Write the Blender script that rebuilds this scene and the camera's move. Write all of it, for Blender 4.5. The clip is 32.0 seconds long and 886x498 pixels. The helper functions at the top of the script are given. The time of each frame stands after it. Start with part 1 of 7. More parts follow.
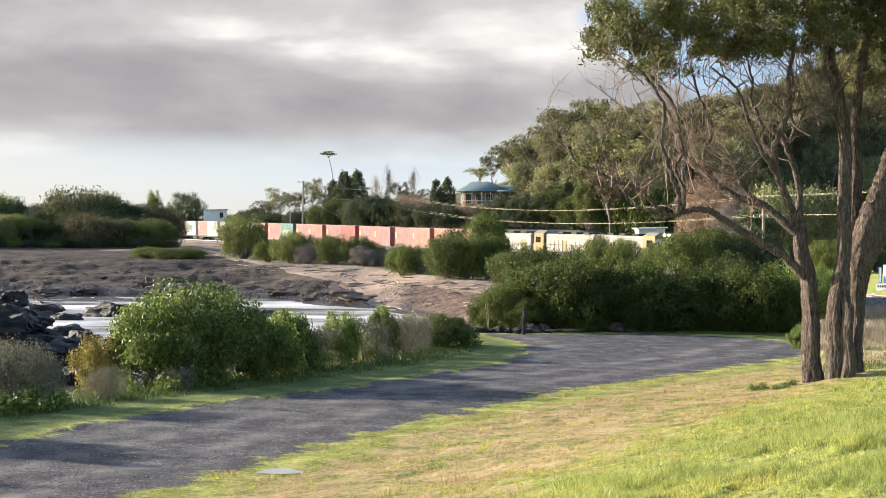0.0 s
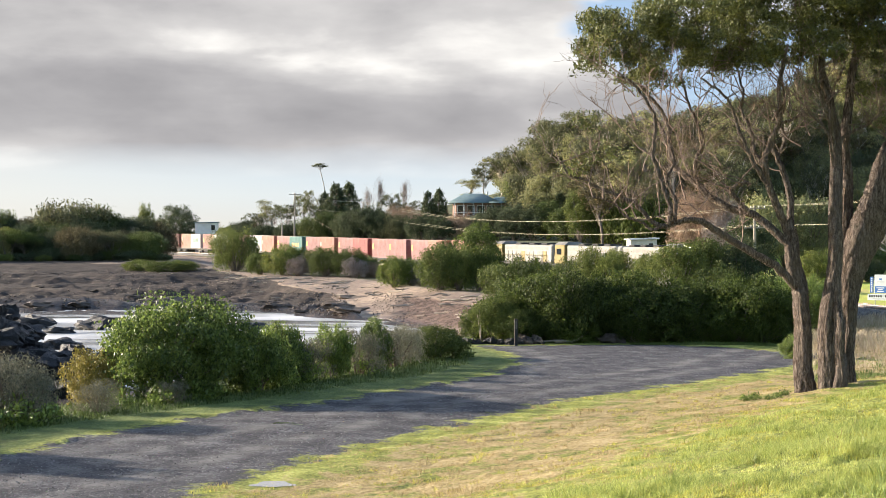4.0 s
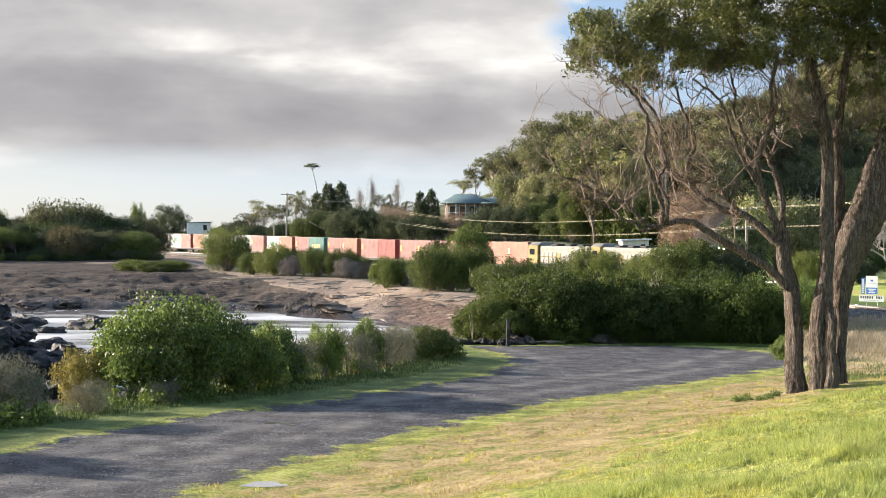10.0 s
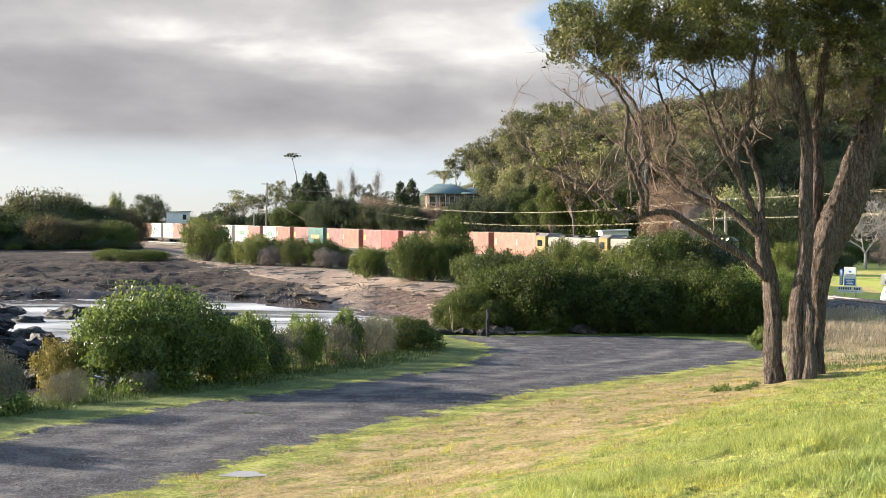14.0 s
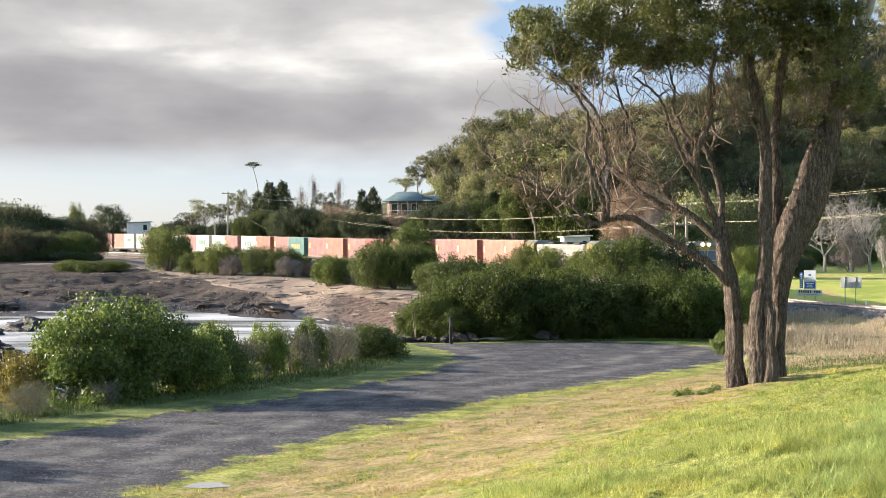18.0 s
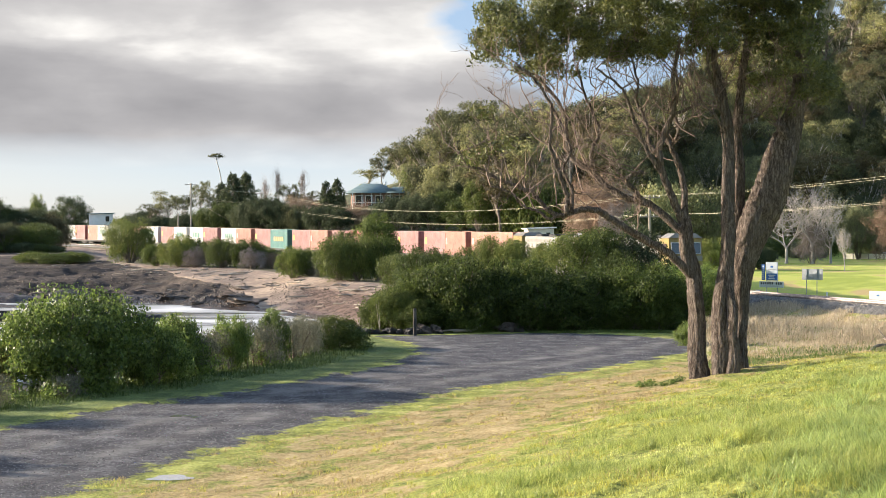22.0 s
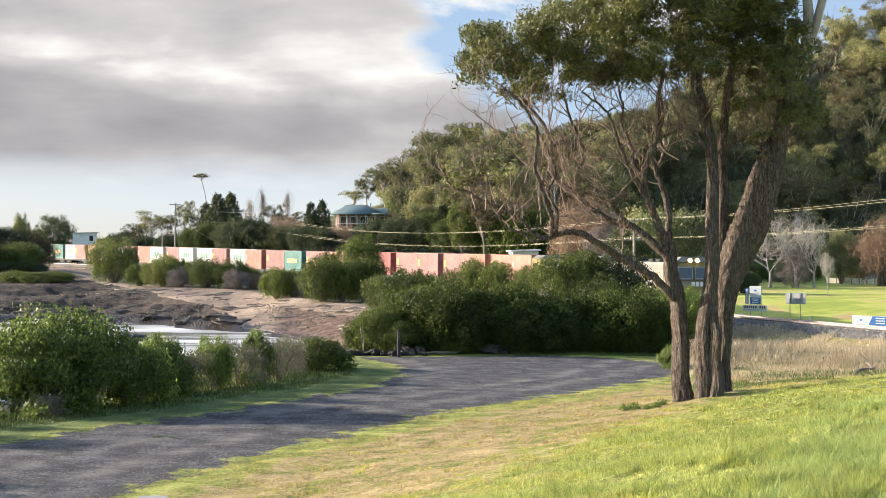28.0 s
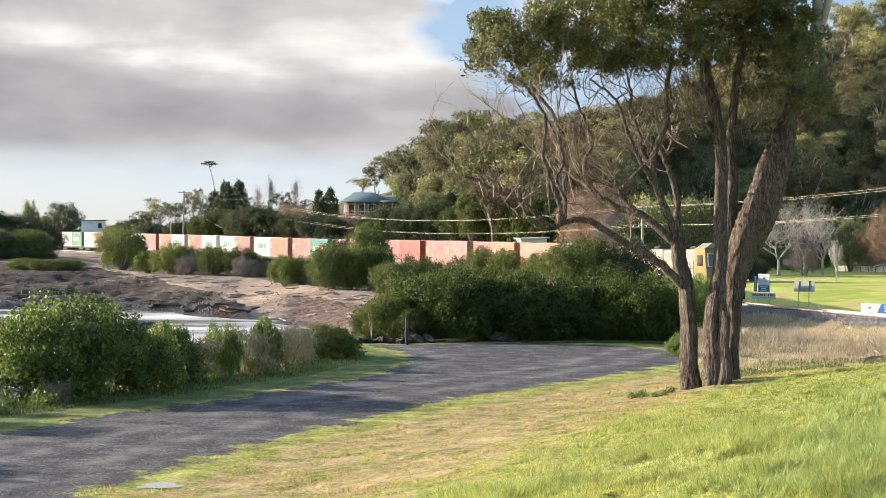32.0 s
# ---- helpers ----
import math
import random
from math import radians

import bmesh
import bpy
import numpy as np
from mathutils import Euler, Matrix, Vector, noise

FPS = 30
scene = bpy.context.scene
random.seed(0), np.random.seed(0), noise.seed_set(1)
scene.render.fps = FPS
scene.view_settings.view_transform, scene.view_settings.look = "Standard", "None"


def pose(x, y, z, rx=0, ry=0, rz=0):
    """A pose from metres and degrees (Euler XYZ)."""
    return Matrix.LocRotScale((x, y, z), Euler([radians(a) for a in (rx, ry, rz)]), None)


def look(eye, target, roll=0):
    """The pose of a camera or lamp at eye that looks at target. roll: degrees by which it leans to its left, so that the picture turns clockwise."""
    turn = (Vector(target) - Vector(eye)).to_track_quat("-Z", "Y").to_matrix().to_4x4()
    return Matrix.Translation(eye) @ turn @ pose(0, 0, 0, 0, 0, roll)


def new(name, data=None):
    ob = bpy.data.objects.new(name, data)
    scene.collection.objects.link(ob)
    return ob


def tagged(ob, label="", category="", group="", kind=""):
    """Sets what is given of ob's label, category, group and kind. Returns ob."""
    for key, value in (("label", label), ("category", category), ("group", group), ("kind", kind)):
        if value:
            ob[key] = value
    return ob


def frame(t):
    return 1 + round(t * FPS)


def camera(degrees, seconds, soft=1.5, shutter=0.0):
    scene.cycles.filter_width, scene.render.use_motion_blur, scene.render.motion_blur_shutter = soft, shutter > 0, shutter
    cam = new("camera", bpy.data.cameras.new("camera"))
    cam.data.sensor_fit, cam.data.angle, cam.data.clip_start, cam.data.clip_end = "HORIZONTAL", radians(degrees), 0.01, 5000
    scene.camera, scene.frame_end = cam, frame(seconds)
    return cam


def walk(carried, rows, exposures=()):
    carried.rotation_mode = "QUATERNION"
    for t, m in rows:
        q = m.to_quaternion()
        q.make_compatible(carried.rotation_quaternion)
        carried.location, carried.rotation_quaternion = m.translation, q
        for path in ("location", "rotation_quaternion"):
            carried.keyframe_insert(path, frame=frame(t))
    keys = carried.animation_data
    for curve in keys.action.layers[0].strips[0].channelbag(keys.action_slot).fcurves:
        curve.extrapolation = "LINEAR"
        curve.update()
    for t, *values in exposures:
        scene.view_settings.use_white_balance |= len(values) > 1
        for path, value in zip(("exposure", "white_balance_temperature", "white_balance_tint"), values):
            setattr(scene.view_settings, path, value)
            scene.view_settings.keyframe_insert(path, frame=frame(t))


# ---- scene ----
# The camera: held by hand on a grass bank, turning slowly to the right.
EYE = 3.8
cam = camera(34.76, 32.0, soft=0.4)
# seconds, turn to the right, tilt, lean (degrees)
PATH = [
    (0.0, -2.460, -0.941, 0.267),
    (0.5, -2.311, -0.792, 0.247),
    (1.0, -2.231, -0.653, 0.124),
    (1.5, -2.249, -0.560, 0.030),
    (2.0, -2.294, -0.510, -0.052),
    (2.5, -2.287, -0.482, -0.045),
    (3.0, -2.244, -0.469, -0.033),
    (3.5, -2.146, -0.446, 0.029),
    (5.5, -2.085, -0.694, -0.029),
    (6.0, -1.983, -0.748, -0.040),
    (6.5, -1.868, -0.741, 0.055),
    (7.0, -1.725, -0.673, 0.108),
    (7.5, -1.614, -0.545, 0.135),
    (8.0, -1.566, -0.437, 0.172),
    (8.5, -1.580, -0.356, 0.159),
    (9.0, -1.645, -0.353, 0.168),
    (9.5, -1.736, -0.380, 0.140),
    (10.0, -1.817, -0.451, 0.148),
    (10.5, -1.868, -0.544, 0.164),
    (11.0, -1.838, -0.651, 0.135),
    (11.5, -1.739, -0.713, 0.102),
    (12.0, -1.590, -0.714, 0.057),
    (12.5, -1.436, -0.703, 0.054),
    (13.0, -1.278, -0.707, 0.130),
    (13.5, -1.127, -0.755, 0.234),
    (14.0, -1.007, -0.845, 0.302),
    (14.5, -0.853, -0.906, 0.390),
    (16.5, 0.050, -0.719, 0.110),
    (17.0, 0.301, -0.602, -0.028),
    (17.5, 0.475, -0.550, -0.153),
    (18.0, 0.518, -0.542, -0.284),
    (18.5, 0.459, -0.528, -0.400),
    (19.0, 0.378, -0.501, -0.474),
    (19.5, 0.385, -0.507, -0.433),
    (20.0, 0.549, -0.596, -0.378),
    (20.5, 0.876, -0.734, -0.310),
    (21.0, 1.305, -0.849, -0.251),
    (21.5, 1.691, -0.896, -0.244),
    (22.0, 1.969, -0.881, -0.239),
    (22.5, 2.120, -0.823, -0.202),
    (23.0, 2.195, -0.766, -0.164),
    (23.5, 2.235, -0.746, -0.207),
    (24.0, 2.236, -0.713, -0.217),
    (24.5, 2.211, -0.692, -0.184),
    (25.0, 2.160, -0.690, -0.152),
    (25.5, 2.124, -0.692, -0.044),
    (27.5, 2.495, -0.176, 0.154),
    (28.0, 2.595, -0.001, 0.150),
    (28.5, 2.662, 0.083, 0.087),
    (29.0, 2.653, 0.104, 0.070),
    (29.5, 2.569, 0.084, 0.023),
    (30.0, 2.415, 0.018, 0.028),
    (30.5, 2.270, -0.130, 0.081),
    (31.0, 2.195, -0.317, 0.158),
    (31.5, 2.218, -0.449, 0.174),
    (32.0, 2.266, -0.504, 0.176),
]
walk(cam, [(t, pose(0, 0, EYE, 90 + tilt, 0, -turn) @ pose(0, 0, 0, 0, 0, lean)) for t, turn, tilt, lean in PATH],
     exposures=[(0.0, 1.42), (32.0, 1.42)])

# ---- world, sun ----
SUN_AZ, SUN_EL = -72.0, 15.5
world = bpy.data.worlds.new("world")
scene.world = world
world.use_nodes = True
wn = world.node_tree.nodes
wl = world.node_tree.links
sky = wn.new("ShaderNodeTexSky")
sky.sky_type = "NISHITA"
sky.sun_disc = False
sky.sun_elevation = radians(SUN_EL)
sky.sun_rotation = radians(SUN_AZ)
sky.air_density, sky.dust_density, sky.ozone_density = 1.0, 1.2, 1.2
wn["Background"].inputs["Strength"].default_value = 0.14
wl.new(sky.outputs[0], wn["Background"].inputs["Color"])
sun_data = bpy.data.lights.new("sun", "SUN")
sun_data.energy, sun_data.angle, sun_data.color = 5.0, radians(0.6), (1.0, 0.87, 0.72)
sun = new("sun", sun_data)
sun_dir = Vector((math.sin(radians(SUN_AZ)) * math.cos(radians(SUN_EL)), math.cos(radians(SUN_AZ)) * math.cos(radians(SUN_EL)), math.sin(radians(SUN_EL))))
sun.matrix_world = look(sun_dir * 300, (0, 0, 0))


# ---- materials ----
class Nodes:
    """A short way to write a node tree."""

    def __init__(self, name):
        self.mat = bpy.data.materials.new(name)
        self.mat.use_nodes = True
        self.tree = self.mat.node_tree
        self.tree.nodes.clear()
        self.out = self.tree.nodes.new("ShaderNodeOutputMaterial")

    def node(self, kind, **kw):
        n = self.tree.nodes.new(kind)
        for k, v in kw.items():
            if k == "operation":
                n.operation = v
            elif k == "blend_type":
                n.blend_type = v
            elif k == "data_type":
                n.data_type = v
            elif k == "attribute_name":
                n.attribute_name = v
            elif k == "feature":
                n.feature = v
        return n

    def link(self, a, b):
        self.tree.links.new(a, b)

    def put(self, socket, v):
        if isinstance(v, bpy.types.NodeSocket):
            self.link(v, socket)
        elif isinstance(v, (tuple, list)) and len(v) == 3 and socket.type == "RGBA":
            socket.default_value = (*v, 1)
        else:
            socket.default_value = v

    def coords(self, kind="Object"):
        return self.node("ShaderNodeTexCoord").outputs[kind]

    def position(self):
        return self.node("ShaderNodeNewGeometry").outputs["Position"]

    def scaled(self, vec, s):
        n = self.node("ShaderNodeMapping")
        self.link(vec, n.inputs["Vector"])
        n.inputs["Scale"].default_value = s if isinstance(s, tuple) else (s, s, s)
        return n.outputs[0]

    def noise(self, vec, scale, detail=4, rough=0.55, distort=0.0):
        n = self.node("ShaderNodeTexNoise")
        self.link(vec, n.inputs["Vector"])
        n.inputs["Scale"].default_value, n.inputs["Detail"].default_value = scale, detail
        n.inputs["Roughness"].default_value, n.inputs["Distortion"].default_value = rough, distort
        return n.outputs["Fac"]

    def voronoi(self, vec, scale, feature="F1", out="Distance"):
        n = self.node("ShaderNodeTexVoronoi", feature=feature)
        self.link(vec, n.inputs["Vector"])
        n.inputs["Scale"].default_value = scale
        return n.outputs[out]

    def math(self, op, a, b=0.0):
        n = self.node("ShaderNodeMath", operation=op)
        self.put(n.inputs[0], a)
        self.put(n.inputs[1], b)
        return n.outputs[0]

    def ramp(self, fac, stops, mode="LINEAR"):
        n = self.node("ShaderNodeValToRGB")
        n.color_ramp.interpolation = mode
        e = n.color_ramp.elements
        while len(e) < len(stops):
            e.new(0.5)
        for el, (p, c) in zip(e, stops):
            el.position = p
            el.color = (*c, 1) if isinstance(c, tuple) else (c, c, c, 1)
        self.link(fac, n.inputs["Fac"])
        return n.outputs["Color"]

    def span(self, fac, a, b, lo=0.0, hi=1.0):
        n = self.node("ShaderNodeMapRange")
        self.put(n.inputs["Value"], fac)
        for k, v in zip(("From Min", "From Max", "To Min", "To Max"), (a, b, lo, hi)):
            n.inputs[k].default_value = v
        return n.outputs[0]

    def mix(self, fac, a, b, blend="MIX"):
        n = self.node("ShaderNodeMix", data_type="RGBA", blend_type=blend)
        self.put(n.inputs["Factor"], fac)
        self.put(n.inputs["A"], a) if not isinstance(a, tuple) else self.put(n.inputs[6], a)
        self.put(n.inputs[7], b)
        if not isinstance(a, tuple):
            self.put(n.inputs[6], a)
        return n.outputs[2]

    def attr(self, name):
        return self.node("ShaderNodeAttribute", attribute_name=name).outputs["Fac"]

    def bump(self, height, strength=0.5, distance=0.05):
        n = self.node("ShaderNodeBump")
        self.link(height, n.inputs["Height"])
        n.inputs["Strength"].default_value, n.inputs["Distance"].default_value = strength, distance
        return n.outputs[0]

    def shader(self, color, rough=0.7, metal=0.0, normal=None, spec=0.4, emit=None, strength=0.0, leaf=0.0, transmission=0.0):
        p = self.node("ShaderNodeBsdfPrincipled")
        self.put(p.inputs["Base Color"], color)
        self.put(p.inputs["Roughness"], rough)
        self.put(p.inputs["Metallic"], metal)
        p.inputs["Specular IOR Level"].default_value = spec
        p.inputs["Transmission Weight"].default_value = transmission
        if normal is not None:
            self.link(normal, p.inputs["Normal"])
        if emit is not None:
            self.put(p.inputs["Emission Color"], emit)
            p.inputs["Emission Strength"].default_value = strength
        last = p.outputs[0]
        if leaf:
            tr = self.node("ShaderNodeBsdfTranslucent")
            self.put(tr.inputs["Color"], color)
            mx = self.node("ShaderNodeMixShader")
            mx.inputs[0].default_value = leaf
            self.link(last, mx.inputs[1])
            self.link(tr.outputs[0], mx.inputs[2])
            last = mx.outputs[0]
        self.link(last, self.out.inputs["Surface"])
        return self.mat


def surface(name, dark, light, scale=2.0, rough=0.75, metal=0.0, bump=0.3, depth=0.02, spec=0.4, fine=12.0, vary=0.0, space="Object"):
    """A plain stuff with stains at a coarse scale and grain at a fine one."""
    n = Nodes(name)
    co = n.coords(space)
    big, small = n.noise(co, scale, 3), n.noise(co, scale * fine, 5, 0.65)
    f = n.math("ADD", n.math("MULTIPLY", big, 0.6), n.math("MULTIPLY", small, 0.4))
    if vary:
        r = n.node("ShaderNodeObjectInfo").outputs["Random"]
        f = n.math("ADD", f, n.span(r, 0, 1, -vary, vary))
    col = n.ramp(f, [(0.32, dark), (0.68, light)])
    return n.shader(col, rough, metal, n.bump(small, bump, depth), spec)


def leafy(name, dark, light, tip=None, rough=0.5, spec=0.35, leaf=0.22, patch=0.6, wild=0.35):
    """Leaves: each differs a little, each plant and each patch too."""
    n = Nodes(name)
    isl = n.node("ShaderNodeNewGeometry").outputs["Random Per Island"]
    obj = n.node("ShaderNodeObjectInfo").outputs["Random"]
    clump = n.math("ADD", n.math("MULTIPLY", n.noise(n.coords("Object"), patch, 2), 0.55), n.math("MULTIPLY", n.span(n.noise(n.coords("Object"), patch * 6, 3, 0.6), 0.25, 0.75), 0.45))
    f = n.math("ADD", n.math("MULTIPLY", isl, 0.42), n.math("MULTIPLY", clump, 0.43))
    f = n.math("ADD", f, n.span(obj, 0, 1, -wild * 0.4, wild * 0.4))
    if light[1] > light[0]:
        dark, light, tip = [c and (c[0], c[1], c[2] * 1.1) for c in (dark, light, tip)]
    stops = [(0.15, dark), (0.7, light)]
    if tip:
        stops.append((0.93, tip))
    return n.shader(n.ramp(f, stops), rough, 0.0, None, spec, leaf=leaf)


M = {}
M["leaf_gum"] = leafy("gum leaves", (0.03, 0.04, 0.013), (0.15, 0.16, 0.042), (0.46, 0.43, 0.12), 0.4, 0.45, 0.44)
# coast tone raised, hedge tone lowered, standing in for sun and shade
M["leaf_coast"] = leafy("glossy coastal leaves", (0.055, 0.085, 0.018), (0.26, 0.34, 0.07), (0.56, 0.6, 0.19), 0.42, 0.4, 0.45)
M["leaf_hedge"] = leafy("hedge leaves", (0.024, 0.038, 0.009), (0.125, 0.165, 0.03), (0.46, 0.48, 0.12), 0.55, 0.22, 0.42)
# far gum leaf colour lifted to stand in for haze over the hill
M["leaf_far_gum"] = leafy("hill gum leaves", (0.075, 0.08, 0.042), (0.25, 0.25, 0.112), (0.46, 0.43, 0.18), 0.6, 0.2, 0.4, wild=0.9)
M["leaf_dark"] = leafy("dark cypress foliage", (0.034, 0.046, 0.024), (0.1, 0.12, 0.05), None, 0.65, 0.15, 0.3)
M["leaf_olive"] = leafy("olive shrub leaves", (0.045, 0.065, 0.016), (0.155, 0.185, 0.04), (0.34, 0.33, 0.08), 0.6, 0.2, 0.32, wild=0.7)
# base colour paler than real leaves, in place of distance haze and sun
M["leaf_hill"] = leafy("hillside leaves lightened for haze", (0.12, 0.135, 0.07), (0.3, 0.31, 0.135), (0.48, 0.46, 0.19), 0.65, 0.15, 0.55, wild=0.9)
M["leaf_grey"] = leafy("grey saltbush leaves", (0.11, 0.11, 0.075), (0.32, 0.3, 0.21), (0.5, 0.46, 0.33), 0.75, 0.15, 0.15)
M["leaf_autumn"] = leafy("reddish shrub leaves", (0.13, 0.11, 0.025), (0.32, 0.27, 0.07), (0.42, 0.24, 0.09), 0.5, 0.3, 0.3)
M["grass_lush"] = leafy("lush grass blades", (0.18, 0.24, 0.045), (0.66, 0.68, 0.2), (0.95, 0.94, 0.62), 0.4, 0.5, 0.52, patch=0.5)
M["grass"] = leafy("green grass blades", (0.16, 0.165, 0.024), (0.6, 0.56, 0.12), (0.88, 0.82, 0.36), 0.5, 0.3, 0.5, patch=0.4)
M["grass_long"] = leafy("long cool green grass", (0.15, 0.22, 0.05), (0.6, 0.68, 0.21), (0.95, 0.96, 0.66), 0.38, 0.5, 0.5, patch=0.6)
M["dry_turf"] = leafy("dry brown turf", (0.3, 0.225, 0.11), (0.6, 0.48, 0.26), (0.76, 0.65, 0.4), 0.7, 0.15, 0.4, patch=0.4)
# greener rank grass, also darkened to stand in for the bushes' shade
M["grass_rank_shaded"] = leafy("rank grass blades darkened for shade", (0.06, 0.088, 0.022), (0.165, 0.215, 0.055), (0.34, 0.37, 0.14), 0.55, 0.25, 0.35, patch=0.4)
M["dry_grass"] = leafy("dry straw grass", (0.32, 0.255, 0.17), (0.61, 0.52, 0.38), (0.75, 0.67, 0.53), 0.7, 0.15, 0.35, patch=0.3)
M["twig_haze"] = leafy("rust-brown fine twigs", (0.17, 0.12, 0.085), (0.36, 0.26, 0.185), (0.5, 0.385, 0.29), 0.8, 0.1, 0.1)
M["leaf_brown"] = leafy("brown-olive dry leaves", (0.08, 0.066, 0.035), (0.21, 0.175, 0.09), (0.36, 0.28, 0.15), 0.7, 0.1, 0.2)
M["twig_haze_pale"] = leafy("pale grey fine twigs", (0.17, 0.14, 0.125), (0.33, 0.29, 0.265), (0.46, 0.41, 0.38), 0.8, 0.1, 0.1)
M["twig"] = surface("bare twigs", (0.07, 0.048, 0.038), (0.24, 0.175, 0.14), 3, 0.85, bump=0.2)
M["twig_rust"] = surface("rust-brown twigs", (0.13, 0.075, 0.045), (0.27, 0.17, 0.11), 3, 0.85, bump=0.2)
M["twig_pale"] = surface("pale grey twigs", (0.28, 0.25, 0.23), (0.5, 0.45, 0.42), 3, 0.85, bump=0.2)
M["bark_pale"] = surface("pale gum bark", (0.24, 0.2, 0.16), (0.55, 0.5, 0.43), 1.2, 0.8, bump=0.4)
M["bark_far"] = surface("grey-brown bark", (0.09, 0.07, 0.055), (0.24, 0.2, 0.16), 1.5, 0.9, bump=0.4)
M["rock_black"] = surface("black basalt", (0.005, 0.005, 0.006), (0.026, 0.026, 0.03), 1.3, 0.55, bump=0.9, depth=0.12, spec=0.45, vary=0.1)
M["rock_brown"] = surface("weathered brown rock", (0.05, 0.038, 0.032), (0.16, 0.125, 0.1), 1.0, 0.85, bump=0.9, depth=0.1, vary=0.15)
M["driftwood"] = surface("bleached driftwood", (0.17, 0.14, 0.11), (0.36, 0.315, 0.26), 3, 0.85, bump=0.5)
M["steel"] = surface("galvanised steel", (0.24, 0.25, 0.26), (0.36, 0.37, 0.38), 4, 0.55, 0.5, bump=0.1)
M["rail_steel"] = surface("worn rail steel", (0.15, 0.115, 0.1), (0.36, 0.32, 0.3), 5, 0.5, 0.6, bump=0.2)
M["pale_gravel"] = surface("pale gravel stone", (0.12, 0.12, 0.125), (0.42, 0.41, 0.4), 2.2, 0.9, bump=0.3, vary=0.15)
M["ballast"] = surface("grey ballast stone", (0.04, 0.038, 0.037), (0.26, 0.25, 0.24), 2.2, 0.9, bump=0.8, depth=0.06, vary=0.1)
M["wood_pole"] = surface("weathered pole timber", (0.2, 0.17, 0.14), (0.36, 0.32, 0.27), 4, 0.85, bump=0.5)
M["wire"] = surface("power line wire", (0.42, 0.38, 0.26), (0.5, 0.46, 0.33), 2, 0.5, 0.3, bump=0.0)
M["white_paint"] = surface("white paint", (0.66, 0.65, 0.61), (0.82, 0.81, 0.77), 1.5, 0.5, bump=0.05)
M["brick"] = surface("brown brick wall", (0.2, 0.125, 0.095), (0.38, 0.25, 0.19), 2.0, 0.85, bump=0.2)
M["cream_paint"] = surface("cream paint", (0.6, 0.54, 0.42), (0.78, 0.72, 0.58), 1.5, 0.6, bump=0.05)
M["black_iron"] = surface("black grimy iron", (0.012, 0.012, 0.013), (0.05, 0.047, 0.045), 3, 0.7, 0.2, bump=0.2)
M["yellow_paint"] = surface("yellow locomotive paint", (0.15, 0.112, 0.033), (0.26, 0.2, 0.068), 1.0, 0.42, bump=0.05)
M["grey_paint"] = surface("grey locomotive paint", (0.12, 0.115, 0.105), (0.23, 0.22, 0.2), 1.0, 0.45, bump=0.08)
M["roof_green"] = surface("blue-green roof metal", (0.1, 0.155, 0.16), (0.15, 0.21, 0.215), 1.0, 0.5, 0.1, bump=0.1)
M["sign_blue"] = surface("blue sign enamel", (0.025, 0.09, 0.27), (0.035, 0.125, 0.36), 3, 0.45, bump=0.0)
M["sign_white"] = surface("white sign enamel", (0.4, 0.43, 0.46), (0.5, 0.53, 0.56), 3, 0.45, bump=0.0)
M["glass"] = Nodes("dark window glass").shader((0.02, 0.025, 0.03), 0.06, 0.0, None, 0.8)
M["loco_pale"] = surface("pale dirty locomotive paint", (0.15, 0.145, 0.13), (0.29, 0.283, 0.255), 1.0, 0.5, bump=0.05)
M["rubber"] = surface("black rubber", (0.01, 0.01, 0.01), (0.03, 0.03, 0.03), 6, 0.85, bump=0.1)
M["car_white"] = surface("white car paint", (0.45, 0.46, 0.48), (0.54, 0.55, 0.57), 2, 0.25, bump=0.0, spec=0.6)
M["car_silver"] = surface("silver-blue car paint", (0.3, 0.34, 0.38), (0.4, 0.44, 0.48), 2, 0.3, 0.3, bump=0.0, spec=0.6)
M["lamp_glow"] = Nodes("lit headlamp").shader((1, 0.8, 0.5), 0.3, emit=(1.0, 0.78, 0.42), strength=14.0)


def bark_material():
    """Rough brown stringybark with long upright furrows."""
    n = Nodes("furrowed brown bark")
    co = n.coords("Object")
    warp = n.node("ShaderNodeVectorMath", operation="ADD")
    wn_ = n.node("ShaderNodeTexNoise")
    n.link(co, wn_.inputs["Vector"])
    wn_.inputs["Scale"].default_value = 3.0
    n.link(co, warp.inputs[0])
    sc = n.node("ShaderNodeVectorMath", operation="SCALE")
    n.link(wn_.outputs["Color"], sc.inputs[0])
    sc.inputs["Scale"].default_value = 0.07
    n.link(sc.outputs[0], warp.inputs[1])
    wc = warp.outputs[0]
    plate = n.span(n.voronoi(n.scaled(wc, (15.0, 15.0, 2.4)), 1.0, "DISTANCE_TO_EDGE"), 0.0, 0.28)
    fur, fib = n.math("ADD", n.math("MULTIPLY", plate, 0.16), n.math("MULTIPLY", n.noise(n.scaled(wc, (9, 9, 1.9)), 1.6, 7, 0.76), 0.84)), n.noise(n.scaled(wc, (30, 30, 12)), 1.5, 4, 0.7)
    big = n.noise(co, 0.7, 3)
    f = n.math("ADD", n.math("MULTIPLY", fur, 0.65), n.math("MULTIPLY", fib, 0.35))
    col = n.ramp(f, [(0.34, (0.018, 0.013, 0.011)), (0.47, (0.13, 0.1, 0.082)), (0.62, (0.34, 0.28, 0.235))])
    col = n.mix(n.span(big, 0.45, 0.7, 0, 0.5), col, (0.19, 0.158, 0.132))
    return n.shader(col, 0.92, 0, n.bump(f, 1.0, 0.24), 0.2)


M["bark"] = bark_material()


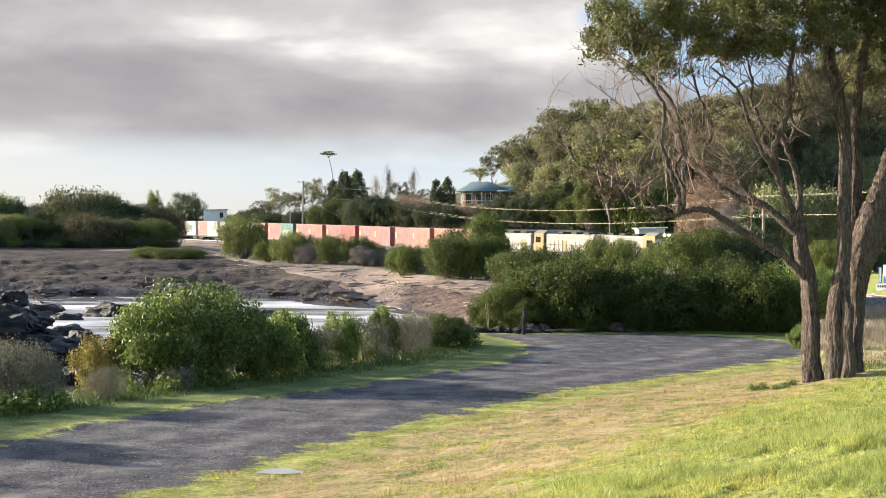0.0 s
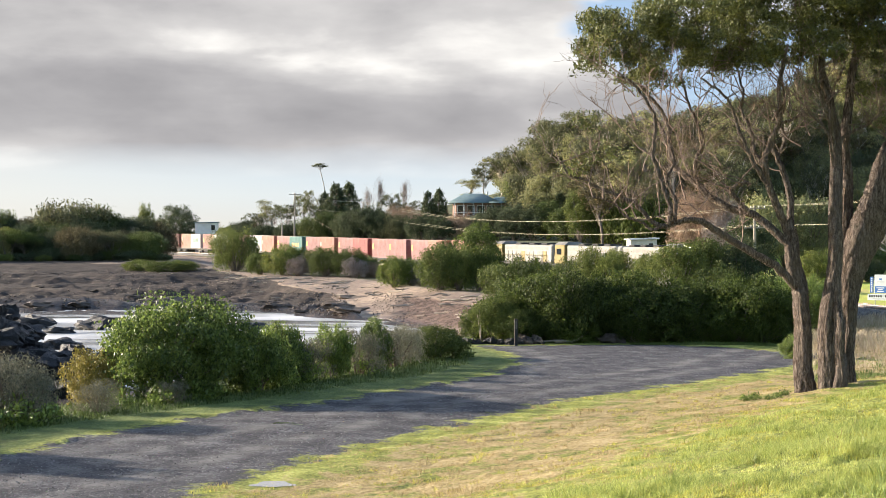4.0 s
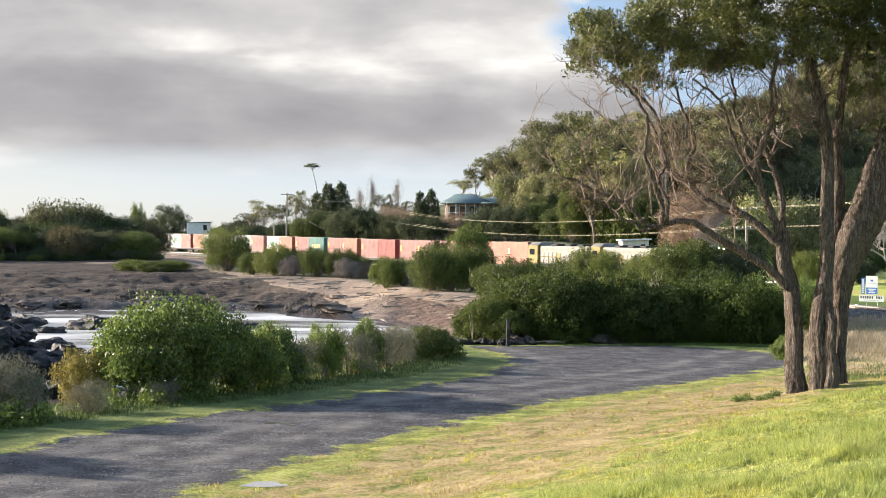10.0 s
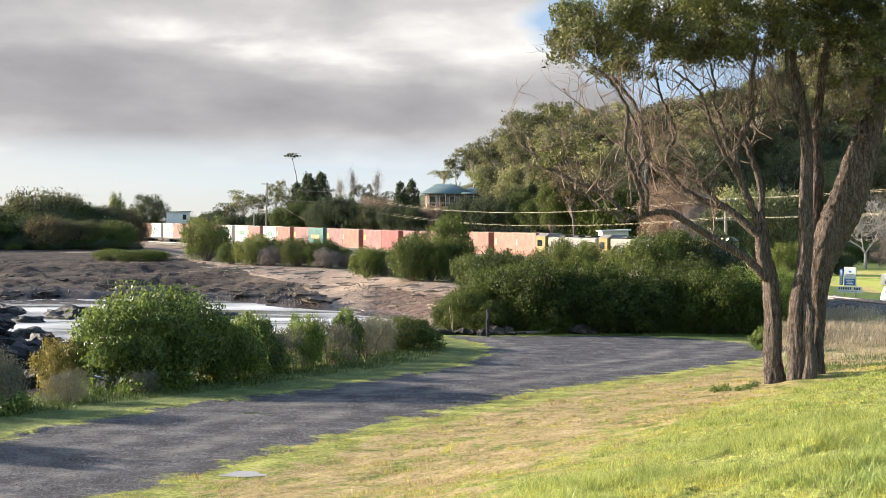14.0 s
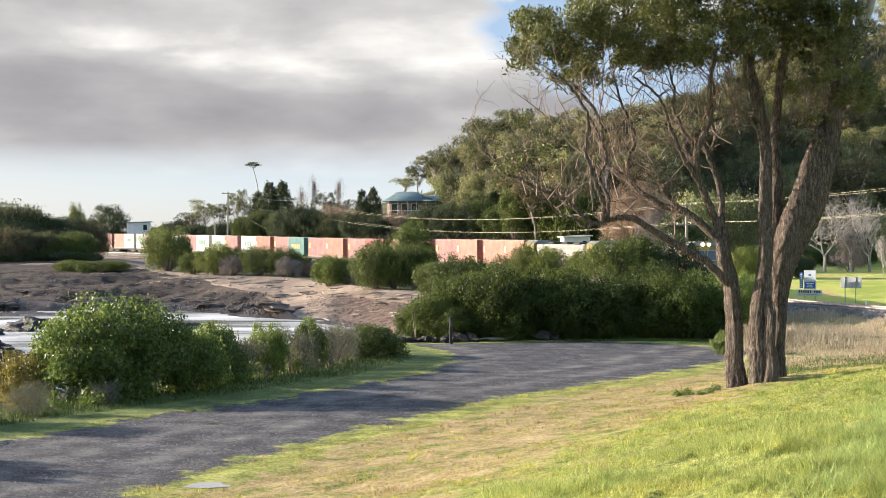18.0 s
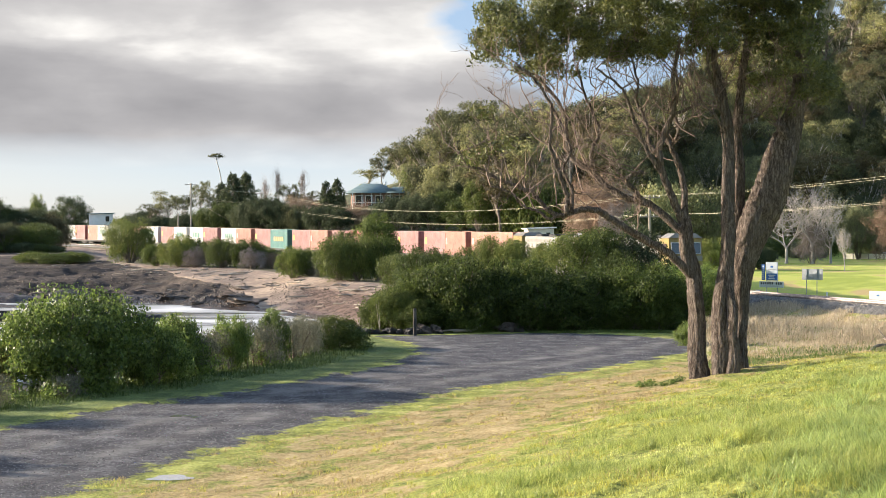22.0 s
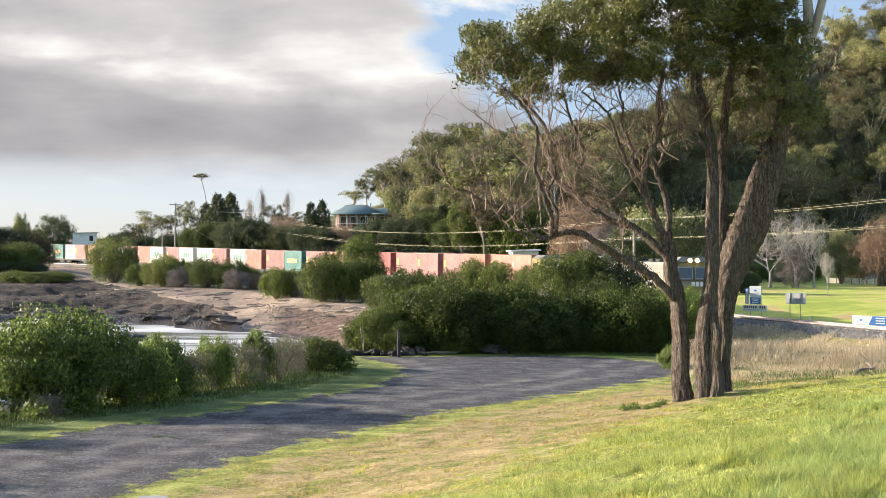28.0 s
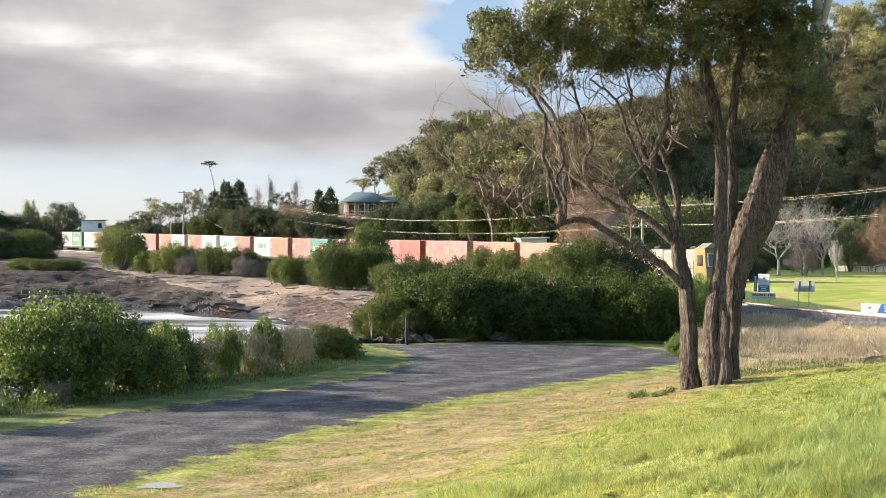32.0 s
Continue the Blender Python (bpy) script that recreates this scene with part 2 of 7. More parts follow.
# ---- building helpers ----
def mesh_from(name, verts, quads=None, tris=None):
    """A mesh from arrays of corners, four-sided and three-sided faces."""
    me = bpy.data.meshes.new(name)
    verts = np.asarray(verts, dtype=np.float32).reshape(-1, 3)
    q = np.zeros((0, 4), int) if quads is None else np.asarray(quads, dtype=np.int32).reshape(-1, 4)
    t = np.zeros((0, 3), int) if tris is None else np.asarray(tris, dtype=np.int32).reshape(-1, 3)
    me.vertices.add(len(verts))
    me.vertices.foreach_set("co", verts.ravel())
    loops = np.concatenate([q.ravel(), t.ravel()]).astype(np.int32)
    me.loops.add(len(loops))
    me.loops.foreach_set("vertex_index", loops)
    starts = np.concatenate([np.arange(len(q)) * 4, len(q) * 4 + np.arange(len(t)) * 3]).astype(np.int32)
    me.polygons.add(len(starts))
    me.polygons.foreach_set("loop_start", starts)
    me.update(calc_edges=True)
    return me


def smooth(me):
    me.polygons.foreach_set("use_smooth", [True] * len(me.polygons))
    return me


def obj(name, me, material, parent=None, label="", m=None):
    """A mesh object with its material, under a thing or under a part."""
    if material is not None and not me.materials:
        me.materials.append(material)
    ob = new(name, me)
    if material is not None and me.materials[0] != material:
        ob.material_slots[0].link = "OBJECT"
        ob.material_slots[0].material = material
    if parent is not None:
        ob.parent = parent
    if m is not None:
        ob.matrix_basis = m
    if label:
        ob["label"] = label
    return ob


def part(name, bm, material, parent=None, label="", m=None):
    me = bpy.data.meshes.new(name)
    bm.to_mesh(me)
    bm.free()
    return obj(name, me, material, parent, label, m)


def box(bm, x0, x1, y0, y1, z0, z1, bevel=0.0):
    r = bmesh.ops.create_cube(bm, size=1.0)
    for v in r["verts"]:
        v.co = Vector(((x0 + x1) / 2 + v.co.x * (x1 - x0), (y0 + y1) / 2 + v.co.y * (y1 - y0), (z0 + z1) / 2 + v.co.z * (z1 - z0)))
    if bevel:
        bmesh.ops.bevel(bm, geom=list({e for v in r["verts"] for e in v.link_edges}), offset=bevel, segments=1, affect="EDGES")
    return bm


def cyl(bm, p, q, r0, r1=None, seg=8):
    p, q = Vector(p), Vector(q)
    turn = (q - p).to_track_quat("Z", "Y").to_matrix().to_4x4()
    bmesh.ops.create_cone(bm, cap_ends=True, segments=seg, radius1=r0, radius2=r0 if r1 is None else r1, depth=(q - p).length,
                          matrix=Matrix.Translation((p + q) / 2) @ turn)
    return bm


def B():
    return bmesh.new()


def empty(name, m, label, category, group=""):
    ob = new(name)
    ob.matrix_basis = m
    return tagged(ob, label, category, group)


def pol(az, r, z=0.0):
    """A place by its bearing from the camera (degrees to the right of north) and its distance."""
    return (r * math.sin(radians(az)), r * math.cos(radians(az)), z)


def step(a, b, x):
    k = np.clip((np.asarray(x, float) - a) / (b - a), 0, 1)
    return k * k * (3 - 2 * k)


def wave(x, y, s, seed=0.0):
    """Smooth, cheap unevenness for arrays, about -1 to 1."""
    x, y = np.asarray(x) / s + seed * 1.7, np.asarray(y) / s - seed * 2.3
    return (np.sin(x * 1.0 + 1.3 * np.sin(y * 0.7 + seed)) + np.sin(y * 1.1 + 1.7 * np.sin(x * 0.8 - seed)) + 0.6 * np.sin(2.3 * x - 1.9 * y + seed)
            + 0.6 * np.sin(1.7 * x + 2.6 * y + 2 * seed) + 0.35 * np.sin(4.3 * x + 3.1 * y) + 0.35 * np.sin(-3.7 * x + 4.9 * y)) / 2.6


# ---- the railway line: a long curve that nears the camera ----
# metres along the line (0 where the first wagon ends), bearing from the camera
LINE = np.array([(-420, -24.6), (-330, -21.2), (-260, -17.8), (-200, -14.5), (-154.8, -11.53), (-129, -9.68), (-103.2, -7.42), (-77.4, -4.74), (-51.6, -1.49), (-25.8, 2.39), (0, 6.27), (12, 8.0),
                 (24, 9.65), (36, 11.0), (51, 12.45), (57, 13.2), (62, 14.6), (68, 16.8), (76, 20.0), (84, 23.6), (100, 32.0), (120, 45.0), (140, 62.0)])
SIG = np.arange(-420.0, 141.0, 1.0)


def _line():
    az = np.interp(SIG, LINE[:, 0], LINE[:, 1])
    k = np.hanning(23)
    k /= k.sum()
    az = np.convolve(np.pad(az, 11, mode="reflect", reflect_type="odd"), k, mode="valid")
    slope = np.radians(np.gradient(az, SIG))
    r = np.zeros_like(az)
    i0 = int(np.argmin(np.abs(SIG)))
    r[i0] = 150.0
    for i in range(i0, len(SIG) - 1):
        r[i + 1] = r[i] - math.sqrt(max(0.05, 1 - (slope[i] * r[i]) ** 2))
    for i in range(i0, 0, -1):
        r[i - 1] = r[i] + math.sqrt(max(0.05, 1 - (slope[i] * r[i]) ** 2))
    return az, r


LINE_AZ, LINE_R = _line()


def rail_z(r):
    return np.interp(r, [30, 80, 93, 102, 125, 150, 207, 232, 291, 360, 600], [-0.2, -0.33, -0.36, -0.56, -0.66, -0.67, -0.42, -0.07, 0.6, 1.0, 1.4])


LINE_XYZ = np.stack([LINE_R * np.sin(np.radians(LINE_AZ)), LINE_R * np.cos(np.radians(LINE_AZ)), rail_z(LINE_R)], 1)


def track_r(az):
    return np.interp(az, LINE_AZ, LINE_R)


def on_line(sig):
    """The place on the line, and the bearing of its way forward."""
    p = [float(np.interp(sig, SIG, LINE_XYZ[:, k])) for k in range(3)]
    q = [float(np.interp(sig + 1, SIG, LINE_XYZ[:, k])) for k in range(3)]
    if sig > 138:
        a, b = LINE_XYZ[-3], LINE_XYZ[-1]
        w = (b - a) / 2
        p, q = list(b + w * (sig - 140)), list(b + w * (sig - 139))
    return p, math.atan2(q[1] - p[1], q[0] - p[0])


# ---- ground ----
EDGE_R = np.array([(-11.5, -30), (-10.0, 0), (-8.0, 11), (-5.24, 19.37), (-2.49, 25.9), (1.44, 32.95), (6.33, 38.98), (8.7, 42.2), (10.4, 46.0), (11.5, 49.0), (12.5, 60)])
EDGE_L = np.array([(-15, -30), (-13.0, 5), (-10.6, 18), (-8.76, 24.26), (-6.84, 28.75), (-4.28, 32.25), (-0.61, 38.05), (0.75, 42.4), (0.5, 46), (-0.6, 49.5), (0.2, 53), (5, 60), (11, 74), (14, 100)])


def right_of(line, x, y):
    """Distance to the right of a line that runs away from the camera."""
    lx = np.interp(y, line[:, 1], line[:, 0])
    dx = np.gradient(line[:, 0], line[:, 1])
    sl = np.interp(y, line[:, 1], dx)
    return (x - lx) / np.sqrt(1 + sl * sl)


# rain puddles on the track: place and half widths
PUDDLES = ((-3.42, 21.6, 0.32, 0.26), (-4.35, 28.8, 0.22, 0.16), (-4.02, 28.6, 0.1, 0.1), (5.05, 37.6, 0.4, 0.1))


def ground(x, y):
    """Height of the ground, with the hollows of the puddles."""
    z = land(x, y)
    for px, py, a, b in PUDDLES:
        d = np.hypot((np.asarray(x) - px) / (a + 0.12), (np.asarray(y) - py) / (b + 0.3))
        k = step(1.7, 1.0, d)
        z = z * (1 - k) + (float(land(px, py)) - 0.012 * step(1.0, 0.85, d)) * k
    return z


def land(x, y):
    """Height of the land."""
    x, y = np.asarray(x, float), np.asarray(y, float)
    r, az = np.hypot(x, y), np.degrees(np.arctan2(x, y))
    azc = np.clip(az, -60, 70)
    # lot, bank and the slope down to the shore
    s = right_of(EDGE_R, x, y)
    bank = 2.1 * step(0.8, 12.0, s) * np.interp(y, [-60, -20, 6, 14, 22, 36, 44, 56, 70], [0, 1, 1, 0.86, 0.66, 0.46, 0.2, -0.3, -0.6])
    bank += (0.05 * wave(x, y, 1.6, 1) + 0.022 * wave(x, y, 0.5, 11)) * step(0.3, 3, s) + (0.035 * wave(x, y, 0.8, 13) + 0.035 * np.maximum(wave(x, y, 0.13, 23), -0.2)) * step(6.0, 9.0, s) + 0.012 * wave(x, y, 0.11, 27) * step(0.5, 1.5, s)
    bank += 0.12 * np.exp(-((x - 7.0) ** 2 + (y - 30.6) ** 2) / 5.0)
    v = -right_of(EDGE_L, x, y)
    drop = np.interp(v, [3.2, 5.5, 9, 14, 22, 30], [0, -0.25, -1.0, -2.2, -3.2, -3.6])
    drop = np.minimum(drop, -1.5 * step(52, 72, y))
    lot = np.where(v > 0, drop + 0.03 * wave(x, y, 0.9, 2), bank - 1.5 * step(52, 72, y) + 0.012 * wave(x, y, 0.7, 3) + 0.02 * wave(x, y, 2.5, 5))
    lot = lot - 2.5 * step(80, 120, r)
    # beach, from the water's edge up to the bushes and the line
    rt = track_r(azc)
    rz = rail_z(rt)
    w = rt - r
    rw = np.interp(azc, [-60, -20, -10, -7.5, -5, -2.5, -0.5, 3, 8], [136, 136, 133, 124, 117, 106, 89, 66, 50])
    rb = np.interp(azc, [-60, -12.4, -11.4, -10, -8, -6, -4, -2, 0, 3, 8], [232, 228, 205, 180, 170, 162, 140, 126, 116, 96, 74])
    f = (r - rw) / np.maximum(rb - rw, 5)
    topz = np.interp(azc, [-60, -12.4, -11, 8], [0.1, 0.0, -0.8, -1.2])
    beach = np.where(f < 0, -3.0 + f * 1.2, -3.0 + (topz + 3.0) * np.clip(f, 0, 1) ** 0.85)
    beach = np.maximum(beach, -4.5)
    bed = step(16, 4, w)
    beach = np.where(r > rb, topz + (rz - 0.5 - topz) * bed, beach)
    rtop = np.interp(azc, [-12, -10.2, -8, -6.2, -5.4], [1.0, 0.95, 0.62, 0.3, 0.0]) + 0.08 * wave(x, y, 5, 21)
    reef = step(-0.12, 0.08, f) * step(0.02, -0.14, f - rtop)
    across = azc * 2.4
    rock = 0.55 * wave(across * 0.22, r * 0.55, 4.5, 4) + 0.34 * wave(across * 0.8, r, 3.2, 7) + 0.16 * wave(across * 2.6, r * 1.6, 2.4, 17)
    shelf = np.floor(rock / 0.3) * 0.3
    rock = shelf + 0.3 * step(0.55, 1.0, (rock - shelf) / 0.3) + 0.05 * wave(x, y, 0.8, 17)
    ledge = np.exp(-((f - 0.06) / 0.05) ** 2) * 0.75 * step(-8, -11, azc)
    beach = beach + reef * rock * np.interp(f, [0, 0.5, 0.9], [1.3, 1.1, 0.4]) + ledge * (0.6 + 0.4 * wave(x, y, 2.2, 9))
    shoal = np.exp(-((f + 0.1) / 0.06) ** 2) * step(-6, -3, azc) * 0.5
    beach = beach + 0.05 * wave(x, y, 3.0, 6) * step(0, 0.3, f) + shoal * wave(x, y, 4, 3)
    shore = beach
    # to the right the land in front of the line stays high
    rgt = step(1.0, 7.0, azc)
    rise = np.interp(w, [3.5, 9, 30, 60, 120], [-0.9, -1.75, -1.5, -1.0, -3.0])
    shore = (1 - rgt) * shore + rgt * np.where(w > 3.5, rise, (rz - 0.4) + (rise - rz + 0.4) * step(0, 3.5, w))
    z = np.maximum(lot, shore)
    # beyond the line: lawn, then the wooded hill
    b = -w
    top = np.interp(azc, [-60, -30, -12, -6, -1.6, 2.5, 9, 17.5, 30, 70], [2, 3, 5, 8, 12, 18, 27, 50, 68, 74])
    start = np.interp(azc, [-30, -12, -6, -2, 4, 10, 13, 20, 70], [330, 305, 272, 240, 225, 235, 262, 275, 290])
    base = np.interp(azc, [-30, -12, -8, 3, 7, 10, 12], [1.2, 2.0, 3.2, 3.2, 1.0, -0.5, -1.1]) - 0.9 * step(120, 260, r) * step(8, 14, azc) - 1.3 * step(150, 122, r) * step(9, 12.5, azc)
    far = base + (top - base) * step(0, 1, (r - start) / 110.0) * (1 + 0.25 * step(400, 900, r))
    far = far + 1.2 * wave(x, y, 26, 8) * step(0, 60, r - start)
    k2 = step(4, 26, b)
    z = np.where(b > 0, (1 - k2) * (rz - 0.35) + k2 * far, z)
    return z


def build_ground():
    azs = np.concatenate([np.linspace(-180, -32, 50)[:-1], np.linspace(-32, -22, 26)[:-1], np.linspace(-22, 24, 400)[:-1], np.linspace(24, 34, 26)[:-1], np.linspace(34, 180, 50)[:-1]])
    rs = np.concatenate([np.linspace(0.0, 6, 11)[:-1], np.geomspace(6, 60, 330)[:-1], np.geomspace(60, 420, 300)[:-1], np.geomspace(420, 4500, 30)])
    A, R = np.meshgrid(np.radians(azs), rs, indexing="ij")
    X, Y = R * np.sin(A), R * np.cos(A)
    Z = ground(X, Y)
    na, nr = A.shape
    i = np.arange(na)[:, None] * nr + np.arange(nr - 1)[None, :]
    j = (np.roll(np.arange(na), -1))[:, None] * nr + np.arange(nr - 1)[None, :]
    quads = np.stack([i, i + 1, j + 1, j], -1).reshape(-1, 4)
    me = smooth(mesh_from("ground", np.stack([X, Y, Z], -1).reshape(-1, 3), quads))
    az, r = np.degrees(A), R
    sr, sl = right_of(EDGE_R, X, Y), -right_of(EDGE_L, X, Y)
    inside = np.minimum(-sr, -sl)
    far_edge = np.interp(X, [-2, 1.4, 4.2, 7.1, 9.6, 12], [49.5, 49.8, 50.6, 49.9, 47.6, 45])
    inside = np.minimum(inside, far_edge - Y)
    azc = np.clip(az, -60, 70)
    w = track_r(azc) - r
    rw = np.interp(azc, [-60, -20, -10, -7.5, -5, -2.5, -0.5, 3, 8], [136, 136, 133, 124, 117, 106, 89, 66, 50])
    rb = np.interp(azc, [-60, -12.4, -11.4, -10, -8, -6, -4, -2, 0, 3, 8], [232, 228, 205, 180, 170, 162, 140, 126, 116, 96, 74])
    f = (r - rw) / np.maximum(rb - rw, 5)
    ramp = step(-13.4, -12.8, az) * step(-10.8, -11.4, az) * (r > 190) * (w > 9)
    shore = step(4, 1.5, az) * step(1.16, 1.06, f) * step(6, 9, sl) * (r > 40)
    masks = {
        "gravel": np.clip(inside / 1.2 * 0.5 + 0.5, 0, 1),
        "wheel": np.clip(np.exp(-((sr + 1.5) / 0.35) ** 2) + np.exp(-((sr + 3.0) / 0.35) ** 2) + 0.7 * np.exp(-((sl + 0.9) / 0.4) ** 2) + 1.3 * np.exp(-((X - 1.4) / 0.8) ** 2 - ((Y - 44.2) / 1.3) ** 2) + 0.8 * np.exp(-((X - 4.6) / 1.2) ** 2 - ((sr + 0.2) / 0.3) ** 2), 0, 1),
        "lush": np.clip(step(6.5, 9.0, sr + 0.8 * wave(X, Y, 1.2, 8)) * step(60, 40, Y), 0, 1),
        "rank": np.clip(step(0.0, 0.6, sl) * (r < 60), 0, 1),
        "sand": np.clip(shore + ramp, 0, 1),
        "reef": np.clip(shore * step(0.06, -0.08, f - np.interp(azc, [-12, -10.2, -8, -6.2, -5.4], [1.0, 0.95, 0.62, 0.3, 0.0]) - 0.08 * wave(X, Y, 5, 21)), 0, 1),
        "dry": np.clip(step(0.3, 1.6, sr) * step(10.0, 4.0, sr) * step(9, 16, Y) * step(46, 40, Y) * 0.72 + 0.6 * step(9.5, 12, az) * step(40, 50, r) * (w > 2), 0, 1),
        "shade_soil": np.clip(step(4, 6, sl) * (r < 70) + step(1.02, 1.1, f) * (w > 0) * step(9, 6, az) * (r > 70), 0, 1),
        "lawn": np.clip(step(-4, -10, w) * step(8, 11, az) * step(300, 270, r), 0, 1),
        "forest": np.clip(step(-6, -12, w) * (1 - step(8, 11, az) * step(300, 270, r)), 0, 1),
        "weed": np.clip(step(-5.2, -2.8, az) * shore * step(0.85, 0.55, f), 0, 1),
        "wet": np.clip(step(0.16, 0.02, f) * shore, 0, 1),
    }
    for k, v in masks.items():
        me.attributes.new(k, "FLOAT", "POINT").data.foreach_set("value", v.ravel().astype(np.float32))
    n = Nodes("ground cover")
    p = n.position()
    fine, mid, big = n.noise(p, 14, 5, 0.7), n.noise(p, 1.6, 4, 0.6), n.noise(p, 0.22, 3)
    grain = n.voronoi(p, 22, out="Distance")
    stonecol = n.voronoi(p, 26, out="Color")
    g1 = n.ramp(n.math("ADD", n.math("MULTIPLY", mid, 0.5), n.math("MULTIPLY", fine, 0.5)), [(0.36, (0.06, 0.075, 0.018)), (0.5, (0.24, 0.26, 0.05)), (0.62, (0.52, 0.52, 0.15))])
    dryc = n.ramp(n.math("ADD", n.math("MULTIPLY", mid, 0.4), n.math("MULTIPLY", fine, 0.6)), [(0.36, (0.1, 0.075, 0.03)), (0.5, (0.3, 0.225, 0.1)), (0.64, (0.5, 0.4, 0.21))])
    wob = n.math("MULTIPLY", n.math("SUBTRACT", mid, 0.5), 1.4)
    dmask = n.span(n.math("ADD", n.attr("dry"), n.math("ADD", wob, n.math("MULTIPLY", n.math("SUBTRACT", n.noise(p, 0.8, 6, 0.75), 0.5), 1.9))), 0.42, 0.66)
    col = n.mix(dmask, g1, dryc)
    # ground below the lush tufts toned down, in place of shade between them
    col = n.mix(n.attr("lush"), col, n.ramp(fine, [(0.36, (0.09, 0.11, 0.025)), (0.6, (0.36, 0.38, 0.09))]))
    # verge ground: rank green, with bush shade put into the colour
    col = n.mix(n.attr("rank"), col, n.ramp(n.math("ADD", n.math("MULTIPLY", mid, 0.5), n.math("MULTIPLY", fine, 0.5)), [(0.32, (0.04, 0.055, 0.016)), (0.5, (0.105, 0.14, 0.036)), (0.66, (0.22, 0.25, 0.08))]))
    # darker brown soil on the shore slope and along the scrub strip
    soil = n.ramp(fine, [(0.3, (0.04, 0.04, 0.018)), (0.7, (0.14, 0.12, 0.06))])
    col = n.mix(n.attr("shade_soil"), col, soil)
    lawn = n.ramp(n.noise(p, 0.12, 3, 0.6, 0.6), [(0.38, (0.28, 0.33, 0.05)), (0.52, (0.43, 0.45, 0.09)), (0.62, (0.44, 0.32, 0.14))])
    col = n.mix(n.attr("lawn"), col, lawn)
    col = n.mix(n.attr("forest"), col, n.ramp(n.noise(p, 0.3, 4), [(0.35, (0.04, 0.05, 0.025)), (0.7, (0.12, 0.125, 0.06))]))
    grav = n.ramp(n.math("ADD", n.math("MULTIPLY", fine, 0.6), n.math("MULTIPLY", mid, 0.4)), [(0.34, (0.016, 0.016, 0.019)), (0.5, (0.052, 0.051, 0.058)), (0.66, (0.21, 0.206, 0.212))])
    grav = n.mix(n.span(n.noise(n.scaled(p, (0.5, 0.24, 1)), 1.2, 4, 0.6, 0.5), 0.54, 0.68, 0, 0.35), grav, (0.12, 0.117, 0.118))
    speck = n.span(grain, 0.06, 0.16, 1, 0)
    grav = n.mix(n.math("MULTIPLY", speck, n.span(n.noise(p, 6, 2), 0.5, 0.6)), grav, stonecol)
    grav = n.mix(n.math("MULTIPLY", n.attr("wheel"), n.span(n.noise(p, 0.8, 4, 0.6), 0.35, 0.6, 0.0, 0.55)), grav, (0.23, 0.215, 0.2))
    gmask = n.span(n.math("ADD", n.attr("gravel"), n.math("MULTIPLY", n.math("SUBTRACT", n.noise(p, 1.1, 5, 0.7), 0.5), 1.3)), 0.45, 0.56)
    col = n.mix(gmask, col, grav)
    sandc = n.ramp(n.math("ADD", n.math("MULTIPLY", n.noise(p, 0.1, 4), 0.6), n.math("MULTIPLY", mid, 0.4)), [(0.36, (0.125, 0.093, 0.076)), (0.52, (0.23, 0.172, 0.133)), (0.66, (0.41, 0.315, 0.232))])
    col = n.mix(n.attr("sand"), col, sandc)
    reefc = n.ramp(n.math("ADD", n.math("MULTIPLY", n.noise(n.scaled(p, (0.16, 0.6, 3.0)), 0.7, 6, 0.75), 0.7), n.math("MULTIPLY", mid, 0.3)), [(0.38, (0.014, 0.01, 0.008)), (0.52, (0.042, 0.031, 0.025)), (0.7, (0.12, 0.09, 0.072))])
    rmask = n.span(n.math("ADD", n.attr("reef"), n.math("MULTIPLY", n.math("SUBTRACT", n.noise(n.scaled(p, (0.35, 1.2, 1)), 0.16, 6, 0.7), 0.5), 1.5)), 0.34, 0.48)
    col = n.mix(rmask, col, reefc)
    weedc = n.ramp(n.noise(p, 0.9, 5, 0.75), [(0.35, (0.06, 0.035, 0.028)), (0.6, (0.17, 0.115, 0.09)), (0.75, (0.3, 0.23, 0.18))])
    wmask = n.span(n.math("ADD", n.attr("weed"), n.math("MULTIPLY", n.math("SUBTRACT", n.noise(p, 0.2, 5, 0.7), 0.5), 1.4)), 0.4, 0.7)
    col = n.mix(wmask, col, weedc)
    h = n.math("ADD", n.math("MULTIPLY", fine, 0.8), n.math("MULTIPLY", mid, 1.0))
    h = n.math("ADD", h, n.math("MULTIPLY", n.math("MULTIPLY", speck, gmask), 0.35))
    h = n.math("ADD", h, n.math("MULTIPLY", n.math("MULTIPLY", n.noise(n.scaled(p, (0.22, 0.9, 1)), 1.0, 6, 0.7), n.math("MAXIMUM", rmask, wmask)), 7.0))
    rough = n.span(n.attr("wet"), 0, 1, 0.9, 0.25)
    mat = n.shader(col, rough, 0, n.bump(h, 0.9, 0.07), 0.3)
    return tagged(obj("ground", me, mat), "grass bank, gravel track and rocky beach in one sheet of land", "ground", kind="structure")


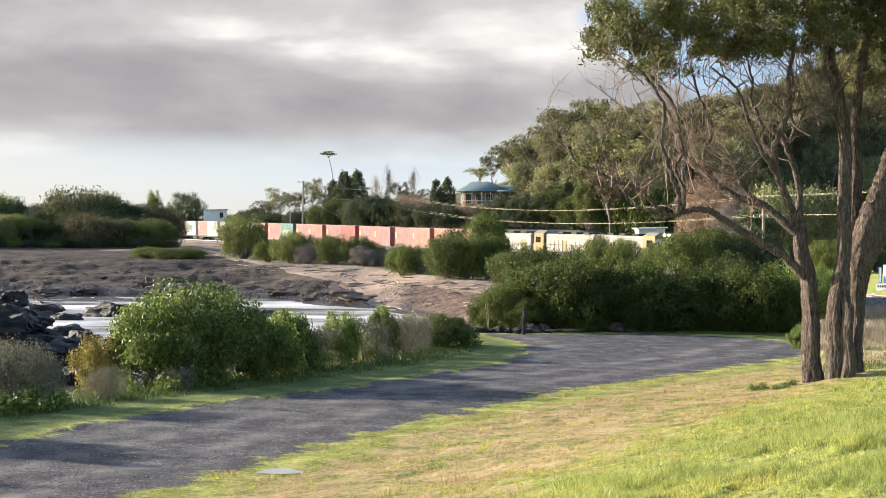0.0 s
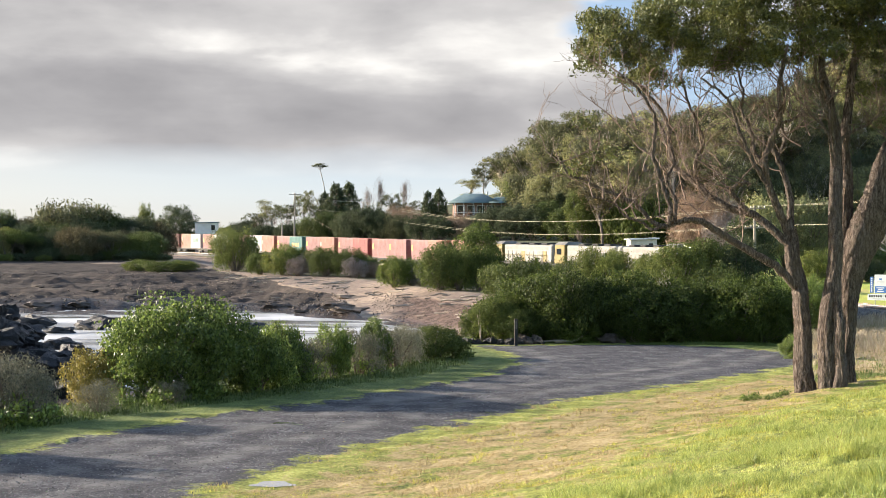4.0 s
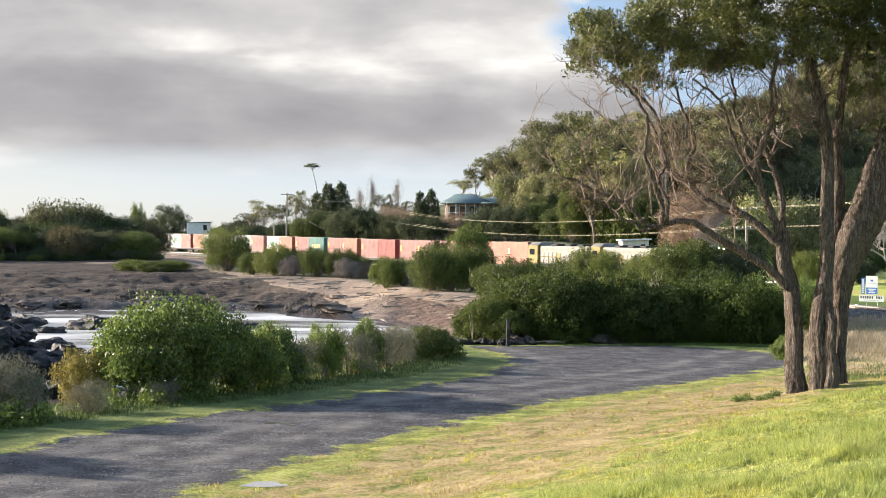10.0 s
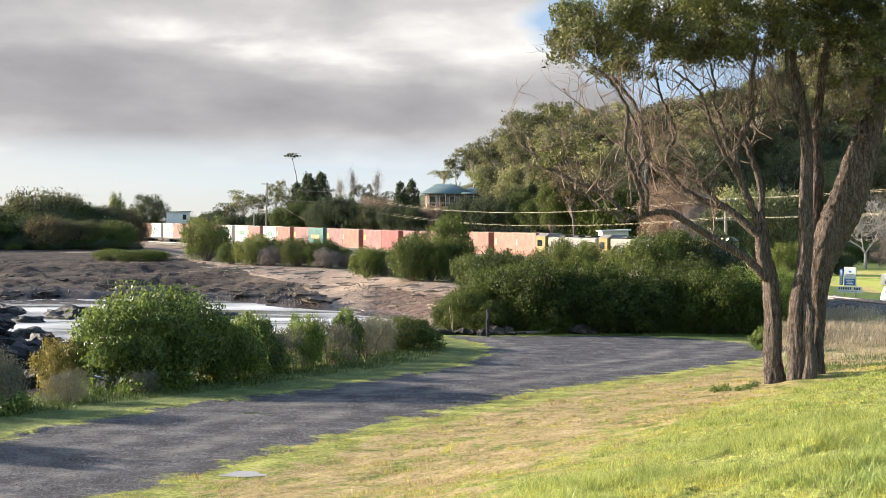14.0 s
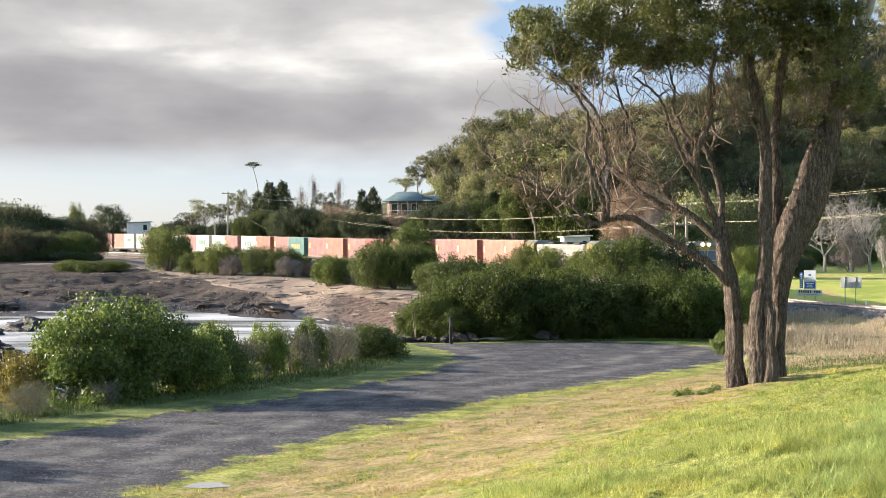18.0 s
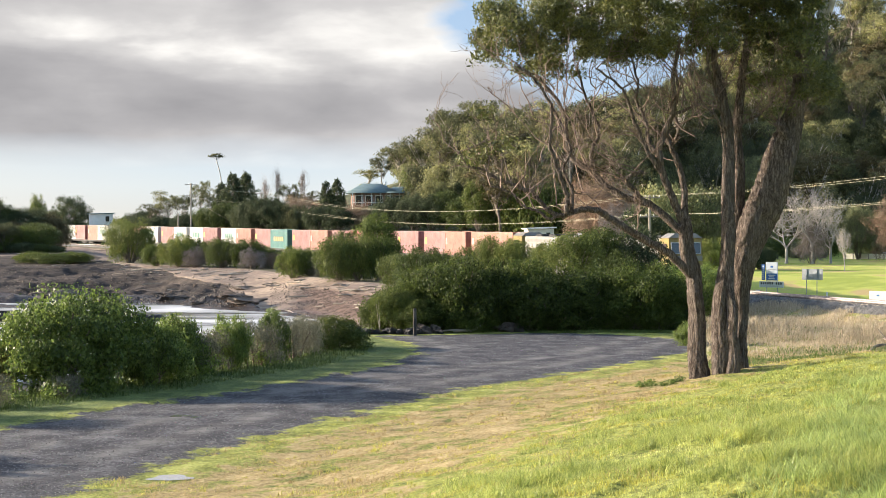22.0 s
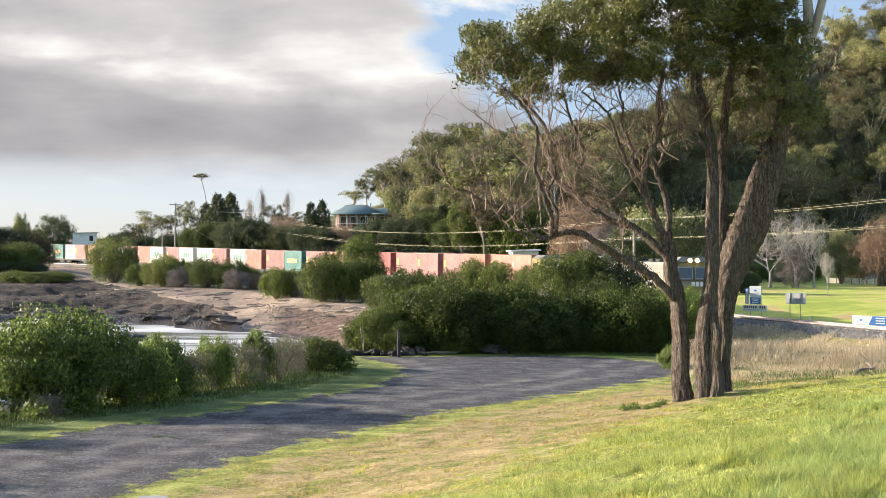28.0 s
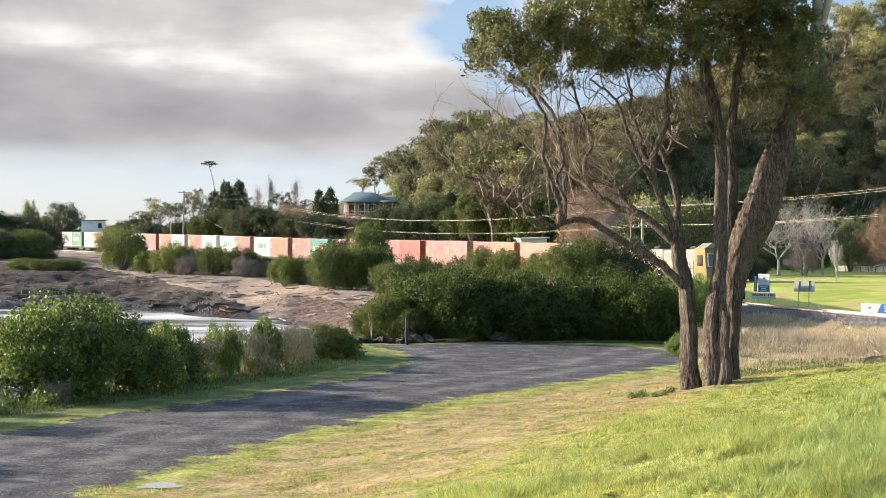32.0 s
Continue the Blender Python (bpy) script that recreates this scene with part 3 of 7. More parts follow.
def build_water():
    n = Nodes("shallow sea water")
    p = n.position()
    rip = n.noise(n.scaled(p, (0.7, 0.35, 1)), 1.2, 4, 0.6)
    # pale patches: foam, widened to paint in the sky's glare as well
    foam = n.span(n.noise(n.scaled(p, (0.03, 0.1, 1)), 1.0, 5, 0.6, 0.5), 0.4, 0.56)
    col = n.mix(foam, (0.1, 0.11, 0.11), (0.6, 0.6, 0.6))
    rough = n.span(foam, 0, 1, 0.12, 0.6)
    mat = n.shader(col, rough, 0, n.bump(rip, 0.1, 0.05), 0.6)
    bm = B()
    bmesh.ops.create_grid(bm, x_segments=40, y_segments=40, size=1.0)
    for v in bm.verts:
        v.co = Vector((-455 + v.co.x * 460, 480 + v.co.y * 440, -3.0))
    tagged(part("water", bm, mat), "pale shallow sea water with foam and painted glare over flat rocks", "water", kind="structure")


def build_sky_backdrop():
    """A high deck of cloud, so far off that it only drifts."""
    az, el = np.radians(np.linspace(-48, 75, 60)), np.radians(np.concatenate([np.linspace(-1.0, 20, 22), np.linspace(23, 62, 14)]))
    A, E_ = np.meshgrid(az, el, indexing="ij")
    R = 4300.0
    V = np.stack([R * np.cos(E_) * np.sin(A), R * np.cos(E_) * np.cos(A), R * np.sin(E_)], -1).reshape(-1, 3)
    na, ne = A.shape
    i = np.arange(na - 1)[:, None] * ne + np.arange(ne - 1)[None, :]
    me = smooth(mesh_from("backdrop", V, np.stack([i, i + ne, i + ne + 1, i + 1], -1).reshape(-1, 4)))
    n = Nodes("cloud deck")
    d = n.scaled(n.coords("Object"), 1 / R)
    sep = n.node("ShaderNodeSeparateXYZ")
    n.link(d, sep.inputs[0])
    x, y, z = sep.outputs
    zz = n.math("ADD", n.math("MAXIMUM", z, 0.0), 0.16)
    cmb = n.node("ShaderNodeCombineXYZ")
    n.link(n.math("DIVIDE", x, zz), cmb.inputs[0])
    n.link(n.math("DIVIDE", y, zz), cmb.inputs[1])
    pl = cmb.outputs[0]
    a = n.noise(n.scaled(pl, (0.5, 0.6, 1)), 0.9, 3, 0.45, 0.2)
    c = n.noise(n.scaled(d, (4.5, 4.5, 15.0)), 1.0, 6, 0.52, 0.12)
    b = n.math("ADD", n.math("MULTIPLY", n.noise(n.scaled(pl, (1.0, 1.5, 1)), 1.3, 4, 0.5, 0.5), 0.35), n.math("MULTIPLY", c, 0.65))
    puff = n.noise(n.scaled(d, (10.0, 10.0, 26.0)), 1.0, 6, 0.5, 0.15)
    # the deck ends in a clear strip over the horizon and in a gap to the right
    edge = n.math("ADD", z, n.math("MULTIPLY", n.math("SUBTRACT", b, 0.5), 0.03))
    low = n.span(edge, 0.042, 0.066)
    right = n.math("ADD", n.math("ADD", x, n.math("MULTIPLY", z, 0.55)), n.math("ADD", n.math("MULTIPLY", n.math("SUBTRACT", b, 0.5), 0.16), n.math("MULTIPLY", n.math("SUBTRACT", puff, 0.5), 0.12)))
    gap = n.span(right, 0.15, 0.178, 1, 0)
    deck = n.math("MULTIPLY", low, gap)
    # a grey belly low down, broken bright tops higher up
    zw = n.math("ADD", z, n.math("MULTIPLY", n.math("SUBTRACT", b, 0.5), 0.07))
    belly = n.ramp(zw, [(0.05, 0.62), (0.075, 0.49), (0.105, 0.48), (0.128, 0.62), (0.15, 0.56), (0.2, 0.5)])
    lift = n.math("SUBTRACT", n.math("MULTIPLY", belly, 0.75), 0.415)
    body = n.math("ADD", n.math("ADD", n.math("MULTIPLY", a, 0.42), n.math("MULTIPLY", b, 0.4)), n.math("ADD", n.math("MULTIPLY", puff, 0.28), lift))
    col = n.ramp(body, [(0.38, (0.33, 0.322, 0.335)), (0.5, (0.47, 0.458, 0.465)), (0.59, (0.66, 0.642, 0.635)), (0.68, (1.1, 1.07, 1.02))])
    haze = n.ramp(z, [(0.0, (0.78, 0.75, 0.68)), (0.03, (0.75, 0.81, 0.83)), (0.09, (0.5, 0.66, 0.84)), (0.3, (0.25, 0.43, 0.74))])
    warm = n.mix(n.span(x, -0.4, -0.1, 0.5, 0.0), haze, (0.95, 0.88, 0.76))
    loose = n.math("MULTIPLY", n.span(n.noise(n.scaled(d, (8.0, 8.0, 16.0)), 1.0, 5, 0.55, 0.2), 0.5, 0.6), n.span(z, 0.1, 0.16))
    tone = n.mix(deck, n.mix(loose, warm, (0.95, 0.94, 0.93)), col)
    # blue between the clouds overhead
    tone = n.mix(n.span(z, 0.3, 0.6, 0.0, 0.6), tone, (0.36, 0.55, 0.95))
    em = n.node("ShaderNodeEmission")
    n.link(tone, em.inputs["Color"])
    em.inputs["Strength"].default_value = 0.4
    n.link(em.outputs[0], n.out.inputs["Surface"])
    ob = obj("backdrop", me, n.mat)
    return tagged(ob, "grey broken cloud deck over a pale clear strip", "sky", kind="structure")


# ---- foliage ----
def leaves(rng, centres, size, aspect=0.45, droop=0.0, spread=0.35, out=None):
    """Folded leaf blades at the centres, turned at random: corners and faces."""
    n = len(centres)
    d = rng.normal(size=(n, 3))
    if out is not None:
        face = out / (np.linalg.norm(out, axis=1)[:, None] + 1e-9) + rng.normal(size=(n, 3)) * spread
        face /= np.linalg.norm(face, axis=1)[:, None] + 1e-9
        d[:, 2] -= droop
        d -= (d * face).sum(1)[:, None] * face
    d /= np.linalg.norm(d, axis=1)[:, None] + 1e-9
    s = rng.normal(size=(n, 3)) if out is None else np.cross(face, d)
    s -= (s * d).sum(1)[:, None] * d
    s /= np.linalg.norm(s, axis=1)[:, None] + 1e-9
    nn = np.cross(d, s)
    L = size * rng.uniform(0.6, 1.35, n)[:, None]
    W = L * aspect
    p0 = centres - d * L * 0.5
    p2 = centres + d * L * 0.5
    p1 = centres + s * W * 0.5 + nn * W * 0.22 - d * L * 0.08
    p3 = centres - s * W * 0.5 + nn * W * 0.22 - d * L * 0.08
    V = np.stack([p0, p1, p2, p3], 1).reshape(-1, 3)
    k = np.arange(n)[:, None] * 4
    T = np.concatenate([k + [0, 1, 2], k + [0, 2, 3]], 1).reshape(-1, 3)
    return V, T


def shell(rng, n, centre, radii, fill=0.35, low=-0.6):
    """Points in the outer part of an ellipsoid, and their outward ways."""
    d = rng.normal(size=(n * 2, 3))
    d /= np.linalg.norm(d, axis=1)[:, None]
    d = d[d[:, 2] > low][:n]
    r = 1 - fill * rng.random(len(d)) ** 1.6
    return np.asarray(centre) + d * r[:, None] * np.asarray(radii), d


def crown(name, rng, blobs, count, size, aspect=0.5, fill=0.4, droop=0.0, low=-0.5, sub=0.28, keep=0.72, loose=0.38):
    """A crown: each blob breaks up into small clumps of leaves with gaps between them."""
    vol = np.array([b[1][0] * b[1][2] for b in blobs])
    C, O = [], []
    for (c, rad), share in zip(blobs, vol / vol.sum()):
        m = max(6, int(count * share))
        k = max(5, int(6 + 26 * share))
        cc, dd = shell(rng, k * 2, c, np.asarray(rad) * 0.82, fill, low)
        cc, dd = cc[: max(4, int(len(cc) * keep))], dd[: max(4, int(len(cc) * keep))]
        pick = rng.integers(0, len(cc), m)
        rs = np.mean(rad) * sub * rng.uniform(0.7, 1.35, len(cc))
        off = np.clip(rng.normal(size=(m, 3)), -1.5, 1.5) * rs[pick][:, None] * np.array([1, 1, 0.75]) * 0.75
        C.append(cc[pick] + off)
        O.append(off / (np.linalg.norm(off, axis=1)[:, None] + 1e-9) + 0.7 * dd[pick])
    V, T = leaves(rng, np.concatenate(C), size, aspect, droop, loose, np.concatenate(O))
    return mesh_from(name, V, None, T)


def tube(points, radii, seg=8, wobble=0.0, rng=None):
    """A tapered limb along the points: corners and four-sided faces."""
    P = np.asarray(points, float)
    R = np.asarray(radii, float)
    t = np.gradient(P, axis=0)
    t /= np.linalg.norm(t, axis=1)[:, None] + 1e-9
    up = np.array([0.3, 0.9, 0.2])
    a = np.cross(t, up)
    a /= np.linalg.norm(a, axis=1)[:, None] + 1e-9
    b = np.cross(t, a)
    th = np.linspace(0, 2 * np.pi, seg, endpoint=False)
    rad = R[:, None] * np.ones(seg)[None, :]
    if wobble and rng is not None:
        rad = rad * (1 + wobble * rng.normal(size=rad.shape))
    V = P[:, None, :] + rad[..., None] * (np.cos(th)[None, :, None] * a[:, None, :] + np.sin(th)[None, :, None] * b[:, None, :])
    n = len(P)
    i = np.arange(n - 1)[:, None] * seg + np.arange(seg)[None, :]
    j = np.arange(n - 1)[:, None] * seg + (np.arange(seg)[None, :] + 1) % seg
    Q = np.stack([i, j, j + seg, i + seg], -1).reshape(-1, 4)
    return V.reshape(-1, 3), Q


def smooth_line(points, n):
    """A soft curve through a few points (Catmull-Rom)."""
    P = np.asarray(points, float)
    P = np.vstack([2 * P[0] - P[1], P, 2 * P[-1] - P[-2]])
    out = []
    m = len(P) - 3
    for u in np.linspace(0, m - 1e-6, n):
        i = int(u)
        f = u - i
        a, b, c, d = P[i:i + 4]
        out.append(0.5 * (2 * b + (c - a) * f + (2 * a - 5 * b + 4 * c - d) * f * f + (3 * b - a - 3 * c + d) * f ** 3))
    return np.array(out)


class Wood:
    """Collects limbs into one mesh."""

    def __init__(self):
        self.V, self.Q, self.n = [], [], 0

    def add(self, V, Q):
        self.V.append(V)
        self.Q.append(np.asarray(Q) + self.n)
        self.n += len(V)

    def limb(self, pts, r0, r1, n=10, seg=6, power=1.0, wobble=0.0, rng=None):
        L = smooth_line(pts, n)
        if wobble and rng is not None:
            L[1:-1] += rng.normal(size=(n - 2, 3)) * wobble
        R = r1 + (r0 - r1) * (1 - np.linspace(0, 1, n)) ** power
        self.add(*tube(L, R, seg))
        return L

    def twigs(self, rng, start, way, length, r, depth, kids=3, up=0.15, bend=0.35, seg=3, ends=None):
        """A spray of ever finer twigs."""
        way = np.asarray(way, float) / (np.linalg.norm(way) + 1e-9)
        n = 4 if depth > 0 else 3
        P = [np.asarray(start, float)]
        w = way.copy()
        for _ in range(n):
            w = w + rng.normal(size=3) * bend * 0.5 + np.array([0, 0, up])
            w /= np.linalg.norm(w)
            P.append(P[-1] + w * length / n)
        P = np.array(P)
        self.add(*tube(P, np.linspace(r, r * 0.45, len(P)), seg))
        if depth == 0:
            if ends is not None:
                ends.append(P[-1])
            return
        for _ in range(kids):
            f = rng.uniform(0.35, 1.0)
            i = min(int(f * n), n - 1)
            s = P[i] + (P[i + 1] - P[i]) * (f * n - i)
            self.twigs(rng, s, w + rng.normal(size=3) * 0.75, length * rng.uniform(0.5, 0.75), r * 0.5, depth - 1, kids, up, bend, seg, ends)

    def mesh(self, name):
        return smooth(mesh_from(name, np.concatenate(self.V), np.concatenate(self.Q)))


# ---- plants: kinds ----
def gz(x, y):
    return float(ground(np.array([x]), np.array([y]))[0])


def dims(meshes):
    """Width and height of a plant's meshes."""
    lo, hi = np.full(3, 1e9), np.full(3, -1e9)
    for me in meshes:
        co = np.empty(len(me.vertices) * 3, np.float32)
        me.vertices.foreach_get("co", co)
        co = co.reshape(-1, 3)
        lo, hi = np.minimum(lo, np.percentile(co, 0.4, axis=0)), np.maximum(hi, np.percentile(co, 99.6, axis=0))
    return (hi[0] - lo[0] + hi[1] - lo[1]) / 2, hi[2]


SIZES = {}
TALL = {}


def fitted(name, mats, meshes, x, y, width, height, turn, label, category="bush", group="", names=("stem", "crown"), sink=0.1):
    """A plant of a given width and height."""
    key = tuple(me.name for me in meshes)
    if key not in SIZES:
        SIZES[key] = dims(meshes)
    w, h = SIZES[key]
    if key in TALL and height / width > 1.1:
        return fitted(name, mats, TALL[key], x, y, width, height, turn, label, category, group, names, sink)
    return plant(name, mats, meshes, x, y, width / w, turn, label, category, group, height / h, sink, 0.0, names)


def reaching(name, mats, meshes, az, r, width, elev, turn, label, category="bush", group="", names=("stem", "crown")):
    """A plant whose top stands at a given height over the horizon (degrees)."""
    x, y, _ = pol(az, r)
    top = EYE + r * math.tan(radians(elev)) - gz(x, y)
    return fitted(name, mats, meshes, x, y, width, max(top, 1.0), turn, label, category, group, names)


def plant(name, mats, meshes, x, y, s, turn, label, category="tree", group="", sz=None, sink=0.1, lean=0.0, names=("trunk", "crown")):
    m = pose(x, y, gz(x, y) - sink, lean, 0, turn)
    ob = empty(name, m @ Matrix.Diagonal((s, s, sz or s, 1)), label, category, group)
    for nm, mt, me in zip(names, mats, meshes):
        obj(nm, me, mt, ob)
    return ob


def far_gum(seed, h=13.0, spread=4.0, tall=0.55, leafs=1900, size=0.42, forks=5):
    """A gum: bare leaning stem, a few limbs, flat clumps of leaves at their ends."""
    rng = np.random.default_rng(seed)
    w = Wood()
    top = np.array([rng.normal() * 0.6, rng.normal() * 0.6, h * tall])
    w.limb([(0, 0, -0.3), (rng.normal() * 0.3, rng.normal() * 0.3, h * 0.25), top], 0.26, 0.15, 8, 6)
    blobs = []
    for k in range(forks):
        a = k * 2.4 + rng.normal() * 0.4
        rr = spread * rng.uniform(0.35, 0.8)
        e = np.array([rr * math.cos(a), rr * math.sin(a), h * rng.uniform(0.72, 0.97)])
        st = top * rng.uniform(0.62, 1.0)
        w.limb([st, (st + e) / 2 + rng.normal(size=3) * 0.35 + [0, 0, 0.25], e], 0.12, 0.04, 7, 5)
        blobs.append((e, (spread * rng.uniform(0.34, 0.52), spread * rng.uniform(0.34, 0.52), h * rng.uniform(0.085, 0.13))))
        e2 = e + rng.normal(size=3) * [1.1, 1.1, 0.8] - [0, 0, 0.9]
        w.limb([(st + e) / 2, (e + e2) / 2, e2], 0.06, 0.02, 5, 4)
        blobs.append((e2, (spread * 0.32, spread * 0.32, h * 0.08)))
        for _ in range(2):
            e3 = (st * rng.uniform(0.3, 0.6) + e * rng.uniform(0.45, 0.65)) + rng.normal(size=3) * [0.9, 0.9, 0.7]
            w.limb([st * 0.8, (st * 0.8 + e3) / 2 + [0, 0, 0.2], e3], 0.05, 0.02, 4, 4)
            blobs.append((e3, (spread * 0.3, spread * 0.3, h * 0.09)))
    return w.mesh("gum_wood"), crown("gum_crown", rng, blobs, leafs, size, 0.55, 0.35, 0.1, -0.35, 0.3, 0.9, 0.45)


def lone_gum():
    """A thin leaning stem with one flat tuft at its top."""
    rng = np.random.default_rng(99)
    w = Wood()
    w.limb([(0.5, 0, -0.3), (0.3, 0, 5), (0.45, 0, 8), (0.0, 0, 11), (-0.25, 0, 12.4)], 0.1, 0.05, 14, 6)
    bl = []
    for k, (x, z) in enumerate(((-1.0, 12.6), (-0.5, 12.95), (0.1, 12.9), (0.6, 12.6), (-0.2, 12.5))):
        w.limb([(-0.2, 0, 11.9), (x * 0.5, 0, 12.3), (x, 0, z)], 0.04, 0.02, 5, 4)
        bl.append(((x, 0.2 * (k % 2), z), (0.5, 0.5, 0.2)))
    return w.mesh("gum_wood"), crown("gum_crown", rng, bl, 900, 0.16, 0.5, 0.5, 0, -0.6, 0.4)


def round_bush(seed, rx=2.0, rz=1.6, leafs=2600, size=0.2, blobs=9, aspect=0.55, low=-0.2):
    """A dense rounded bush that reaches the ground, with stems inside."""
    rng = np.random.default_rng(seed)
    w = Wood()
    bl = []
    for k in range(blobs):
        a = k * 2.399 + rng.normal() * 0.3
        rr = rx * math.sqrt((k + 0.3) / blobs) * 0.68
        zc = rz * (0.62 + 0.42 * (1 - (rr / rx) ** 2)) * rng.uniform(0.75, 1.1)
        c = np.array([rr * math.cos(a), rr * math.sin(a), zc * 0.8])
        bl.append((c, (rx * rng.uniform(0.34, 0.5), rx * rng.uniform(0.34, 0.5), min(zc * 0.62, rz * rng.uniform(0.36, 0.5)))))
        bl.append(((c[0] * 1.12, c[1] * 1.12, zc * 0.34), (rx * 0.36, rx * 0.36, rz * 0.32)))
        w.limb([(c[0] * 0.15, c[1] * 0.15, -0.2), c * [0.5, 0.5, 0.45], c], 0.05 * rx / 2, 0.015, 6, 4)
    return w.mesh("bush_stems"), crown("bush_crown", rng, bl, leafs, size, aspect, 0.4, 0, low, 0.3, 0.95)


def dome_bush(seed, rx=2.0, rz=1.9, leafs=11000, size=0.13, knobs=24, loose=0.38):
    """A wind-clipped, lumpy dome of small leaves that draws in at its foot."""
    rng = np.random.default_rng(seed)
    w = Wood()
    bl = [((0, 0, rz * 0.42), (rx * 0.7, rx * 0.7, rz * 0.44))]
    for k in range(knobs):
        a = k * 2.399 + rng.normal() * 0.25
        sz = -0.8 + 1.75 * (k + 0.5) / knobs
        cz = math.sqrt(max(0.0, 1 - sz * sz))
        q = rng.uniform(0.62, 0.86)
        c = (rx * q * max(cz, 0.66 if sz < 0 else 0) * math.cos(a), rx * q * max(cz, 0.66 if sz < 0 else 0) * math.sin(a), rz * (0.43 + 0.46 * q * sz))
        e = rng.uniform(0.2, 0.36)
        bl.append((c, (rx * e, rx * e, min(rz * e * 0.62, rx * e * 0.85))))
        if k % 2:
            w.limb([(0, 0, -0.2), (c[0] * 0.4, c[1] * 0.4, c[2] * 0.55), c], 0.05, 0.015, 5, 4)
    return w.mesh("bush_stems"), crown("bush_crown", rng, bl, leafs, size, 0.55, 0.3, 0, -0.6, 0.36, 1.0, loose)


def canopy_tree(seed, h=8.0, r=4.2, leafs=11000, stems=5):
    """A wind-shaped coastal tree: leaning stems that fan out under a wide, lumpy, domed canopy."""
    rng = np.random.default_rng(seed)
    w = Wood()
    bl = []
    for k in range(stems):
        a = k * 2.399 + rng.normal() * 0.3
        e = np.array([0.55 * r * math.cos(a), 0.55 * r * math.sin(a), h * rng.uniform(0.52, 0.68)])
        w.limb([(0.25 * math.cos(a), 0.25 * math.sin(a), -0.3), e * [0.45, 0.45, 0.5] + rng.normal(size=3) * 0.2, e], 0.17, 0.06, 8, 5)
        for j in range(2):
            q = e * [1.35, 1.35, 1.0] + rng.normal(size=3) * [0.8, 0.8, 0.3] + [0, 0, 0.5]
            w.limb([e * 0.8, (e * 0.8 + q) / 2 + [0, 0, 0.2], q], 0.06, 0.02, 5, 4)
    for k in range(30):
        a, f = k * 2.399, math.sqrt((k + 0.5) / 30)
        rr = r * 0.86 * f
        z = h * (0.9 - 0.3 * f ** 2.2) * rng.uniform(0.92, 1.05)
        e = rng.uniform(0.2, 0.32)
        bl.append(((rr * math.cos(a), rr * math.sin(a), z), (r * e, r * e, h * rng.uniform(0.12, 0.18))))
    return w.mesh("canopy_wood"), crown("canopy_crown", rng, bl, leafs, 0.16, 0.55, 0.3, 0, -0.3, 0.34, 1.0, 0.5)


def cypress(seed, h=9.0, r=3.6, leafs=6500):
    """A dark spreading cypress with upswept tiers."""
    rng = np.random.default_rng(seed)
    w = Wood()
    w.limb([(0, 0, -0.3), (0.1, 0, h * 0.5), (0, 0.1, h * 0.95)], 0.3, 0.04, 8, 6)
    bl = []
    for k in range(44):
        f = (k + rng.random()) / 44
        z = h * (0.1 + 0.84 * f)
        rr = r * (1 - f) ** 0.55 * rng.uniform(0.45, 0.8)
        a = k * 2.4
        c = (rr * math.cos(a), rr * math.sin(a), z)
        bl.append((c, (r * 0.3 * (1.4 - f), r * 0.3 * (1.4 - f), h * 0.085)))
        w.limb([(0, 0, z * 0.85), (c[0] * 0.5, c[1] * 0.5, z * 0.93), c], 0.05, 0.02, 4, 4)
    return w.mesh("cypress_wood"), crown("cypress_crown", rng, bl, leafs, 0.36, 0.5, 0.5, -0.25, -0.8, 0.4, 1.0)


def bare_tree(seed, h=6.0, up=0.1, kids=4, depth=4, splay=0.9, r=0.14, stems=4):
    """A leafless tree of fine twigs."""
    rng = np.random.default_rng(seed)
    w = Wood()
    w.limb([(0, 0, -0.2), (0.05, 0, h * 0.12), (0, 0.05, h * 0.22)], r, r * 0.75, 5, 6)
    for k in range(stems):
        a = k * 2.4 + rng.normal() * 0.3
        w.twigs(rng, (0, 0, h * 0.2), (splay * math.cos(a), splay * math.sin(a), 1.0), h * 0.42, r * 0.55, depth, kids, up, 0.4)
    return w.mesh("bare_wood")


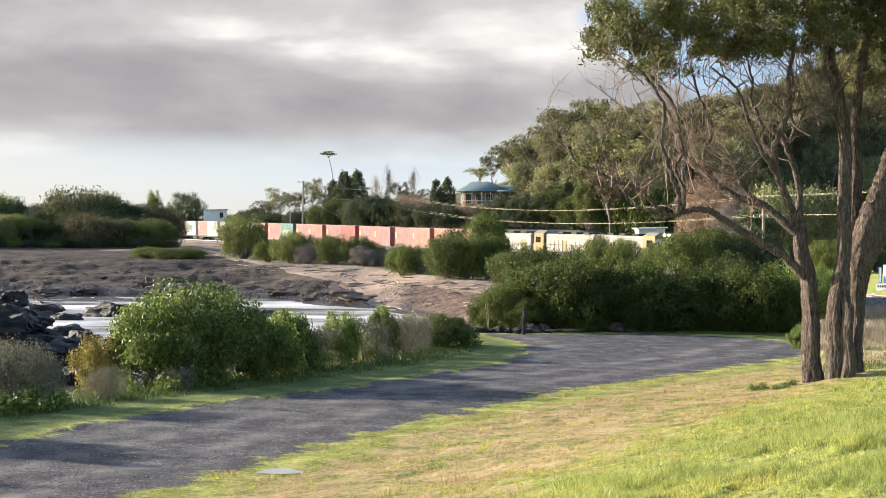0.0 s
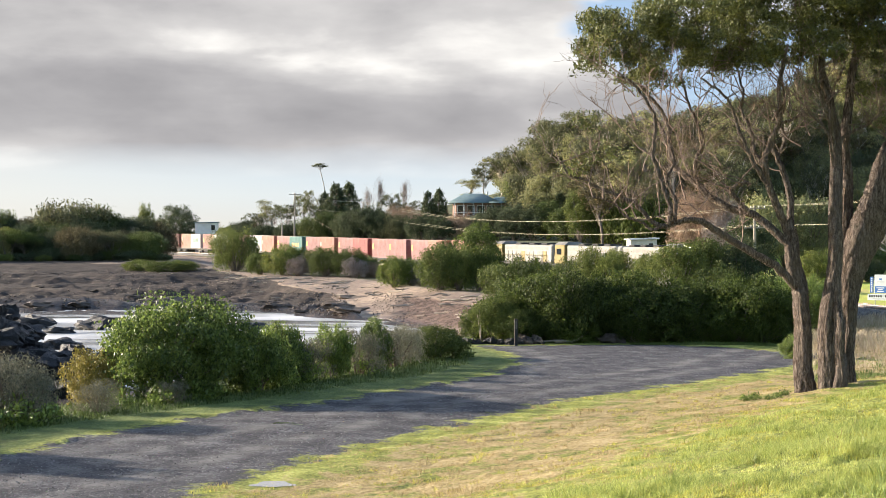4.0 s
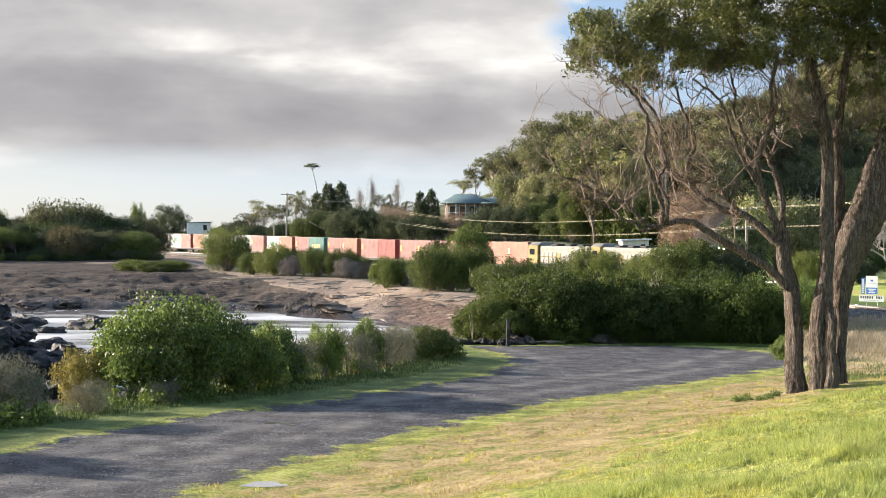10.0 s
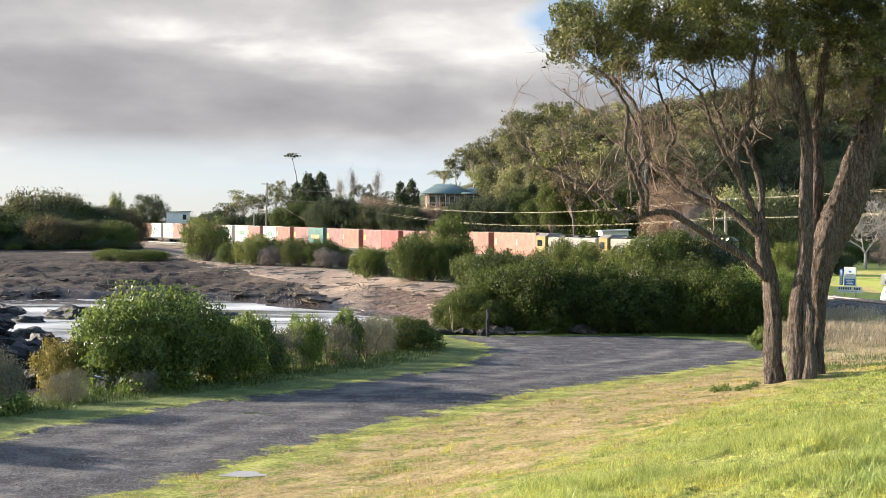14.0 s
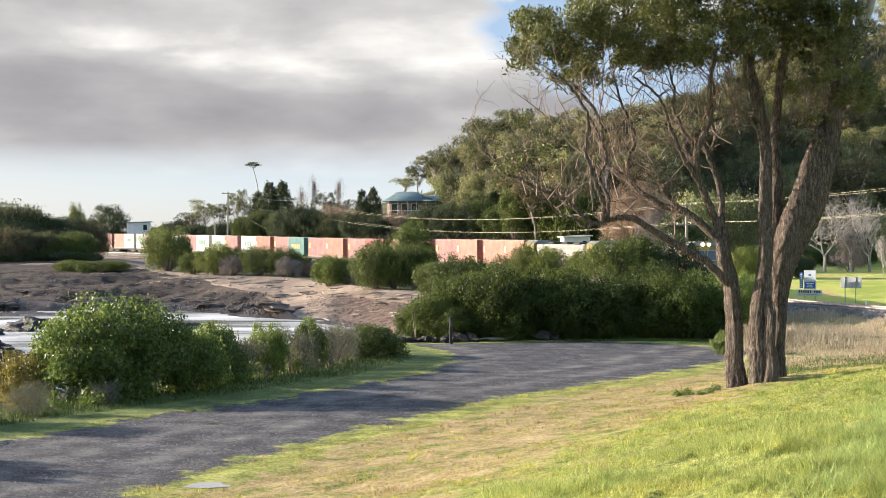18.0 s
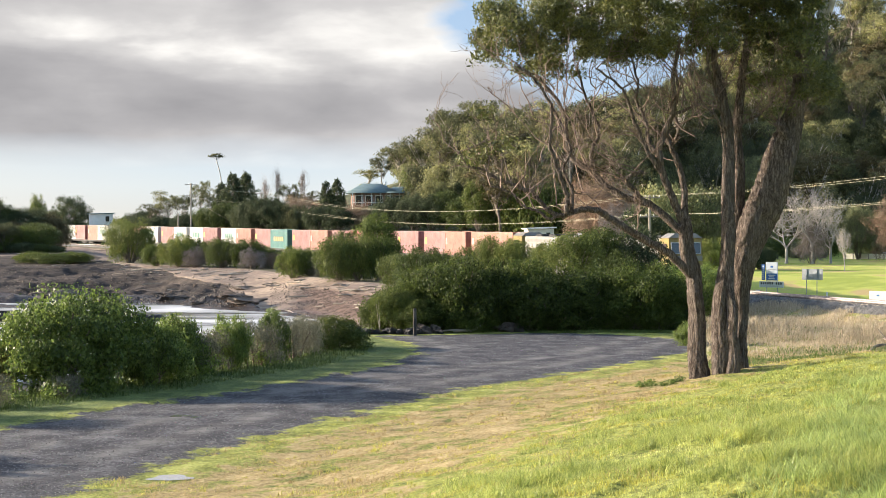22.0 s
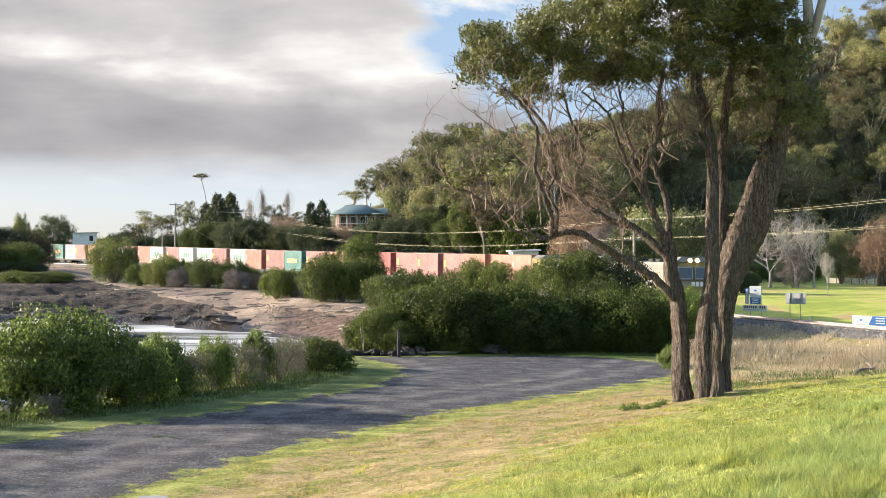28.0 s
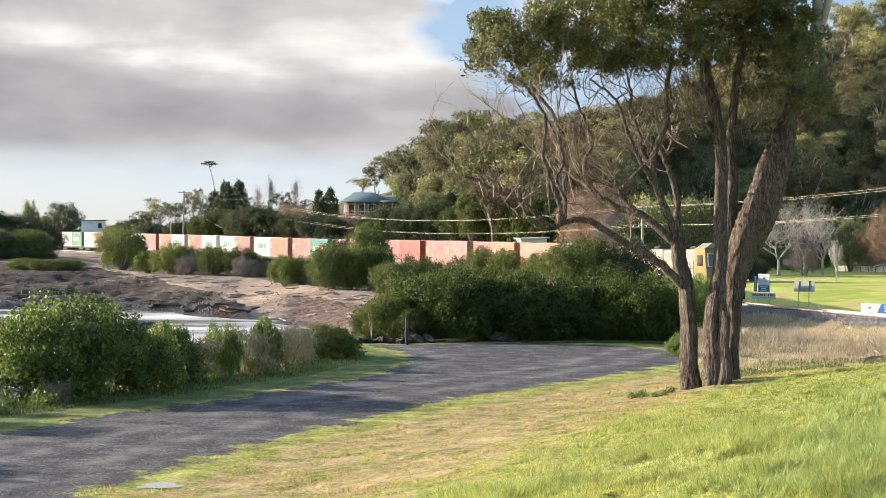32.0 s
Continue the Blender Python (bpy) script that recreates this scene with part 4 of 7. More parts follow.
# ---- the large gum by the track ----
def hero_gum():
    rng = np.random.default_rng(11)
    S = 68.0

    def P(px, py, d=0.0):
        return np.array([(px - 1245) / S, d, (703 - py) / S])

    ob = empty("eucalyptus_tree", pose(7.098, 30.702, 0.572) @ Matrix.Diagonal((0.84, 0.84, 0.84, 1)), "large gum with four furrowed brown trunks and a leafy crown", "tree")
    def T(pts, depth):
        """Places along a stem: across, down, and depths that change evenly along it."""
        ds = np.interp(np.linspace(0, 1, len(pts)), np.linspace(0, 1, len(depth)), depth)
        return [np.array([(q[0] - 1256.4) / 66.6, d, (686.3 - q[1]) / 66.6]) for q, d in zip(pts, ds)]

    def stem(pts, widths, depth, flute=1.0):
        """A trunk with furrowed bark; half widths go with the places."""
        n, seg = 110, 48
        L = smooth_line(T(pts, depth), n)
        u = np.linspace(0, 1, n)
        L[:, :2] += 0.02 * np.stack([np.sin(u * 23 + widths[0]), np.cos(u * 19 + widths[1])], 1)
        R = np.interp(u, np.linspace(0, 1, len(widths)), widths) / S
        k = np.hanning(9)
        R = np.convolve(np.pad(R, 4, mode="edge"), k / k.sum(), mode="valid")
        th = np.linspace(0, 2 * np.pi, seg, endpoint=False)
        V, Q = tube(L, R, seg)
        V = V.reshape(n, seg, 3)
        zz = L[:, 2][:, None]
        wob = np.sin(zz * 1.7 + widths[0]) + 0.6 * np.sin(zz * 4.3 + th * 2) + 0.5 * np.sin(zz * 7.1 - th * 3)
        fur = np.abs(np.sin(th * 4.5 + 0.6 * wob)) * 0.55 + np.abs(np.sin(th * 8 - 0.8 * wob + 0.9 * zz)) * 0.45
        flake = np.sin(th * 7 + zz * 9 + 2 * wob) * np.sin(zz * 13 - th * 4)
        k = 0.09 * np.sin(th * 3 + zz * 1.1) + flute * 0.13 * (fur - 0.6) + 0.05 * flake + 0.035 * rng.normal(size=(n, seg))
        V = L[:, None, :] + (V - L[:, None, :]) * (1 + k)[..., None]
        obj("trunk", smooth(mesh_from("trunk", V.reshape(-1, 3), Q)), M["bark"], ob)
        return L

    stem([(1222, 716), (1220, 690), (1218, 650), (1217, 600), (1216, 560), (1212, 520), (1204, 485), (1198, 450), (1195, 415)], (24, 18, 15.5, 14.5, 13.5, 13, 13, 12, 10.5), (-0.1, 0.0, 0.1))
    stem([(1254, 714), (1254, 690), (1251, 650), (1250, 610), (1252, 570), (1257, 530), (1263, 490), (1267, 440), (1268, 400), (1270, 340), (1271, 290), (1272, 250), (1262, 200), (1250, 150), (1246, 100)],
         (23, 17, 15, 14, 13, 12.5, 12, 12, 11.5, 10.5, 9.5, 8.5, 7, 5.5, 4), (-0.5, -0.45, -0.3, 0.0, 0.2))
    stem([(1270, 712), (1270, 680), (1270, 640), (1268, 590), (1267, 550), (1266, 500), (1268, 455)], (14, 11.5, 10, 9.5, 9, 7, 3), (-0.72, -0.66, -0.3))
    stem([(1290, 500), (1294, 450), (1299, 390), (1300, 340), (1299, 290), (1300, 240), (1308, 180), (1320, 110), (1330, 40)], (11, 10.5, 9.5, 9, 8.5, 8, 7, 6, 5), (0.35, 0.6, 0.9))
    stem([(1298, 704), (1296, 665), (1295, 620), (1296, 570), (1299, 520), (1307, 475), (1320, 430), (1336, 392), (1353, 350), (1369, 300), (1381, 262), (1393, 215), (1400, 160), (1407, 90), (1412, 30)],
         (22, 17, 15.5, 16, 19, 25, 29.5, 31, 29, 25.5, 20, 13, 12, 11, 10), (0.35, 0.3, 0.15, 0.0, -0.1))
    # limbs: crooked, each with its thickness at root and tip
    limbs = [
        ([(1203, 514), (1165, 478), (1130, 458), (1095, 438), (1060, 418), (1035, 403), (1010, 402), (985, 408), (965, 412)], 10, 5.5, (-0.1, -0.7, -1.3)),
        ([(966, 412), (945, 400), (925, 376), (895, 362), (865, 352), (840, 338), (815, 330), (800, 308)], 5.5, 1.8, (-1.3, -2.0)),
        ([(968, 411), (950, 418), (935, 405), (905, 395), (880, 372), (850, 365)], 4, 1.5, (-1.3, -1.5, -2.2)),
        ([(980, 408), (982, 385), (970, 348), (956, 312), (950, 288), (956, 250), (945, 215), (925, 188), (893, 160)], 6, 2.4, (-1.25, -1.5, -1.7)),
        ([(988, 405), (992, 372), (978, 335), (990, 300), (978, 262), (960, 225)], 4.5, 2, (-1.25, -1.0, -0.7)),
        ([(1195, 442), (1160, 410), (1130, 388), (1100, 380), (1075, 366), (1050, 345), (1030, 325), (1010, 312), (1000, 285), (997, 245), (988, 213), (968, 188), (945, 160)], 10, 3.4, (0.0, 0.5, 0.9, 1.1)),
        ([(1194, 425), (1176, 385), (1160, 350), (1150, 310), (1158, 265), (1172, 225), (1168, 180), (1180, 110)], 10, 4, (0.1, -0.3, -0.7)),
        ([(1196, 425), (1199, 375), (1192, 330), (1178, 290), (1170, 262), (1184, 238), (1205, 226), (1228, 216)], 9, 2.5, (0.1, 0.5, 0.8)),
        ([(1162, 352), (1140, 320), (1122, 290), (1102, 250), (1090, 215), (1070, 188), (1035, 165)], 6, 2.2, (-0.1, -0.5, -0.9)),
        ([(1150, 312), (1132, 282), (1130, 250), (1115, 215), (1120, 180), (1108, 130)], 5, 2.2, (-0.3, 0.1, 0.5)),
        ([(1180, 292), (1196, 262), (1190, 225), (1200, 190), (1192, 140)], 5, 2.5, (0.7, 0.9, 1.2)),
        ([(1045, 340), (1040, 300), (1052, 262), (1035, 225), (1020, 190), (1010, 150)], 5, 2.2, (0.7, 0.3, 0.0)),
        ([(1268, 285), (1262, 252), (1250, 218), (1235, 182), (1226, 150), (1222, 95)], 6, 3, (-0.1, -0.5, -0.9)),
        ([(1266, 305), (1256, 266), (1240, 242), (1220, 228), (1205, 205)], 3.6, 1.6, (-0.1, -0.6, -1.0)),
        ([(1274, 272), (1290, 255), (1312, 244), (1335, 226), (1350, 196)], 4, 2, (0.0, -0.3, -0.6)),
        ([(1300, 262), (1285, 225), (1282, 180), (1270, 130), (1278, 70)], 6, 3, (0.75, 1.1, 1.5)),
        ([(1395, 205), (1425, 172), (1450, 135), (1462, 95)], 6, 2.5, (-0.1, 0.3, 0.7)),
        ([(1385, 258), (1402, 240), (1416, 226)], 4, 1.8, (0.1, 0.3, 0.4)),
        ([(1376, 290), (1364, 270), (1355, 250)], 13, 9, (-0.1, -0.25, -0.35)),
        ([(1130, 390), (1110, 368), (1096, 354), (1104, 342), (1124, 336)], 6.5, 4, (0.2, 0.0, -0.1)),
    ]
    w = Wood()
    lines = [w.limb(T(pts, dep), 0.76 * r0 / S, 0.8 * r1 / S, 34, 9, wobble=0.014, rng=rng) for pts, r0, r1, dep in limbs]
    obj("limb", w.mesh("limb"), M["bark"], ob, "brown crooked limbs")
    w = Wood()
    w.limb([P(1404, 150, 0.1), P(1422, 90, -0.2), P(1426, 30, -0.3), P(1420, -40, -0.3)], 0.15, 0.12, 12, 10)
    w.limb([P(1424, 95, -0.2), P(1438, 50, -0.3), P(1452, -10, -0.4), P(1464, -60, -0.4)], 0.12, 0.1, 12, 10)
    obj("upper_limb", w.mesh("upper_limb"), M["bark_pale"], ob, "pale smooth upper limbs")
    # bare twigs below the crown
    t = Wood()
    for L in lines:
        for f in np.linspace(0.35, 1.0, 7):
            p = L[int(f * (len(L) - 1))]
            way = np.array([rng.normal() * 0.7 - 0.25, rng.normal() * 0.7, 0.6])
            t.twigs(rng, p, way, rng.uniform(0.8, 1.7), 0.02, 2, 3, 0.12, 0.6)
    for _ in range(26):
        p = P(rng.uniform(850, 1230), rng.uniform(190, 380), rng.uniform(-1.5, 1.5))
        t.twigs(rng, p, (rng.normal() * 0.6 - 0.3, rng.normal() * 0.5, 0.7), rng.uniform(0.9, 1.8), 0.022, 2, 3, 0.1, 0.6)
    obj("twig", t.mesh("twig"), M["twig"], ob, "bare reddish-brown twigs")
    # crown
    blobs = []
    spec = [(885, 105, 80, 62), (860, 90, 55, 45), (950, 140, 95, 50), (985, 70, 100, 70), (1070, 95, 100, 75), (1040, 20, 120, 70), (1150, 30, 120, 80), (1130, 120, 62, 40),
            (1260, 20, 130, 95), (1240, 110, 55, 42), (1330, 90, 90, 85), (1385, 125, 65, 80), (1415, 200, 45, 55), (1320, 0, 95, 80), (1200, -60, 160, 80), (1050, -70, 110, 60), (1290, -90, 100, 90),
            (1350, 170, 50, 30)]
    for px, py, rx, rz in spec:
        for d in (-1.6, 0.2, 1.9):
            c = P(px, py, d + rng.normal() * 0.3) + rng.normal(size=3) * [0.15, 0, 0.12]
            blobs.append((c, (rx / S * 0.95, 1.3, rz / S * 0.95)))
    me = crown("crown", rng, blobs, 150000, 0.118, 0.3, 0.55, 0.7, -0.9, 0.18, 0.95, 0.7)
    obj("crown", me, M["leaf_gum"], ob, "dense grey-green sickle leaves")
    extra = [(P(820, 250, -1.8), (0.5, 0.5, 0.3)), (P(850, 300, -1.9), (0.6, 0.6, 0.25)), (P(1105, 370, 0.2), (0.35, 0.3, 0.15)), (P(800, 330, -2.0), (0.5, 0.5, 0.3)), (P(815, 150, -1.5), (0.4, 0.5, 0.3)), (P(1350, 240, -0.3), (0.5, 0.4, 0.2))]
    obj("leaf_spray", crown("leaf_spray", rng, extra, 900, 0.13, 0.32, 0.6, 0.4, -1, 0.4, 1.0), M["leaf_gum"], ob, "thin sprays of leaves")


# ---- plants: places ----
def scatter_plants():
    rng = np.random.default_rng(5)
    gums = [far_gum(20 + k, 13 + k % 3, 4.2 + 0.4 * (k % 2), 0.5 + 0.05 * (k % 3), 4200, 0.33, 6 + k % 2) for k in range(6)]
    domes = [dome_bush(40 + k, 2.0, 1.9, 15000, 0.088, 38, 0.5) for k in range(4)]
    small = [dome_bush(44 + k, 2.0, 1.9, 4200, 0.145, 26) for k in range(4)]
    for k in range(4):
        TALL[tuple(me.name for me in domes[k])] = dome_bush(140 + k, 2.0, 4.4, 17000, 0.105, 52)
        TALL[tuple(me.name for me in small[k])] = dome_bush(144 + k, 2.0, 4.4, 5200, 0.18, 46)
    lush = [round_bush(55 + k, 3.0, 3.6, 5000, 0.28, 13, 0.5, -0.6) for k in range(3)]
    cyp = [cypress(60 + k) for k in range(2)]
    bare = [bare_tree(70 + k) for k in range(3)]
    haze = [round_bush(75 + k, 3.4, 3.6, 9000, 0.5, 16, 0.05, -0.6) for k in range(2)]
    poplar = [bare_tree(80 + k, 11.0, 0.55, 4, 4, 0.22, 0.16, 6) for k in range(2)]
    bf, bp = M["bark_far"], M["bark_pale"]
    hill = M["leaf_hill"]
    far, olive, dark, coast = M["leaf_far_gum"], M["leaf_olive"], M["leaf_dark"], M["leaf_coast"]

    def tur():
        return rng.uniform(0, 360)

    # forest on the hill: gums above, shrubs below
    SKYLINE = ((-1, 0.2, 1.2, 1.8, 2.5, 4, 8, 11.5, 13, 16, 20), (2.2, 3.1, 3.7, 4.2, 4.9, 5.0, 5.2, 5.8, 8, 11, 13))
    n = 0
    while n < 430:
        az, r = rng.uniform(0.2, 27), rng.uniform(235, 430)
        start = float(np.interp(az, [0, 1.5, 4, 8, 11, 13, 20, 27], [330, 285, 250, 245, 262, 282, 292, 300]))
        if r < start or (az > 23 and rng.random() < 0.5) or (r > 370 and rng.random() < 0.55):
            continue
        x, y, _ = pol(az, r)
        k = rng.random()
        if k < 0.42:
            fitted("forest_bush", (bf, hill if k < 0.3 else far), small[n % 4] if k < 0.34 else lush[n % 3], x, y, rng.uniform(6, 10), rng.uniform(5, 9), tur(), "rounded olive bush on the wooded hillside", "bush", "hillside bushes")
        else:
            h = min(rng.uniform(10, 16.5), EYE + r * math.tan(radians(rng.uniform(0.84, 1.0) * float(np.interp(az, SKYLINE[0], SKYLINE[1])))) - gz(x, y))
            if h < 5:
                continue
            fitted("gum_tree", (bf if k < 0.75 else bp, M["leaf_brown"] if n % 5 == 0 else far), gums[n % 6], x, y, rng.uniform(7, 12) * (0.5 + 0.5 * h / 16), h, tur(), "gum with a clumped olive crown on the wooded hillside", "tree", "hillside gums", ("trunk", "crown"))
        n += 1
    for k in range(130):
        az, r = rng.uniform(9.5, 24), rng.uniform(268, 345)
        x, y, _ = pol(az, r)
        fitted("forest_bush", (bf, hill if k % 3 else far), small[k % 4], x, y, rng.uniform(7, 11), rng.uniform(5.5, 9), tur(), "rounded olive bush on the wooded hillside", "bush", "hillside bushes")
    # gums around the house
    for az, r, w, el in ((-1.0, 322, 7, 2.5), (-0.4, 318, 8, 3.1), (0.2, 312, 9, 3.5), (0.7, 316, 8, 3.4), (1.2, 300, 9, 4.0), (1.9, 295, 10, 4.4), (2.5, 300, 11, 5.1), (3.1, 312, 10, 5.0), (3.8, 296, 11, 5.1), (4.6, 285, 11, 4.7), (5.3, 292, 11, 4.9),
                         (6.1, 282, 11, 4.8), (6.9, 290, 11, 5.1), (7.8, 285, 11, 5.2), (8.8, 290, 11, 5.3), (10.0, 292, 11, 5.6), (11.4, 300, 11, 5.9)):
        reaching("gum_tree", (bp, far), gums[rng.integers(0, 6)], az, r, w, el, tur(), "tall pale-stemmed gum behind the green-roofed house", "tree", "hillside gums", ("trunk", "crown"))
    for az, r, w, el in ((-0.9, 312, 6, 1.8), (1.3, 288, 5, 1.7), (0.95, 292, 7, 2.4), (1.2, 284, 7, 2.6), (2.0, 276, 8, 2.6), (2.9, 270, 8, 2.8), (3.8, 266, 8, 3.0), (1.6, 262, 7, 1.9), (0.5, 268, 6, 1.25)):
        reaching("hillside_bush", (bf, far if az > 1 else olive), lush[rng.integers(0, 3)], az, r, w, el, tur(), "olive bush beside the green-roofed house", "bush", "hillside bushes")
    # headland wood at the far shore
    wood = [canopy_tree(64 + k, 8.0, 4.2 + 0.3 * k, 11000, 4 + k) for k in range(3)]
    for k in range(60):
        az = -26.5 + 13.0 * (k + rng.random()) / 60
        row = k % 3
        r = 236 + 9 * row + rng.uniform(-3, 3)
        h = float(np.interp(az, [-26, -20, -18.6, -17, -15, -13.9, -13.2, -12.4], [9.6, 9.0, 9.4, 9.6, 8.8, 7.2, 5.4, 4.2])) * (0.62 + 0.19 * row) * rng.uniform(0.72, 1.08)
        x, y, _ = pol(az, r)
        fitted("coastal_tree", (bf, (dark, olive, far, M["leaf_brown"], dark, olive, far)[k % 7]), wood[k % 3] if k % 5 in (1, 3) else domes[k % 4], x, y, h * rng.uniform(1.05, 1.5), h, tur(), "wind-shaped coastal tree with a domed canopy over bare stems", "tree", "headland trees", ("trunk", "crown"))
    for k in range(62):
        az = -26.5 + (13.4 if k % 2 else 12.4) * (k + rng.random()) / 62
        x, y, _ = pol(az, (233 if k % 2 else 256) + rng.uniform(-1.5, 2))
        h = rng.uniform(1.0, 2.4) if k % 2 else rng.uniform(4.0, 5.4)
        fitted("coastal_bush", (bf, dark if k % 3 else olive), domes[k % 4], x, y, h * rng.uniform(1.5, 2.4), h, tur(), "low dark bush under the headland trees", "bush", "beach bushes")
    for az, r, w, h in ((-14.0, 285, 3.5, 10.5), (-13.23, 200, 6.0, 1.7), (-12.6, 202, 5.0, 1.6), (-14.2, 205, 5, 1.8)):
        x, y, _ = pol(az, r)
        fitted("coastal_bush", (bf, olive), domes[rng.integers(0, 4)], x, y, w, h, tur(), "rounded green bush at the head of the beach", "bush", "beach bushes")
    for az, r, w, el in ((-12.75, 322, 8.3, 1.28), (-13.5, 324, 5, 0.75), (-11.0, 322, 3, 0.35), (-10.4, 318, 6, 0.6), (-9.9, 312, 5, 0.75)):
        reaching("coastal_tree", (bf, dark), domes[rng.integers(0, 4)], az, r, w, el, tur(), "rounded green tree beyond the railway at the head of the beach", "tree", "headland trees")
    # bushes between beach and railway
    for az, r, w, h, v in ((-10.49, 194, 6.6, 5.9, 0), (-9.49, 178, 3.6, 2.8, 1), (-8.6, 174, 5.0, 3.9, 2), (-7.9, 176, 4.0, 3.4, 3), (-6.9, 169, 4.0, 3.6, 0), (-5.9, 167, 4.4, 3.5, 1), (-5.1, 170, 3.2, 2.6, 2), (-4.1, 139, 3.6, 3.1, 3), (-3.4, 140, 3.4, 2.9, 2),
                           (-2.2, 128, 4.6, 4.1, 2), (-1.5, 128, 4.0, 4.0, 0), (-0.6, 128, 4.3, 4.1, 1), (-0.7, 143, 4.8, 6.2, 3), (-2.0, 134, 2.6, 4.6, 2), (1.04, 107, 4.3, 3.6, 2), (0.3, 112, 3.6, 3.0, 0), (1.9, 106, 3.2, 3.2, 1)):
        x, y, _ = pol(az, r)
        fitted("coastal_bush", (bf, M["leaf_hedge"] if v % 2 else olive), domes[v], x, y, w, h, tur(), "dense rounded green bush between the beach and the railway", "bush", "beach bushes")
    # shrubs and trees on the rise behind the line
    for az, r, w, el, mt in ((-7.4, 270, 6, 0.85, olive), (-6.8, 268, 7, 1.05, olive), (-6.0, 262, 6, 1.05, dark), (-5.5, 258, 7, 1.28, dark), (-5.0, 256, 7, 1.25, dark), (-4.5, 254, 6, 1.05, dark), (-3.9, 252, 6, 0.95, far), (-3.1, 246, 5, 0.9, dark), (-2.3, 244, 6, 0.85, dark),
                             (-0.5, 246, 6, 0.95, dark), (0.1, 242, 6, 1.3, dark), (0.8, 238, 6.5, 1.35, dark), (1.5, 236, 6, 1.3, dark), (2.1, 236, 6, 1.5, olive), (2.8, 232, 7, 1.2, olive), (3.4, 226, 5, 1.9, olive), (4.1, 228, 7.5, 1.6, olive), (5.0, 225, 8, 1.5, olive), (5.9, 222, 8, 1.7, olive),
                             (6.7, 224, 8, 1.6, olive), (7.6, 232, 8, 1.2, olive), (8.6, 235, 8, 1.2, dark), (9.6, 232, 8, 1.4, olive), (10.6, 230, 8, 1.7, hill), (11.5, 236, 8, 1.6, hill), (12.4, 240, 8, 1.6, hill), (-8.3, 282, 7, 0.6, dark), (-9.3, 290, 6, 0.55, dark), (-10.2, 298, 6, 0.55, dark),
                             (-10.9, 300, 4, 0.45, olive), (-1.2, 252, 4, 0.7, dark), (9.8, 168, 4, 0.9, dark), (10.5, 170, 4, 0.5, dark), (-9.8, 292, 5, 0.45, dark)):
        reaching("dark_shrub", (bf, mt), (domes if abs(az + 2) < 7 else small)[rng.integers(0, 4)], az, r, w, el, tur(), "dense shrub on the rise behind the railway", "bush", "shrubs behind the railway")
    for az, r, w, el in ((-6.45, 285, 7.5, 2.15), (-5.95, 288, 7.5, 2.2), (-6.9, 290, 5, 1.8), (-2.75, 272, 5, 1.85), (-2.3, 274, 5, 1.95), (0.0, 270, 4, 1.2), (2.6, 262, 5, 1.8)):
        reaching("cypress_tree", (bf, dark), cyp[rng.integers(0, 2)], az, r, w, el, tur(), "broad dark cypress on the skyline above the railway", "tree", "cypresses", ("trunk", "crown"))
    for az, r, w, el in ((-9.0, 300, 7.5, 1.5), (-8.4, 303, 6, 1.35), (-7.7, 298, 5, 1.9), (-7.2, 296, 6, 1.7), (-4.1, 282, 6, 1.8), (-3.5, 286, 5, 1.5), (-9.6, 303, 6, 1.0)):
        reaching("gum_tree", (bp, far), gums[rng.integers(0, 6)], az, r, w, el, tur(), "open-crowned gum on the skyline", "tree", "hillside gums", ("trunk", "crown"))
    for az, r, el in ((-5.15, 300, 2.1), (-4.6, 300, 2.5), (-3.75, 302, 2.4)):
        reaching("poplar_tree", (M["twig"],), (poplar[rng.integers(0, 2)],), az, r, 2.8, el, tur(), "bare upright poplar with fine twigs on the skyline", "tree", "bare poplars", ("branch_crown",))
    for az, r, w, h, mt in ((-3.5, 262, 7, 6.0, "twig_rust"), (-1.6, 248, 8, 5.5, "twig_rust"), (8.2, 205, 6.5, 9.5, "twig_rust"), (9.2, 205, 7, 9.0, "twig_rust"), (9.9, 190, 5, 6.0, "twig_pale"), (15.6, 215, 10, 10.5, "twig_pale"), (16.6, 214, 11, 11.8, "twig_pale"), (17.3, 217, 9, 9.6, "twig_pale"),
                             (19.7, 236, 9, 11, "twig_rust"), (21.3, 236, 9, 11, "twig_rust"), (-11.2, 310, 5, 5, "twig"), (-9.3, 306, 7, 6, "twig"), (4.8, 236, 9, 8, "twig_rust")):
        x, y, _ = pol(az, r)
        fitted("bare_tree", (M[mt],), (bare[rng.integers(0, 3)],), x, y, w, h, tur(), "leafless bushy tree with a haze of fine twigs", "tree", "bare trees", ("branch_crown",))
    for az, r, w, h, mt in ((7.7, 212, 7.5, 10.5, "twig_haze"), (8.7, 212, 8.5, 11.5, "twig_haze"), (9.4, 210, 6, 9.5, "twig_haze_pale"), (8.9, 200, 5, 7.0, "twig_haze_pale"), (16.6, 215, 5.5, 6.0, "twig_haze_pale"), (19.9, 238, 8, 11.5, "twig_haze"),
                            (21.3, 238, 8, 11, "twig_haze"), (-3.6, 258, 6.5, 6.4, "twig_haze"), (-1.6, 246, 8, 4.4, "twig_haze"), (-4.0, 276, 5, 6.5, "twig_haze"), (4.6, 238, 9, 8.5, "twig_haze"), (22.5, 236, 7, 9, "twig_haze"), (-7.97, 171, 3.2, 2.6, "twig_haze_pale"), (-5.7, 165, 3.4, 2.5, "twig_haze_pale"), (-3.0, 139, 2.8, 2.3, "twig_haze_pale"), (-4.9, 166, 2.8, 2.0, "twig_haze")):
        x, y, _ = pol(az, r)
